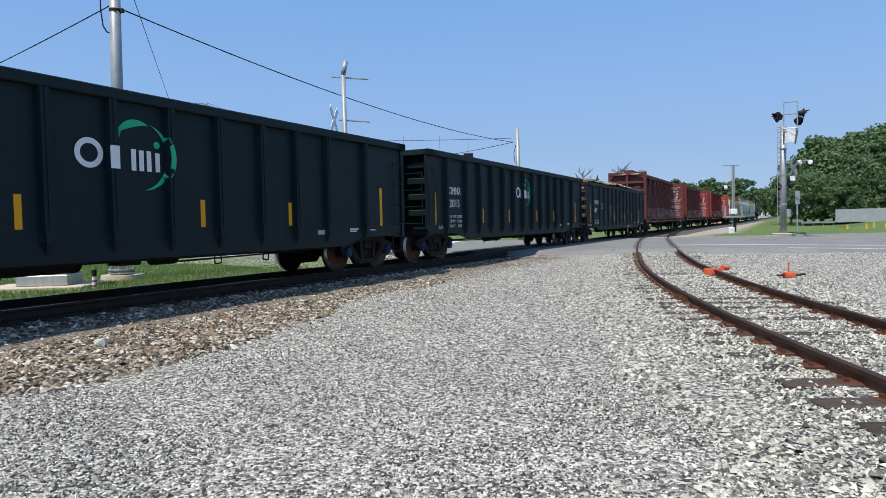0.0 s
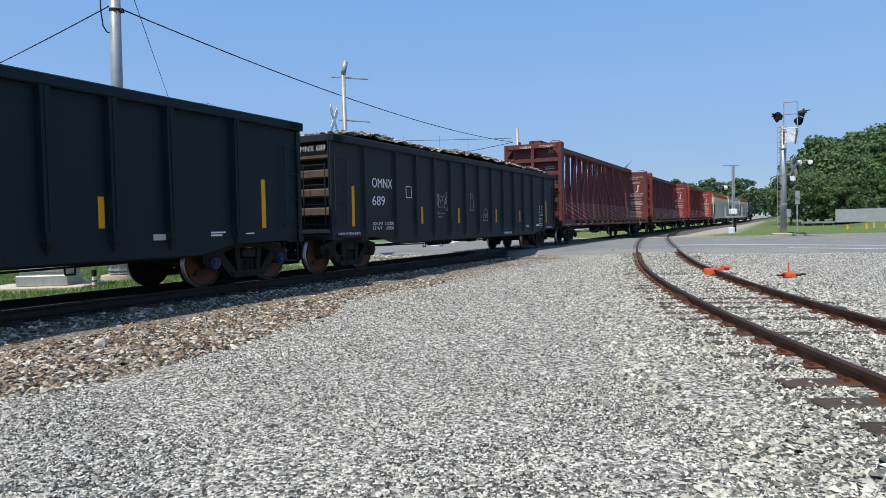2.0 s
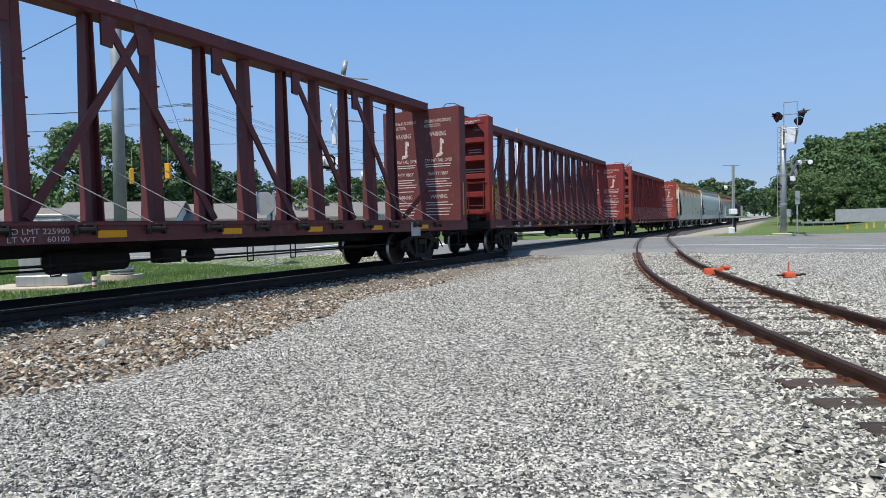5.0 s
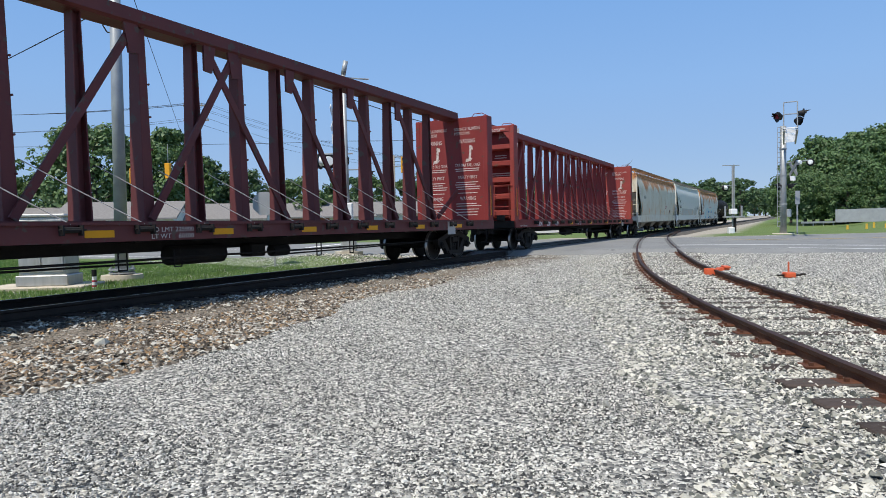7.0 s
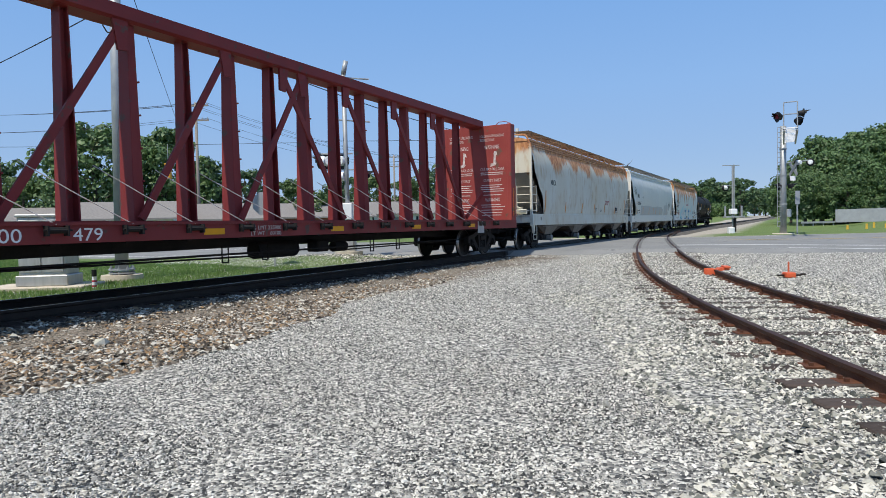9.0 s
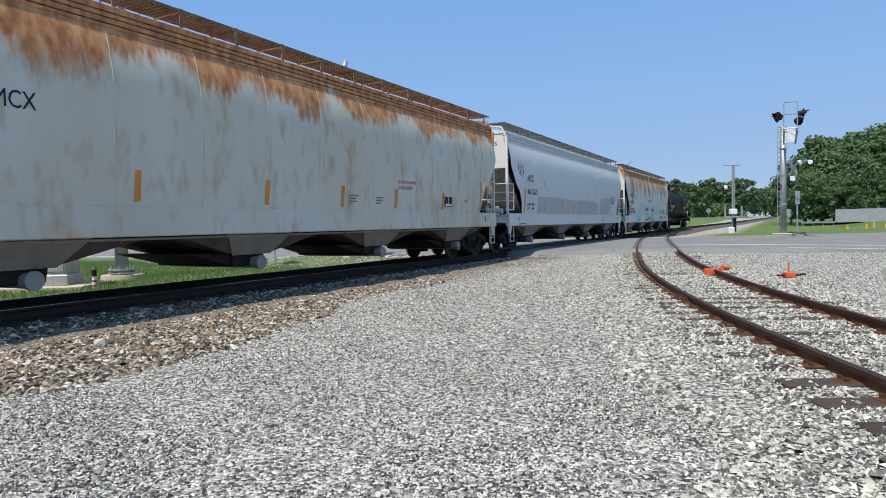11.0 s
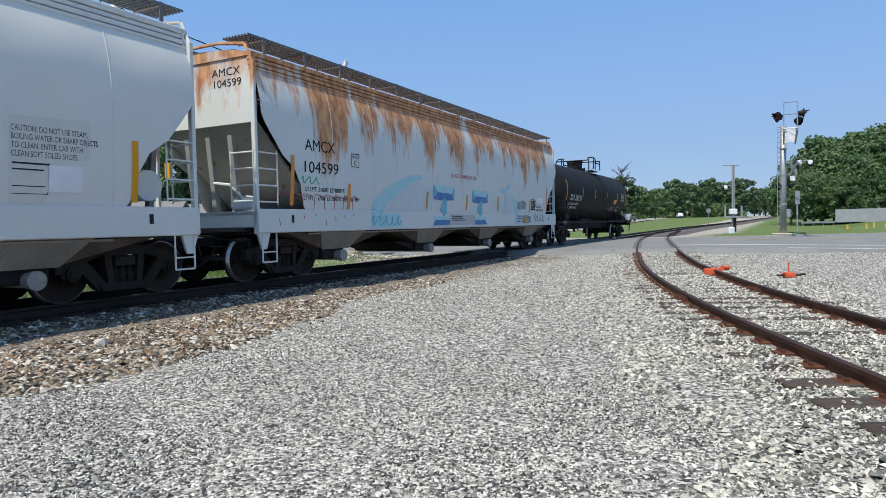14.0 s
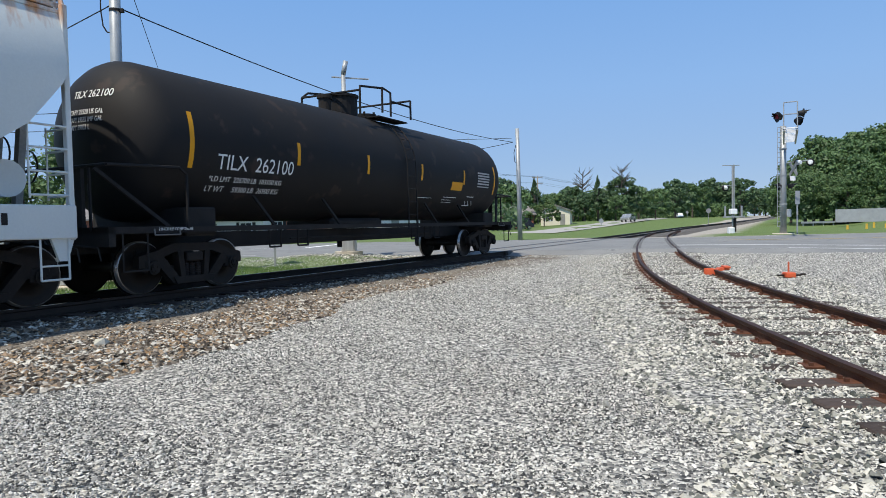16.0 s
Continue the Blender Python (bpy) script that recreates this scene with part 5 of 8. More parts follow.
    if long:
        letter(top2[:3], car, py[1] + 0.40, 0.96, 0.46, 0.19, WHITE_PAINT, 1.461)
        letter(top2[3:], car, py[2] + 0.36, 0.96, 0.46, 0.19, WHITE_PAINT, 1.461)
    else:
        letter(top2, car, py[1] - 0.02, 0.96, 0.76, 0.19, WHITE_PAINT, 1.461)
    letter("LD LMT 225900\nLT WT    60100", car, py[5] + 0.25, 0.96, 0.85, 0.19, GREY_PAINT, 1.461)
    letter("2 INCH HF COMP SHOES", car, -h + 0.5, 0.97, 0.8, 0.055, GREY_PAINT, 1.461)
    bm = NB()
    for yy, z, w, hh in ((h - 3.6, 0.8, 0.5, 0.02), (h - 3.6, 1.18, 0.5, 0.02), (h - 3.6, 0.8, 0.02, 0.4), (h - 3.12, 0.8, 0.02, 0.4), (h - 3.4, 0.8, 0.02, 0.4)):
        box(bm, (1.468, yy, z), (1.472, yy + w, z + hh))
    box(bm, (1.46, h - 3.6, 0.8), (1.466, h - 3.1, 1.2))
    part("stencil_box", bm, GREY_PAINT, car)
    trucks = add_trucks(car, (-h + 2.42, h - 2.42))
    TRAIN.append((car, s0, h - 2.42, trucks))
    return car


centre_beam(17.78, 22.62, BEAM_BROWN, BEAM_BROWN, ("AOK", "21320"), "faded brown-red centerbeam flat car with empty deck")
centre_beam(42.30, 22.62, BEAM_BROWN, BEAM_RED, ("AOK", "28280"), "brown-red centerbeam flat car with red end bulkhead")
centre_beam(67.02, 22.62, BEAM_RED, BEAM_BRIGHT, ("FDDM", "200479"), "bright red centerbeam flat car with empty deck")


# ---- covered hoppers ----
HZ = [1.48, 1.55, 1.7, 2.0, 2.33, 2.58, 2.9, 3.2, 3.35, 3.6, 3.9, 4.12, 4.25]
HX = [1.475, 1.485, 1.505, 1.535, 1.55, 1.558, 1.56, 1.552, 1.545, 1.52, 1.465, 1.40, 1.35]
HIN = [1.42, 1.36, 1.30, 1.22, 1.02, 0.66, 0.40, 0.16, 0.09, 0.08, 0.08, 0.08, 0.08]


def on_hopper(y, z):
    return float(np.interp(z, HZ, HX)) + 0.005


BAY_PALE = surf("dusty_pale_bay_plate", (0.17, 0.15, 0.125), (0.27, 0.245, 0.205), 1.6, 0.85, 0, 0.1, 30, 0.6, spots=((0.22, 0.15, 0.09), 3.0, 0.08))
# dark brown base with rust-coloured spots
BAY_DARK = surf("dark_rust_spotted_bay", (0.045, 0.036, 0.029), (0.12, 0.095, 0.075), 2.5, 0.85, 0, 0.15, 30, 0.6, spots=((0.20, 0.11, 0.06), 3.0, 0.1))


def hopper(s0, L, paint, walkway, label, strip, strips=None, bulge=0.012):
    car = tagged(empty("covered_hopper_car"), label, "hopper car", "cars of the train")
    h = L / 2
    cols = 96
    for sgn in (1, -1):
        v = []
        for z, x, yi in zip(HZ, HX, HIN):
            for i in range(cols + 1):
                t = -1 + 2 * i / cols
                yy = t * (h - yi)
                swell = bulge * math.sin(math.pi * (yy + 0.34) / 1.675) ** 2 * max(0.0, 1 - abs(z - 3.6) / 0.6)
                v.append((sgn * (x + swell), yy, z))
        n = cols + 1
        f = [(j * n + i, j * n + i + 1, (j + 1) * n + i + 1, (j + 1) * n + i) for j in range(len(HZ) - 1) for i in range(cols)]
        part_me("side_sheet", raw_mesh("side_sheet", np.array(v), np.array(f) if sgn > 0 else np.array(f)[:, ::-1]), paint, car, "", True)
        bm = NB()
        box(bm, (min(sgn * 1.42, sgn * 1.50), -h, 1.0), (max(sgn * 1.42, sgn * 1.50), h, 1.48), 0.015)
        part("side_sill", bm, paint, car)
        for z, x, hh in ((4.22, 1.375, 0.06), (4.30, 1.36, 0.08), (4.40, 1.34, 0.07), (4.48, 1.36, 0.10)):
            boxes("top_chord", paint, car, ((min(sgn * (x - 0.1), sgn * x), -h + 0.06, z), (max(sgn * (x - 0.1), sgn * x), h - 0.06, z + hh)), bevel=0.01)
    bm = NB()
    prism(bm, [(-1.3, 4.55), (-0.9, 4.66), (0, 4.72), (0.9, 4.66), (1.3, 4.55), (1.3, 4.5), (-1.3, 4.5)], -h + 0.07, h - 0.07, 1)
    part("roof", bm, paint, car)
    # weld seams
    bm = NB()
    prev = None
    for z, x in zip(HZ, HX):
        q = [bm.verts.new((x + 0.001, -0.012, z)), bm.verts.new((x + 0.007, 0, z)), bm.verts.new((x + 0.001, 0.012, z))]
        if prev:
            for i in range(2):
                bm.faces.new((prev[i], prev[i + 1], q[i + 1], q[i]))
        prev = q
    seam = bpy.data.meshes.new("seam")
    bm.to_mesh(seam)
    bm.free()
    seam.materials.append(paint)
    for i in range(10):
        w = part_me("seam", seam, paint, car)
        w.matrix_basis = pose(0, -7.04 + i * 1.675, 0)
    # ends
    for sgn in (-1, 1):
        e = sgn * h
        a = lambda d: e - sgn * d
        boxes("end_sheet", paint, car, ((-1.36, min(a(0.10), a(0.14)), 3.2), (1.36, max(a(0.10), a(0.14)), 4.55)))
        bm = NB()
        vs = [bm.verts.new(p) for p in ((-1.36, a(0.12), 3.22), (1.36, a(0.12), 3.22), (1.2, a(2.6), 1.0), (-1.2, a(2.6), 1.0), (-1.36, a(0.18), 3.22), (1.36, a(0.18), 3.22), (1.2, a(2.7), 1.0), (-1.2, a(2.7), 1.0))]
        for f in ((0, 1, 2, 3), (7, 6, 5, 4), (0, 4, 5, 1), (1, 5, 6, 2), (2, 6, 7, 3), (3, 7, 4, 0)):
            bm.faces.new([vs[i] for i in f])
        # slope sheet and stiffeners: their shading is put into the grey colour
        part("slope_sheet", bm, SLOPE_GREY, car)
        bm = NB()
        for x in (-0.62, 0.0, 0.62):
            bar(bm, (x, a(0.2), 3.0), (x, a(0.35), 1.45), 0.12, 0.10)
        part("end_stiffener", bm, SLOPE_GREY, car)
        for x in (-1.46, 1.36):
            boxes("end_post", paint, car, ((x, min(a(0), a(0.08)), 0.98), (x + 0.10, max(a(0), a(0.08)), 4.35)), bevel=0.01)
        rods("corner_rail", paint, car, 0.035, [(1.42, a(0.04), 4.3), (1.22, a(0.04), 4.72), (0.5, a(0.04), 4.82)], [(-1.42, a(0.04), 4.3), (-1.22, a(0.04), 4.72), (-0.5, a(0.04), 4.82), (0.5, a(0.04), 4.82)])
        boxes("end_platform", paint, car, ((-1.46, min(e, a(1.25)), 1.36), (1.46, max(e, a(1.25)), 1.44)))
        boxes("end_sill", paint, car, ((-1.42, min(e, a(0.1)), 1.12), (1.42, max(e, a(0.1)), 1.42)))
        zs = [1.62, 1.95, 2.28, 2.60]
        add_ladder(car, (0.80, a(-0.01), zs), "x", 0.6, paint, r=0.016)
        add_ladder(car, (1.44, min(a(0.06), a(0.62)), zs), "y", 0.56, paint, r=0.016)
        bm = NB()
        bent(bm, [(1.46, a(0.12), 1.0), (1.46, a(0.12), 0.42), (1.46, a(0.52), 0.42), (1.46, a(0.52), 1.0)], 0.017)
        rod(bm, (1.46, a(0.12), 0.62), (1.46, a(0.52), 0.62), 0.014, 6)
        part("sill_step", bm, paint, car)
        bm = NB()
        prism(bm, [(a(0.02), 1.0), (a(0.36), 1.0), (a(0.25), 0.68), (a(0.13), 0.68)], 1.40, 1.45)
        part("jack_bracket", bm, paint, car)
        if sgn > 0:
            bm = NB()
            rod(bm, (-0.9, a(0.75), 1.85), (1.15, a(0.75), 1.85), 0.26, 18)
            part("air_tank", bm, paint, car)
            bm = NB()
            for i in range(16):
                t0, t1 = i * math.pi / 8, (i + 1) * math.pi / 8
                rod(bm, (-0.3 + 0.27 * math.cos(t0), a(0.06), 2.35 + 0.27 * math.sin(t0)), (-0.3 + 0.27 * math.cos(t1), a(0.06), 2.35 + 0.27 * math.sin(t1)), 0.014, 6)
            part("brake_wheel", bm, UNDER, car)
        else:
            bm = NB()
            box(bm, (0.35, a(0.75), 1.45), (0.75, a(0.45), 1.75), 0.03)
            rod(bm, (0.55, a(0.3), 1.58), (1.1, a(0.3), 1.58), 0.1, 10)
            bent(bm, [(0.1, a(0.2), 2.05), (0.5, a(0.25), 2.0), (0.75, a(0.3), 1.75), (1.0, a(0.35), 1.6)], 0.03)
            part("brake_gear", bm, paint, car)
        boxes("oval_hole", UNDER, car, ((1.498, min(a(0.95), a(1.03)), 1.2), (1.502, max(a(0.95), a(1.03)), 1.36)))
        add_coupler(car, e, sgn)
    # discharge bays
    n = 4
    for i in range(n):
        y = -h + 2.85 + i * (L - 5.7) / (n - 1)
        hl = (L - 5.7) / (n - 1) / 2 - 0.12
        bm = NB()
        top_, low_ = (1.40, hl), (1.16, 0.50)
        vs = [bm.verts.new((sx * c[0], y + sy * c[1], z)) for c, z in ((top_, 1.02), (low_, 0.60)) for sx, sy in ((-1, -1), (1, -1), (1, 1), (-1, 1))]
        for f in ((0, 1, 2, 3), (7, 6, 5, 4), (0, 4, 5, 1), (1, 5, 6, 2), (2, 6, 7, 3), (3, 7, 4, 0)):
            bm.faces.new([vs[j] for j in f])
        bay = part("discharge_bay", bm, BAY_DARK, car)
        for sx in (-1, 1):
            bm = NB()
            q = [(sx * x, y + yy, z) for x, yy, z in ((1.402, -0.85, 1.015), (1.402, 0.95, 1.015), (1.165, 0.52, 0.585), (1.165, -0.52, 0.585))]
            vs = [bm.verts.new(p) for p in q] + [bm.verts.new((p[0] + sx * 0.012, p[1], p[2] - 0.004)) for p in q]
            for f in ((0, 1, 2, 3), (7, 6, 5, 4), (0, 4, 5, 1), (1, 5, 6, 2), (2, 6, 7, 3), (3, 7, 4, 0)):
                bm.faces.new([vs[j] for j in f])
            part("bay_plate", bm, BAY_PALE, bay, "dusty pale steel plate")
        bm = NB()
        prism(bm, [(y - 1.5, 0.66), (y - 0.45, 0.40), (y + 0.45, 0.36), (y + 0.5, 0.60), (y - 0.5, 0.62)], -1.0, 1.0)
        box(bm, (-1.10, y - 0.42, 0.36), (1.10, y + 0.42, 0.60), 0.03)
        part("outlet_gate", bm, UNDER, bay)
        bm = NB()
        rod(bm, (-1.30, y + 0.12, 0.42), (1.30, y + 0.12, 0.42), 0.115, 16)
        rod(bm, (1.24, y + 0.12, 0.42), (1.32, y + 0.12, 0.42), 0.14, 16)
        part("outlet_pipe", bm, SLOPE_GREY, bay, "stubby grey outlet pipe with cap")
    boxes("shear_plate", UNDER, car, ((-1.4, -h + 0.4, 0.98), (1.4, h - 0.4, 1.02)))
    rods("sill_pipe", SLOPE_GREY, car, 0.022, [(1.38, -h + 1.6, 0.96), (1.38, h - 1.6, 0.96)])
    # roof walkways of open grating
    for sgn in (1, -1):
        bm = NB()
        x0, x1 = sgn * 0.64, sgn * 1.30
        for i in range(9):
            x = x0 + (x1 - x0) * i / 8
            box(bm, (x - 0.008, -h + 0.05, 4.88), (x + 0.008, h - 0.05, 4.92))
        for i in range(int(L / 0.11)):
            y = -h + 0.08 + i * 0.11
            box(bm, (min(x0, x1), y - 0.008, 4.89), (max(x0, x1), y + 0.008, 4.91))
        part("roof_walkway", bm, walkway, car, "steel grating walkway")
        for i in range(15):
            y = -h + 0.5 + i * (L - 1.0) / 14
            bm = NB()
            box(bm, (min(sgn * 1.28, sgn * 1.31), y - 0.03, 4.52), (max(sgn * 1.28, sgn * 1.31), y + 0.03, 4.93))
            bar(bm, (sgn * 0.6, y, 4.87), (sgn * 1.30, y, 4.87), 0.03, 0.03, (0, 1, 0))
            part("walkway_bracket", bm, walkway, car)
    for y, z0, z1 in strips or [(-h + 1.52, 1.56, 2.50)] + [(-h + q, 1.56, 2.02) for q in (4.1, 6.7, 9.2, 11.8, 14.4)] + [(h - 1.45, 1.56, 2.50)]:
        bm = NB()
        prev = None
        for z in np.linspace(z0, z1, 5):
            q = [bm.verts.new((on_hopper(0, z) + 0.006, y - 0.055, z)), bm.verts.new((on_hopper(0, z) + 0.006, y + 0.055, z))]
            if prev:
                bm.faces.new((prev[0], prev[1], q[1], q[0]))
            prev = q
        part("reflector", bm, strip, car, "orange-yellow reflective strip")
    trucks = add_trucks(car, (-h + 1.2, h - 1.2))
    TRAIN.append((car, s0, h - 1.2, trucks))
    return car


def decal(name, car, polys, material, lift=0.004):
    """Flat painted shapes that follow the hopper's side; each polygon is cut into thin level bands."""
    bm = NB()
    for poly in polys:
        f = bm.faces.new([bm.verts.new((0, y, z)) for y, z in poly])
    bmesh.ops.remove_doubles(bm, verts=bm.verts, dist=0.001)
    for z in np.arange(1.0, 4.2, 0.15):
        bmesh.ops.bisect_plane(bm, geom=bm.verts[:] + bm.edges[:] + bm.faces[:], plane_co=(0, 0, z), plane_no=(0, 0, 1))
    for v in bm.verts:
        v.co.x = (1.502 if v.co.z < 1.46 else on_hopper(0, v.co.z)) + lift
    return part(name, bm, material, car)


h1 = hopper(89.65, 19.0, HOPPER_RUSTY, RUSTY_GRATING, "pale grey covered hopper with patches of rust", ORANGE_STRIP, [(-8.0, 1.56, 2.5)] + [(q, 1.56, 2.05) for q in (-5.0, -2.1, 0.38, 2.71, 5.36)] + [(8.08, 1.56, 2.5)], 0.02)
letter("DO NOT HAMMER\nON CAR BODY", h1, 2.78, 2.06, 0.95, 0.25, FADED_RED, on_hopper)
letter("AMCX", h1, -7.3, 2.75, 0.75, 0.24, BLACK_PAINT, on_hopper)
flat_bars("small_marking", h1, FADED_INK, [(0.62, 1.82, 0.38, 0.03), (0.62, 1.75, 0.3, 0.03), (0.62, 1.68, 0.34, 0.03), (1.76, 1.80, 0.34, 0.03), (1.76, 1.73, 0.3, 0.03), (1.76, 1.66, 0.26, 0.03), (6.85, 1.85, 0.2, 0.03), (6.85, 1.78, 0.16, 0.03)], lambda y, z: on_hopper(y, z))
bm = NB()
box(bm, (1.535, 5.46, 1.64), (1.545, 5.93, 1.97))
part("stencil_box", bm, BLACK_PAINT, h1, "dark inspection stencil")
flat_bars("small_marking", h1, WHITE_PAINT, [(5.48, 1.94, 0.43, 0.02), (5.48, 1.72, 0.43, 0.015), (5.48, 1.66, 0.43, 0.05), (5.68, 1.74, 0.02, 0.2)], 1.546)

h2 = hopper(110.08, 19.35, HOPPER_CLEAN, GRATING, "clean pale grey covered hopper with dark numbers", YELLOW, [(-8.08, 1.56, 2.5), (-5.6, 1.56, 2.08)] + [(q, 1.56, 2.07) for q in (-3.09, -1.16, 0.0, 2.11, 2.81, 5.60)] + [(8.39, 1.54, 2.50)], 0.028)
hh = 19.25 / 2
letter("AMCX", h2, -hh + 1.80, 2.77, 0.72, 0.27, BLACK_PAINT, on_hopper)
letter("463265", h2, -hh + 1.80, 2.25, 1.2, 0.24, BLACK_PAINT, on_hopper)
letter("LD LMT  218900\nLT WT     67100", h2, -hh + 1.87, 1.64, 0.82, 0.26, BLACK_PAINT, on_hopper)
letter("2 INCH HF COMP SHOES", h2, -hh + 0.95, 1.05, 0.8, 0.05, BLACK_PAINT, 1.502)
letter("463265", h2, 0.25, 4.05, 0.75, 0.14, BLACK_PAINT, -19.35 / 2 + 0.097, "end")
for wds, y, z, w, q in (("PLATE", -hh + 3.8, 2.80, 0.2, 0.06), ("C", -hh + 3.85, 2.62, 0.1, 0.12)):
    letter(wds, h2, y, z, w, q, BLACK_PAINT, on_hopper)
decal("repaint_patch", h2, [[(-hh + 3.1, 1.5), (3.66, 1.5), (3.67, 1.99), (3.3, 2.05), (3.04, 2.2), (1.99, 2.2), (0.88, 2.22), (-1, 2.16), (-hh + 5.6, 2.22), (-hh + 3.1, 2.2)]], PATCH)
decal("repaint_patch", h2, [[(4.07, 1.5), (6.31, 1.5), (6.34, 2.41), (5.62, 2.42), (5.58, 2.64), (5.33, 2.66), (5.31, 2.43), (4.9, 2.36), (4.1, 2.35)]], PATCH)
decal("stencil_ground", h2, [[(6.53, 1.5), (7.02, 1.5), (7.04, 2.1), (7.66, 2.12), (7.66, 2.70), (6.53, 2.66)]], STENCIL_GREY, 0.002)
letter("CAUTION: DO NOT USE STEAM,\nBOILING WATER OR SHARP OBJECTS\nTO CLEAN. ENTER CAR WITH\nCLEAN SOFT SOLED SHOES.", h2, 6.55, 2.12, 1.22, 0.42, BLACK_PAINT, on_hopper)
flat_bars("small_marking", h2, BLACK_PAINT, [(6.56, 2.02, 0.5, 0.03), (6.56, 1.94, 0.42, 0.03), (6.56, 1.72, 0.44, 0.03), (6.56, 1.62, 0.48, 0.03)], on_hopper)
decal("notice", h2, [[(7.04, 1.66), (7.53, 1.66), (7.53, 2.03), (7.04, 2.03)]], SIGN_WHITE, 0.006)
boxes("notice", SIGN_WHITE, h2, ((1.502, 4.71, 1.08), (1.506, 5.29, 1.39)))
flat_bars("small_marking", h2, BLACK_PAINT, [(4.76, 1.31, 0.46, 0.035), (4.76, 1.22, 0.46, 0.035), (4.76, 1.13, 0.36, 0.035)], 1.507)


def scribble(car, pts, material, width=0.02, name="spray_tag"):
    bm = NB()
    for (a, b), (c, d) in zip(pts[:-1], pts[1:]):
        bar(bm, ((1.506 if b < 1.46 else on_hopper(0, b)) + 0.003, a, b), ((1.506 if d < 1.46 else on_hopper(0, d)) + 0.003, c, d), 0.004, width)
    return part(name, bm, material, car, "thin spray-painted scribble")


def loops(y, z, w, h_, n, seed):
    r = random.Random(seed)
    return [(y + w * i / (n * 8) + 0.06 * w * math.sin(i * 0.8 + r.random()), z + h_ * (0.5 + 0.45 * math.sin(i * 0.79 + 0.7 * math.sin(i * 0.21)))) for i in range(n * 8)]


def arcs(y, z, w, h_):
    """A looping pen line: running loops that swell and shrink."""
    out = []
    for i in range(90):
        t = i / 89
        a = t * 5 * 2 * math.pi
        r = 0.12 + 0.16 * math.sin(t * 7.0) ** 2
        out.append((y + w * (0.15 + 0.7 * t) + w * r * math.cos(a), z + h_ * (0.5 + 0.15 * math.sin(t * 9)) + h_ * r * 1.3 * math.sin(a)))
    return out


scribble(h2, arcs(-hh + 0.75, 2.8, 0.75, 0.7), BLACK_PAINT, 0.008)

h3 = hopper(130.55, 18.75, HOPPER_STREAKED, GRATING, "grey covered hopper streaked with rust and graffiti", ORANGE_STRIP, [(-8.42, 1.56, 2.6), (-6.42, 1.5, 2.1)] + [(q, 1.56, 2.05) for q in (-2.64, 0.0, 2.62, 5.92)] + [(8.0, 1.65, 2.6)], 0.022)
hh = 18.75 / 2
letter("AMCX", h3, -hh + 1.36, 2.74, 1.04, 0.25, BLACK_PAINT, on_hopper)
letter("104599", h3, -hh + 1.34, 2.27, 1.18, 0.25, BLACK_PAINT, on_hopper)
letter("LD LMT  218600  LB 98800 K", h3, -hh + 1.36, 1.87, 1.42, 0.10, BLACK_PAINT, on_hopper)
letter("LT WT     67400  LB 30300 K  NEW 03-1999", h3, -hh + 1.34, 1.68, 2.0, 0.10, BLACK_PAINT, on_hopper)
letter("DO NOT HAMMER ON CAR", h3, -1.15, 2.54, 1.85, 0.13, FADED_RED, on_hopper)
letter("AMCX\n104599", h3, 0.25, 3.95, 0.8, 0.38, BLACK_PAINT, -hh + 0.097, "end")
decal("plate_frame", h3, [[(-hh + 3.02, z), (-hh + 3.33, z), (-hh + 3.33, z + 0.015), (-hh + 3.02, z + 0.015)] for z in (2.5, 2.8)] + [[(y, 2.5), (y + 0.015, 2.5), (y + 0.015, 2.81), (y, 2.81)] for y in (-hh + 3.02, -hh + 3.32)], BLACK_PAINT)
for wds, y, z, w, q in (("PLATE", -hh + 3.08, 2.71, 0.19, 0.05), ("C", -hh + 3.13, 2.54, 0.1, 0.12)):
    letter(wds, h3, y, z, w, q, BLACK_PAINT, on_hopper)


SMOKE = surf("thin_grey_spray", (0.46, 0.53, 0.56), (0.55, 0.61, 0.63), 3, 0.6, 0, 0.02, 30)
DARK_SMOKE = surf("smoky_grey_spray", (0.17, 0.19, 0.20), (0.36, 0.39, 0.40), 3, 0.6, 0, 0.02, 30)


def block_letter(y, z, w, h_):
    """One big I of spray paint: pale top faces, blue undersides, aqua stem."""
    t, b = 0.36 * h_, 0.22 * h_
    decal("graffiti", h3, [[(y, z + h_), (y + w, z + h_ * 0.96), (y + w * 0.86, z + h_ - t * 0.55), (y + w * 0.2, z + h_ - t * 0.5)], [(y + 0.02, z + b), (y + w, z + b * 0.95), (y + w * 0.85, z + b * 0.6), (y + w * 0.1, z + b * 0.6)]], CYAN, 0.006)
    decal("graffiti", h3, [[(y, z + h_ - t), (y + w * 0.2, z + h_ - t * 0.5), (y + w * 0.86, z + h_ - t * 0.55), (y + w, z + h_ - t), (y + w * 0.62, z + h_ - t * 1.05), (y + w * 0.5, z + h_ - t * 0.8), (y + w * 0.4, z + h_ - t * 1.05)], [(y, z), (y + w, z), (y + w * 0.85, z + b * 0.6), (y + w * 0.1, z + b * 0.6)]], BLUE_SPRAY, 0.005)
    decal("graffiti", h3, [[(y + w * 0.36, z + h_ * 0.42), (y + w * 0.5, z + h_ - t * 0.8), (y + w * 0.66, z + h_ * 0.62), (y + w * 0.66, z + h_ * 0.30), (y + w * 0.5, z + b)], [(y, z + h_), (y + w * 0.2, z + h_ - t * 0.5), (y, z + h_ - t)], [(y + w, z + h_ * 0.96), (y + w, z + h_ - t), (y + w * 0.86, z + h_ - t * 0.55)]], AQUA, 0.007)


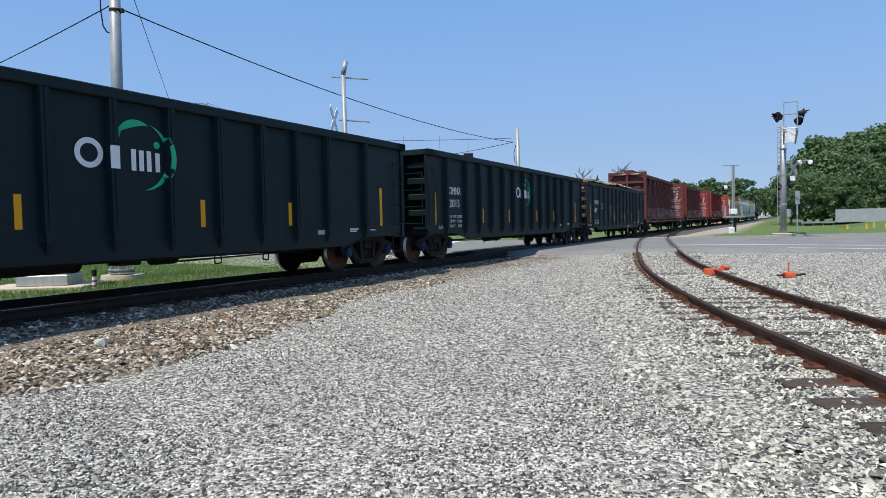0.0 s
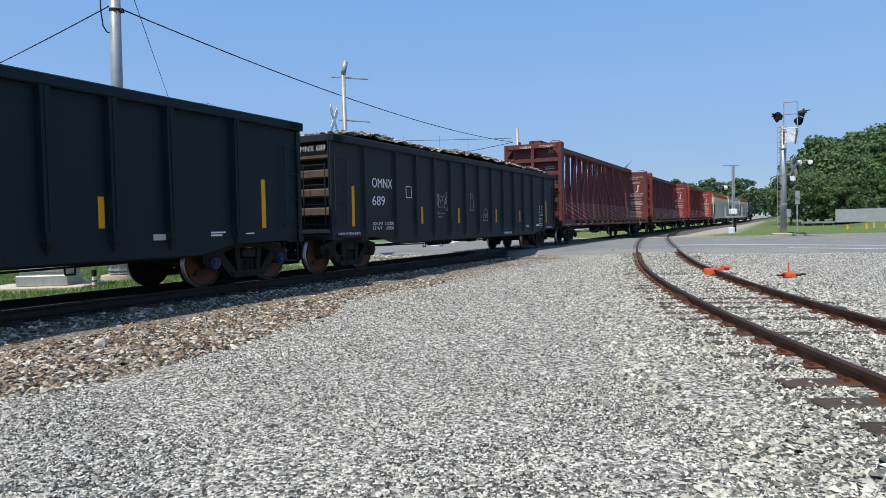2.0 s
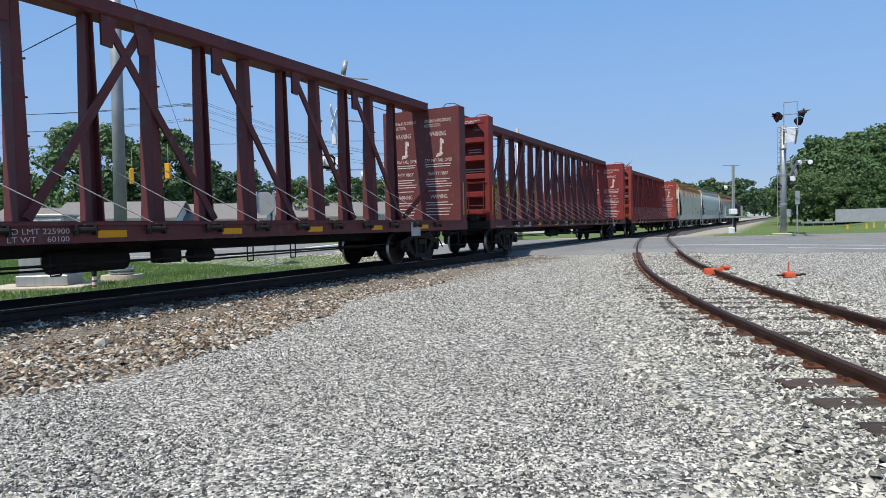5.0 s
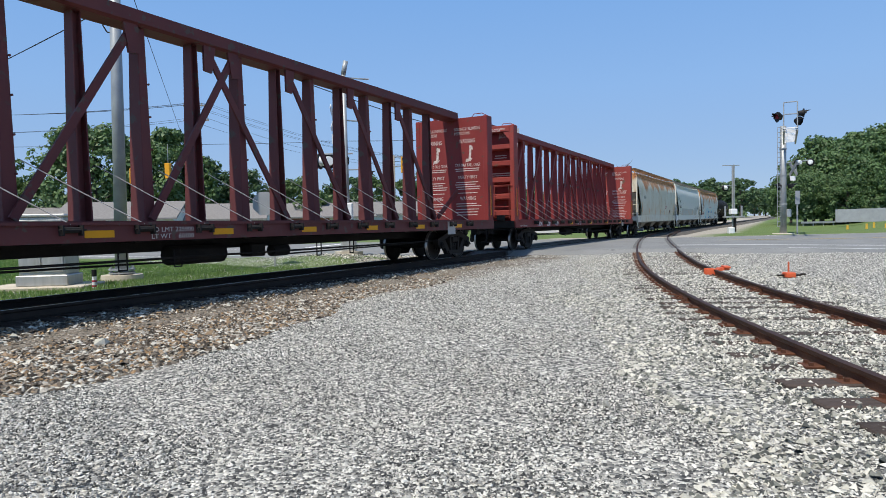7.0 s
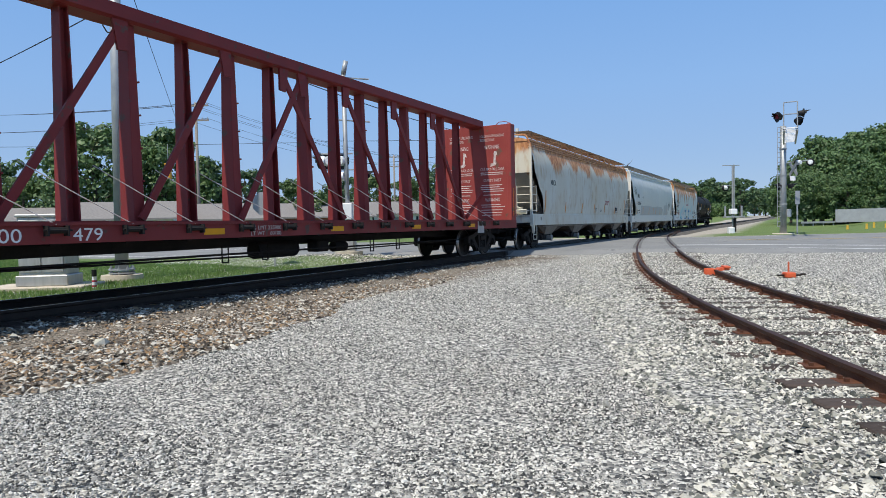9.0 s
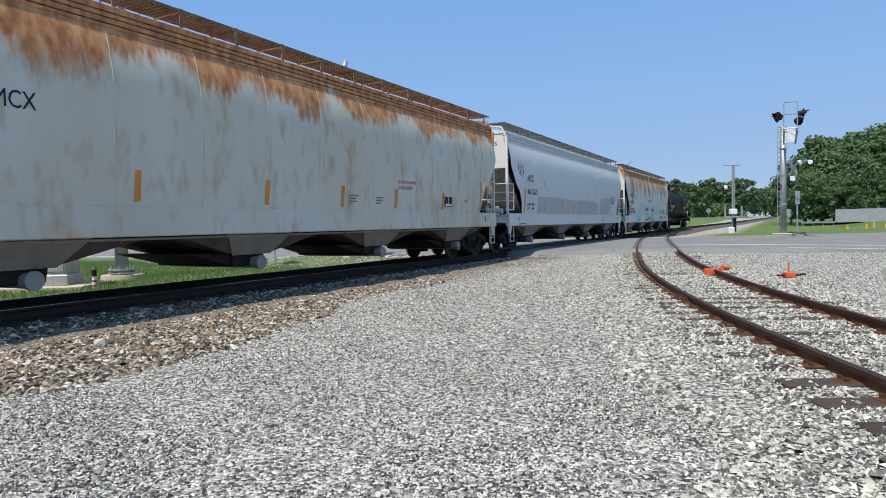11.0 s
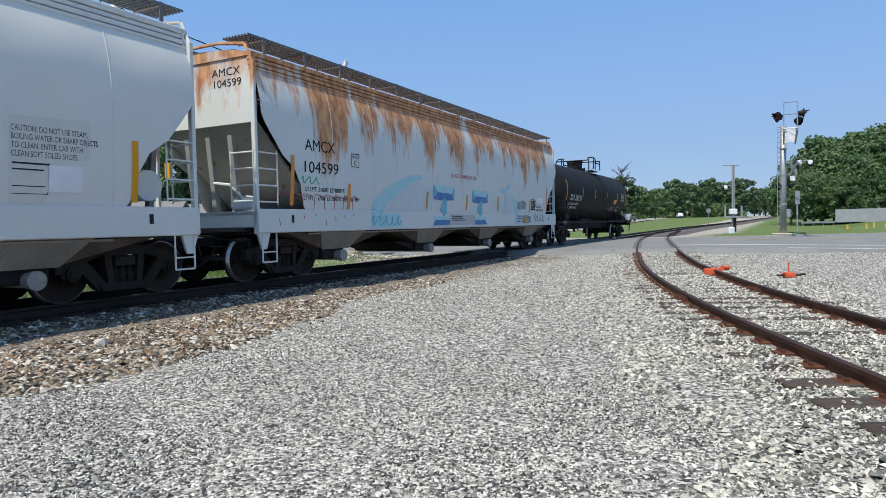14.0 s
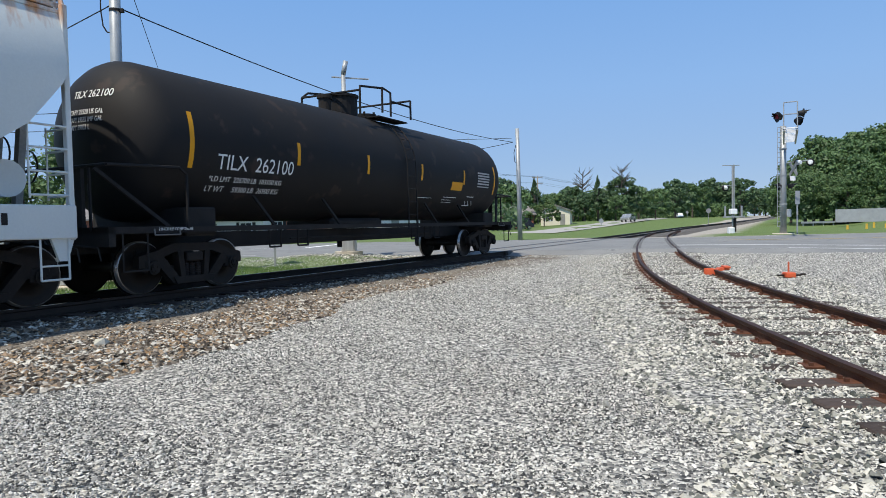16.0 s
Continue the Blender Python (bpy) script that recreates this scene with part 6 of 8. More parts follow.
block_letter(-2.29, 1.08, 1.36, 1.2)
block_letter(0.39, 1.08, 1.28, 1.15)


def stroke(*pts):
    """A brush stroke as quads; pts: (y, z, half width) along its middle."""
    fine = []
    for (y0, z0, w0), (y1, z1, w1) in zip(pts[:-1], pts[1:]):
        fine += [(y0 + (y1 - y0) * t / 4, z0 + (z1 - z0) * t / 4, w0 + (w1 - w0) * t / 4) for t in range(4)]
    fine.append(pts[-1])
    out, prev = [], None
    for i, (y, z, w) in enumerate(fine):
        (ya, za, _), (yb, zb, _) = fine[max(i - 1, 0)], fine[min(i + 1, len(fine) - 1)]
        n_ = math.hypot(yb - ya, zb - za)
        ny, nz = -(zb - za) / n_, (yb - ya) / n_
        q = ((y + ny * w, z + nz * w), (y - ny * w, z - nz * w))
        if prev:
            out.append([prev[0], prev[1], q[1], q[0]])
        prev = q
    return out


decal("graffiti", h3, stroke((-2.98, 2.45, 0.06), (-3.6, 2.36, 0.10), (-4.25, 2.12, 0.14), (-4.8, 1.85, 0.20), (-5.2, 1.55, 0.26), (-5.25, 1.3, 0.22)), CYAN)
decal("graffiti", h3, [[(-4.75, 1.5), (-2.3, 1.5), (-2.35, 2.1), (-3.1, 2.32), (-3.8, 2.16), (-4.4, 1.9)]], SMOKE, 0.002)
decal("graffiti", h3, [[(-5.5, 1.06), (-4.0, 1.06), (-4.1, 1.42), (-5.5, 1.42)]], CYAN, 0.003)
decal("graffiti", h3, stroke((2.45, 2.05, 0.05), (2.52, 1.75, 0.07), (2.75, 1.6, 0.06), (2.95, 1.9, 0.05)) + stroke((3.16, 1.52, 0.07), (3.3, 1.95, 0.09), (3.25, 2.2, 0.07), (3.0, 2.3, 0.05)), CYAN)
decal("graffiti", h3, stroke((2.75, 2.28, 0.05), (3.2, 2.3, 0.07), (3.55, 2.45, 0.10), (3.64, 2.55, 0.12)) + stroke((3.72, 2.2, 0.05), (4.0, 2.0, 0.10), (4.35, 1.8, 0.16), (4.5, 1.5, 0.18), (4.48, 1.08, 0.22)), CYAN)
decal("graffiti", h3, [[(3.3, 1.5), (4.2, 1.5), (4.2, 1.78), (3.75, 2.1), (3.4, 2.2)]], SMOKE, 0.002)
decal("overspray", h3, [[(4.49, 1.7), (4.75, 1.62), (5.1, 1.66), (5.5, 1.64), (5.53, 1.88), (5.2, 2.0), (4.8, 1.96), (4.55, 1.92)]], DARK_SMOKE, 0.004)
decal("overspray", h3, [[(5.07, 1.1), (5.6, 1.08), (6.05, 1.12), (6.07, 1.36), (5.6, 1.43), (5.1, 1.40)]], DARK_SMOKE, 0.004)
boxes("label_plate", YELLOW, h3, ((1.512, 5.45, 1.14), (1.516, 5.65, 1.34)))
scribble(h3, loops(-5.5, 1.1, 1.5, 0.27, 5, 3), AQUA, 0.03)
for i, y in enumerate((0.55, 0.95, 1.3, 1.7, 2.05, 2.4, 2.75, 3.1)):
    scribble(h3, [(-hh + y + 0.3, 1.80 - 0.01 * i), (-hh + y + 0.04, 1.82), (-hh + y, 1.76), (-hh + y + 0.02 * (i % 3), 1.48), (-hh + y + 0.05, 1.14 + 0.07 * (i % 4))], RED_PAINT, 0.012)
scribble(h3, loops(-hh + 1.22, 2.03, 0.66, 0.17, 3, 5), GREEN_PAINT, 0.02)
scribble(h3, loops(6.45, 1.14, 1.3, 0.34, 4, 9), BLACK_PAINT, 0.018)
decal("notice", h3, [[(-1.2, 1.08), (0.65, 1.08), (0.65, 1.40), (-1.2, 1.42)]], PATCH, 0.009)
flat_bars("small_marking", h3, BLACK_PAINT, [(-1.05, 1.34, 0.75, 0.025), (-1.05, 1.28, 0.8, 0.025), (-1.05, 1.22, 1.05, 0.025)], 1.513)
flat_bars("small_marking", h3, BLACK_PAINT, [(4.55, 1.36, 0.45, 0.035), (4.55, 1.26, 0.45, 0.035), (4.55, 1.16, 0.32, 0.035)], 1.516)
decal("stencil_box", h3, [[(6.08, 1.62), (6.59, 1.62), (6.59, 2.05), (6.08, 2.07)]], BLACK_PAINT, 0.005)
flat_bars("small_marking", h3, WHITE_PAINT, [(6.1, 1.99, 0.2, 0.03), (6.1, 1.90, 0.2, 0.03), (6.1, 1.81, 0.2, 0.03), (6.36, 1.99, 0.2, 0.03), (6.36, 1.90, 0.2, 0.03), (6.08, 1.70, 0.5, 0.02), (6.08, 1.54, 0.5, 0.06)], lambda y, z: on_hopper(y, z) + 0.008)
decal("notice", h3, [[(6.71, 1.93), (7.5, 1.91), (7.5, 2.13), (6.71, 2.15)]], SIGN_WHITE, 0.005)
letter("EXT ROB 103", h3, 6.72, 1.72, 0.55, 0.09, BLACK_PAINT, on_hopper)
letter("03-1999 ACF MILTON", h3, 6.72, 1.58, 0.85, 0.09, BLACK_PAINT, on_hopper)


# ---- tank car ----
def tank_car(s0):
    car = tagged(empty("tank_car"), "matt black tank car with white lettering", "tank car", "cars of the train")
    R, zc, hl = 1.43, 2.69, 7.85
    prof = [(0.001, -hl)]
    for i in range(1, 9):
        t = i / 8 * math.pi / 2
        prof.append((R * math.sin(t), -hl + 0.85 * (1 - math.cos(t))))
    full = prof + [(r, -a) for r, a in prof[::-1]]
    bm = lathe(full, 64, "y")
    bmesh.ops.translate(bm, verts=bm.verts, vec=(0, 0, zc))
    part("tank_shell", bm, TANK_BLACK, car, "matt black cylindrical shell", True)

    def on_tank(y, z):
        return math.sqrt(max(0.01, R * R - (z - zc) ** 2)) + 0.004
    bm = NB()
    for y in (-6.4, 6.4):
        box(bm, (-1.3, y - 0.35, 0.98), (1.3, y + 0.35, 1.5), 0.03)
    box(bm, (-0.3, -8.3, 0.72), (0.3, 8.3, 1.05))
    part("underframe", bm, UNDER, car)
    boxes("side_rail", UNDER, car, ((1.36, -7.2, 1.06), (1.42, 7.2, 1.16)), ((-1.42, -7.2, 1.06), (-1.36, 7.2, 1.16)))
    for y in (-4.6, -2.4, 2.4, 4.6):
        part("rail_strut", bar(NB(), (1.38, y, 1.15), (1.15, y - 0.35, 1.75), 0.05, 0.05), UNDER, car)
    for sgn in (-1, 1):
        e = sgn * 8.3
        a = lambda d: e - sgn * d
        boxes("end_platform", UNDER, car, ((-1.42, min(e, a(1.5)), 1.05), (1.42, max(e, a(1.5)), 1.16)))
        boxes("end_sill", UNDER, car, ((-1.42, min(e, a(0.12)), 0.85), (1.42, max(e, a(0.12)), 1.16)))
        rods("handrail", TANK_BLACK, car, 0.028, [(-1.4, e, 2.12), (1.42, e, 2.12), (1.42, a(1.35), 2.16), (1.42, a(1.5), 2.05), (1.42, a(1.5), 1.12)], [(1.0, e, 1.1), (1.0, e, 2.12)], [(-1.0, e, 1.1), (-1.0, e, 2.12)])
        bm = NB()
        bar(bm, (0.9, a(0.15), 2.1), (1.3, a(1.2), 1.15), 0.06, 0.06)
        bar(bm, (0.6, a(0.1), 1.15), (0.6, a(0.1), 2.1), 0.16, 0.06)
        part("brace", bm, UNDER, car)
        rods("sill_step", UNDER, car, 0.016, [(1.4, a(0.25), 1.05), (1.4, a(0.25), 0.45), (1.4, a(0.7), 0.45), (1.4, a(0.7), 1.05)])
        rods("grab_iron", GRATING, car, 0.013, [(1.44, a(0.8), 1.12), (1.46, a(0.8), 1.02), (1.46, a(1.3), 1.02), (1.44, a(1.3), 1.12)])
        add_coupler(car, e, sgn)
    bm = NB()
    for i in range(18):
        t0, t1 = i * math.pi / 9, (i + 1) * math.pi / 9
        rod(bm, (-0.7 + 0.28 * math.cos(t0), -8.25, 2.2 + 0.28 * math.sin(t0)), (-0.7 + 0.28 * math.cos(t1), -8.25, 2.2 + 0.28 * math.sin(t1)), 0.015, 6)
    for i in range(4):
        t = i * math.pi / 2
        rod(bm, (-0.7, -8.25, 2.2), (-0.7 + 0.28 * math.cos(t), -8.25, 2.2 + 0.28 * math.sin(t)), 0.01, 5)
    part("brake_wheel", bm, UNDER, car)
    # top fittings
    bm = NB()
    rod(bm, (0, -0.35, 4.04), (0, -0.35, 4.57), 0.42, 20)
    rod(bm, (0, -0.35, 4.57), (0, -0.35, 4.63), 0.46, 20)
    part("valve_housing", bm, TANK_BLACK, car)
    bm = NB()
    rod(bm, (0.05, -1.15, 4.07), (0.05, -1.15, 4.42), 0.16, 14)
    rod(bm, (0.05, -1.15, 4.42), (0.05, -1.15, 4.50), 0.2, 14)
    part("safety_valve", bm, TRUCK, car, "rusty safety valve")
    bm = NB()
    rod(bm, (0, 0.75, 4.07), (0, 0.75, 4.27), 0.32, 18)
    for i in range(6):
        t = i * math.pi / 3
        rod(bm, (0.3 * math.cos(t), 0.75 + 0.3 * math.sin(t), 4.24), (0.3 * math.cos(t), 0.75 + 0.3 * math.sin(t), 4.32), 0.035, 6)
    part("manway", bm, TANK_BLACK, car)
    boxes("top_platform", TANK_BLACK, car, ((0.45, 0.1, 4.06), (0.9, 1.6, 4.09)), ((-0.9, 0.1, 4.06), (-0.45, 1.6, 4.09)))
    for sgn in (1, -1):
        x = sgn * 0.95
        rods("safety_rail", TANK_BLACK, car, 0.03, [(x, -0.85, 3.9), (x, -0.85, 4.60), (x * 0.9, -0.7, 4.74), (x * 0.9, 0.4, 4.87), (x, 0.62, 4.77), (x, 0.62, 4.12)], [(x, 0.2, 4.17), (x, 0.2, 4.86)], [(x, 0.62, 4.54), (x, 1.7, 4.54)], [(x, 1.7, 4.17), (x, 1.7, 4.72)])
    rods("safety_rail", TANK_BLACK, car, 0.03, [(-0.95, 1.7, 4.72), (0.95, 1.7, 4.72)], [(-0.95, -0.85, 4.60), (0.95, -0.85, 4.60)])
    # side ladder that bends over the shell
    arc = [(1.50, 1.0), (1.50, 2.6)] + [((R + 0.07) * math.cos(t), zc + (R + 0.07) * math.sin(t)) for t in (0.15, 0.35, 0.55, 0.75, 0.95)]
    bm = NB()
    for y in (0.55, 1.0):
        bent(bm, [(x, y, z) for x, z in arc], 0.018)
    for x, z in [(1.50, q) for q in (1.05, 1.4, 1.75, 2.1, 2.45)] + arc[2:]:
        rod(bm, (x, 0.55, z), (x, 1.0, z), 0.014, 6)
    part("ladder", bm, TANK_BLACK, car)
    bm = NB()
    rod(bm, (0, -0.6, 1.35), (0, -0.6, 0.85), 0.2, 12)
    rod(bm, (0, -0.6, 0.85), (0, -0.6, 0.55), 0.07, 8)
    box(bm, (-0.75, -1.9, 1.1), (0.75, 0.4, 1.32), 0.08)
    bent(bm, [(0.9, -3.6, 0.86), (0.9, 3.4, 0.86)], 0.022)
    for y in (-4.3, -3.4, 1.6, 2.4, 3.0):
        bent(bm, [(0.95, y, 1.1), (0.95, y, 0.7), (0.95, y + 0.35, 0.7), (0.95, y + 0.35, 1.1)], 0.02)
    part("bottom_outlet", bm, UNDER, car)
    for y, z0, z1 in ((-6.66, 2.18, 3.16), (-3.84, 2.42, 2.9), (-1.22, 2.4, 2.86), (1.49, 2.38, 2.84), (4.25, 2.38, 2.84), (6.72, 2.15, 3.12)):
        bm = NB()
        prev = None
        for z in np.linspace(z0, z1, 7):
            q = [bm.verts.new((on_tank(0, z), y - 0.05, z)), bm.verts.new((on_tank(0, z), y + 0.05, z))]
            if prev:
                bm.faces.new((prev[0], prev[1], q[1], q[0]))
            prev = q
        part("reflector", bm, YELLOW, car, "yellow reflective strip")
    bm = NB()
    prev = None
    for z in np.linspace(2.18, 2.44, 6):
        q = [bm.verts.new((on_tank(0, z) + 0.004, y, z)) for y in (3.41, 4.16)]
        if prev:
            bm.faces.new((prev[0], prev[1], q[1], q[0]))
        prev = q
    part("test_panel", bm, YELLOW, car, "yellow painted panel")
    letter("TILX  262100", car, -6.06, 2.20, 2.07, 0.28, WHITE_PAINT, on_tank)
    letter("*LD LMT  226700 LB  103100 KG", car, -6.18, 1.98, 1.92, 0.10, WHITE_PAINT, on_tank)
    letter("LT WT     59300 LB  26900 KG", car, -6.18, 1.80, 1.92, 0.10, WHITE_PAINT, on_tank)
    letter("2 INCH HF COMP SHOES", car, -7.4, 1.09, 0.7, 0.05, WHITE_PAINT, 1.421)
    flat_bars("small_marking", car, WHITE_PAINT, [(1.5, 1.9, 0.9, 0.035), (3.1, 1.95, 0.9, 0.035), (3.1, 1.87, 0.6, 0.035), (3.1, 1.8, 0.7, 0.03)], on_tank)
    flat_bars("small_marking", car, GREY_PAINT, [(5.3, 2.35 + 0.09 * i, 0.95, 0.05) for i in range(6)], on_tank)
    bm = NB()
    for y, z, w, q in ((4.75, 1.72, 0.5, 0.02), (4.75, 2.0, 0.5, 0.02), (4.75, 1.72, 0.02, 0.3), (5.23, 1.72, 0.02, 0.3), (4.98, 1.72, 0.02, 0.3)):
        box(bm, (on_tank(y, z + q / 2) - 0.006, y, z), (on_tank(y, z + q / 2) + 0.002, y + w, z + q))
    part("stencil_box", bm, WHITE_PAINT, car)

    def on_head(x, z):
        rr_ = min(1.0, math.hypot(x, z - zc) / R)
        return -hl + 0.85 * (1 - math.cos(math.asin(rr_))) - 0.006
    for wds, x, z, w, q in (("TILX 262100", -0.15, 3.35, 0.85, 0.13), ("CAPY 23520 US GAL", -0.15, 3.06, 0.75, 0.085), ("CAPY 19585 IMP GAL", -0.15, 2.93, 0.75, 0.085), ("CAPY 89033 L", -0.15, 2.80, 0.5, 0.085)):
        me, co = text_mesh(wds, w, q)
        out = np.array([(a + x, on_head(a + x, b + z) - c, b + z) for a, b, c in co])
        me.vertices.foreach_set("co", out.ravel())
        me.update()
        part_me("lettering", me, WHITE_PAINT, car)
    trucks = add_trucks(car, (-6.4, 6.4))
    TRAIN.append((car, s0, 6.4, trucks))


tank_car(148.75)


# ---- beside the line ----
def on_ground(x, y):
    return float(ground_z(x, y))


def steel_pole():
    p = tagged(empty("steel_pole"), "tall galvanised steel pole on a round concrete footing", "pole")
    x, y = -8.96, 17.9
    z = on_ground(x, y)
    p.matrix_basis = pose(x, y, z)
    bm = NB()
    rod(bm, (0, 0, -0.1), (0, 0, 0.17), 0.56, 28, 0.53)
    part("footing", bm, CONCRETE, p, "round pale concrete footing")
    bm = NB()
    rod(bm, (0, 0, 0.32), (0.12, 0, 10.5), 0.175, 24, 0.13)
    part("shaft", bm, GALV, p, "", True)
    bm = NB()
    rod(bm, (0, 0, 0.20), (0, 0, 0.24), 0.34, 20)
    rod(bm, (0, 0, 0.29), (0, 0, 0.33), 0.34, 20)
    part("base_plate", bm, GALV, p)
    for i in range(8):
        t = i * math.pi / 4 + 0.2
        bm = NB()
        rod(bm, (0.29 * math.cos(t), 0.29 * math.sin(t), 0.15), (0.29 * math.cos(t), 0.29 * math.sin(t), 0.42), 0.022, 6)
        rod(bm, (0.29 * math.cos(t), 0.29 * math.sin(t), 0.33), (0.29 * math.cos(t), 0.29 * math.sin(t), 0.37), 0.04, 6)
        part("anchor_bolt", bm, GALV, p)
    bm = NB()
    rod(bm, (0.09, 0, 7.40), (0.09, 0, 7.47), 0.16, 20)
    box(bm, (0.2, -0.05, 7.38), (0.32, 0.05, 7.48))
    part("cable_clamp", bm, UNDER, p)


steel_pole()


def cabinet():
    c = tagged(empty("control_cabinet"), "brushed aluminium control cabinet on a concrete pad", "cabinet")
    c.matrix_basis = pose(-9.62, 15.7, on_ground(-9.6, 15.7), 0, 0, 8)
    boxes("pad", CONCRETE, c, ((-1.3, -0.75, -0.1), (1.0, 0.75, 0.10)), bevel=0.02, label="pale concrete pad")
    boxes("plinth", ALU, c, ((-0.58, -0.45, 0.10), (0.58, 0.45, 0.36)), bevel=0.02)
    boxes("body", ALU, c, ((-0.52, -0.4, 0.36), (0.52, 0.4, 1.75)), bevel=0.015)
    boxes("roof", ALU, c, ((-0.56, -0.44, 1.75), (0.56, 0.44, 1.82)), bevel=0.02)
    for x0, x1 in ((-0.48, -0.02), (0.02, 0.48)):
        d = boxes("door", ALU, c, ((x0, -0.425, 0.44), (x1, -0.40, 1.68)), bevel=0.006)
        boxes("handle", UNDER, d, ((x1 - 0.09, -0.46, 1.0), (x1 - 0.06, -0.425, 1.16)))


cabinet()


def marker_post():
    c = tagged(empty("marker_post"), "short white marker post with red bands and black cap", "bollard")
    c.matrix_basis = pose(-8.3, 15.25, on_ground(-8.3, 15.25))
    for nm, z0, z1, r, m in (("body", 0, 0.30, 0.05, SIGN_WHITE), ("band", 0.05, 0.09, 0.053, RED_PAINT), ("band", 0.17, 0.21, 0.053, RED_PAINT), ("cap", 0.30, 0.46, 0.055, BLACK_RUBBER)):
        bm = NB()
        rod(bm, (0, 0, z0), (0, 0, z1), r, 14)
        part(nm, bm, m, c)


marker_post()


def flasher_head(parent, at_, face, r=0.15, back=True):
    """A crossing light: round background, black housing, hood and lens. face: direction that it looks."""
    f = Vector(face).normalized()
    a = Vector(at_)
    bm = NB()
    rod(bm, a, a + f * 0.03, r * 1.55, 20)
    disc = part("backplate", bm, SIGNAL_BLACK, parent)
    bm = NB()
    rod(bm, a - f * 0.22, a, r * 0.85, 16, r)
    part("housing", bm, SIGN_WHITE if back else SIGNAL_BLACK, disc)
    bm = NB()
    rod(bm, a + f * 0.03, a + f * 0.045, r * 0.95, 16)
    part("lens", bm, LENS_RED, disc)
    bm = NB()
    u = f.cross(Vector((0, 0, 1))).normalized()
    prev = None
    for i in range(13):
        t = -0.35 + i / 12 * (math.pi + 0.7)
        d = u * math.cos(t) * r + Vector((0, 0, math.sin(t) * r))
        ln = 0.34 * max(0.3, math.sin(max(0, min(math.pi, t))))
        q = [bm.verts.new(a + d + f * 0.03), bm.verts.new(a + d + f * (0.03 + ln))]
        if prev:
            bm.faces.new((prev[0], prev[1], q[1], q[0]))
        prev = q
    part("hood", bm, SIGNAL_BLACK, disc)


def crossbuck(parent, c, u, size=0.6, m=None):
    c, u = Vector(c), Vector(u).normalized()
    w = Vector((0, 0, 1))
    n = u.cross(w)
    for sgn in (1, -1):
        bm = NB()
        d = (u * sgn + w).normalized()
        bar(bm, c - d * size + n * 0.01 * sgn, c + d * size + n * 0.01 * sgn, 0.02, 0.22, n)
        blade = part("crossbuck_blade", bm, m or SIGN_WHITE, parent, "crossbuck blade")
        bm = NB()
        e = n * (0.013 + 0.01 * sgn)
        for k in (-0.42, -0.3, -0.18, 0.18, 0.3, 0.42):
            q = c + d * k * size / 0.6 - n * 0.026 * 1 + n * 0.01 * sgn
            bar(bm, q - d * 0.035, q + d * 0.035, 0.004, 0.12, n)
        part("sign_bars", bm, SIGNAL_BLACK, blade)


def crossing_signal():
    g = tagged(empty("crossing_signal"), "railway crossing signal mast with flashers and crossbuck", "crossing signal", "crossing signals")
    x, y = -3.66, 25.0
    z = on_ground(x, y)
    g.matrix_basis = pose(x, y, z)
    bm = NB()
    rod(bm, (0, 0, -0.1), (0, 0, 0.12), 0.55, 16)
    part("footing", bm, CONCRETE, g)
    bm = NB()
    rod(bm, (0, 0, 0.1), (-0.05, 0, 6.95), 0.095, 14, 0.085)
    rod(bm, (-0.05, 0, 6.92), (0.06, 0, 7.44), 0.095, 12)
    part("mast", bm, GALV, g, "", True)
    boxes("junction_base", ALU, g, ((-0.28, -0.28, 0.1), (0.28, 0.28, 0.62)), bevel=0.06)
    boxes("relay_box", SIGN_WHITE, g, ((-0.28, -0.38, 1.35), (0.22, -0.08, 1.98)), bevel=0.03, label="white equipment box")
    for p, q in (((-1.15, 0.0, 3.9), (0.25, 0.0, 3.9)), ((-0.8, 0.0, 3.28), (0.65, 0.0, 3.28)), ((-0.5, 0, 6.85), (0.9, 0.3, 6.80)), ((-0.25, 0, 5.2), (0.9, 0.3, 5.15))):
        rods("cross_arm", GALV, g, 0.03, [p, q])
    for p, f in (((-1.0, -0.05, 3.62), (-0.95, 0.25, 0)), ((-0.72, 0.05, 3.62), (-0.35, 0.93, 0)), ((-0.18, 0.05, 3.62), (0.45, 0.9, 0)), ((-0.3, 0, 3.02), (-0.95, 0.25, 0)), ((0.75, 0, 3.02), (0.96, 0.2, 0))):
        flasher_head(g, p, f, 0.2)
    crossbuck(g, (-0.42, -0.12, 5.2), (0.12, 0.99, 0), 0.62)
    boxes("track_count_sign", SIGN_WHITE, g, ((-0.5, -0.28, 4.25), (-0.35, 0.02, 4.62)))
    boxes("gate_arm_stub", ALU, g, ((0.15, -0.2, 0.75), (0.5, 0.2, 1.2)), bevel=0.04)


crossing_signal()


def stop_sign():
    s = tagged(empty("stop_sign"), "back of an octagonal sign on a steel post", "road sign")
    x, y = -5.6, 21.4
    s.matrix_basis = pose(x, y, on_ground(x, y))
    boxes("post", GALV, s, ((-0.035, -0.025, 0), (0.035, 0.025, 2.5)))
    bm = NB()
    prism(bm, [(0.41 * math.cos(t) - 0.3, 0.41 * math.sin(t) + 2.12) for t in [math.pi / 8 + i * math.pi / 4 for i in range(8)]], -0.035, -0.03, 1)
    part("plate", bm, SIGN_BACK, s)


stop_sign()


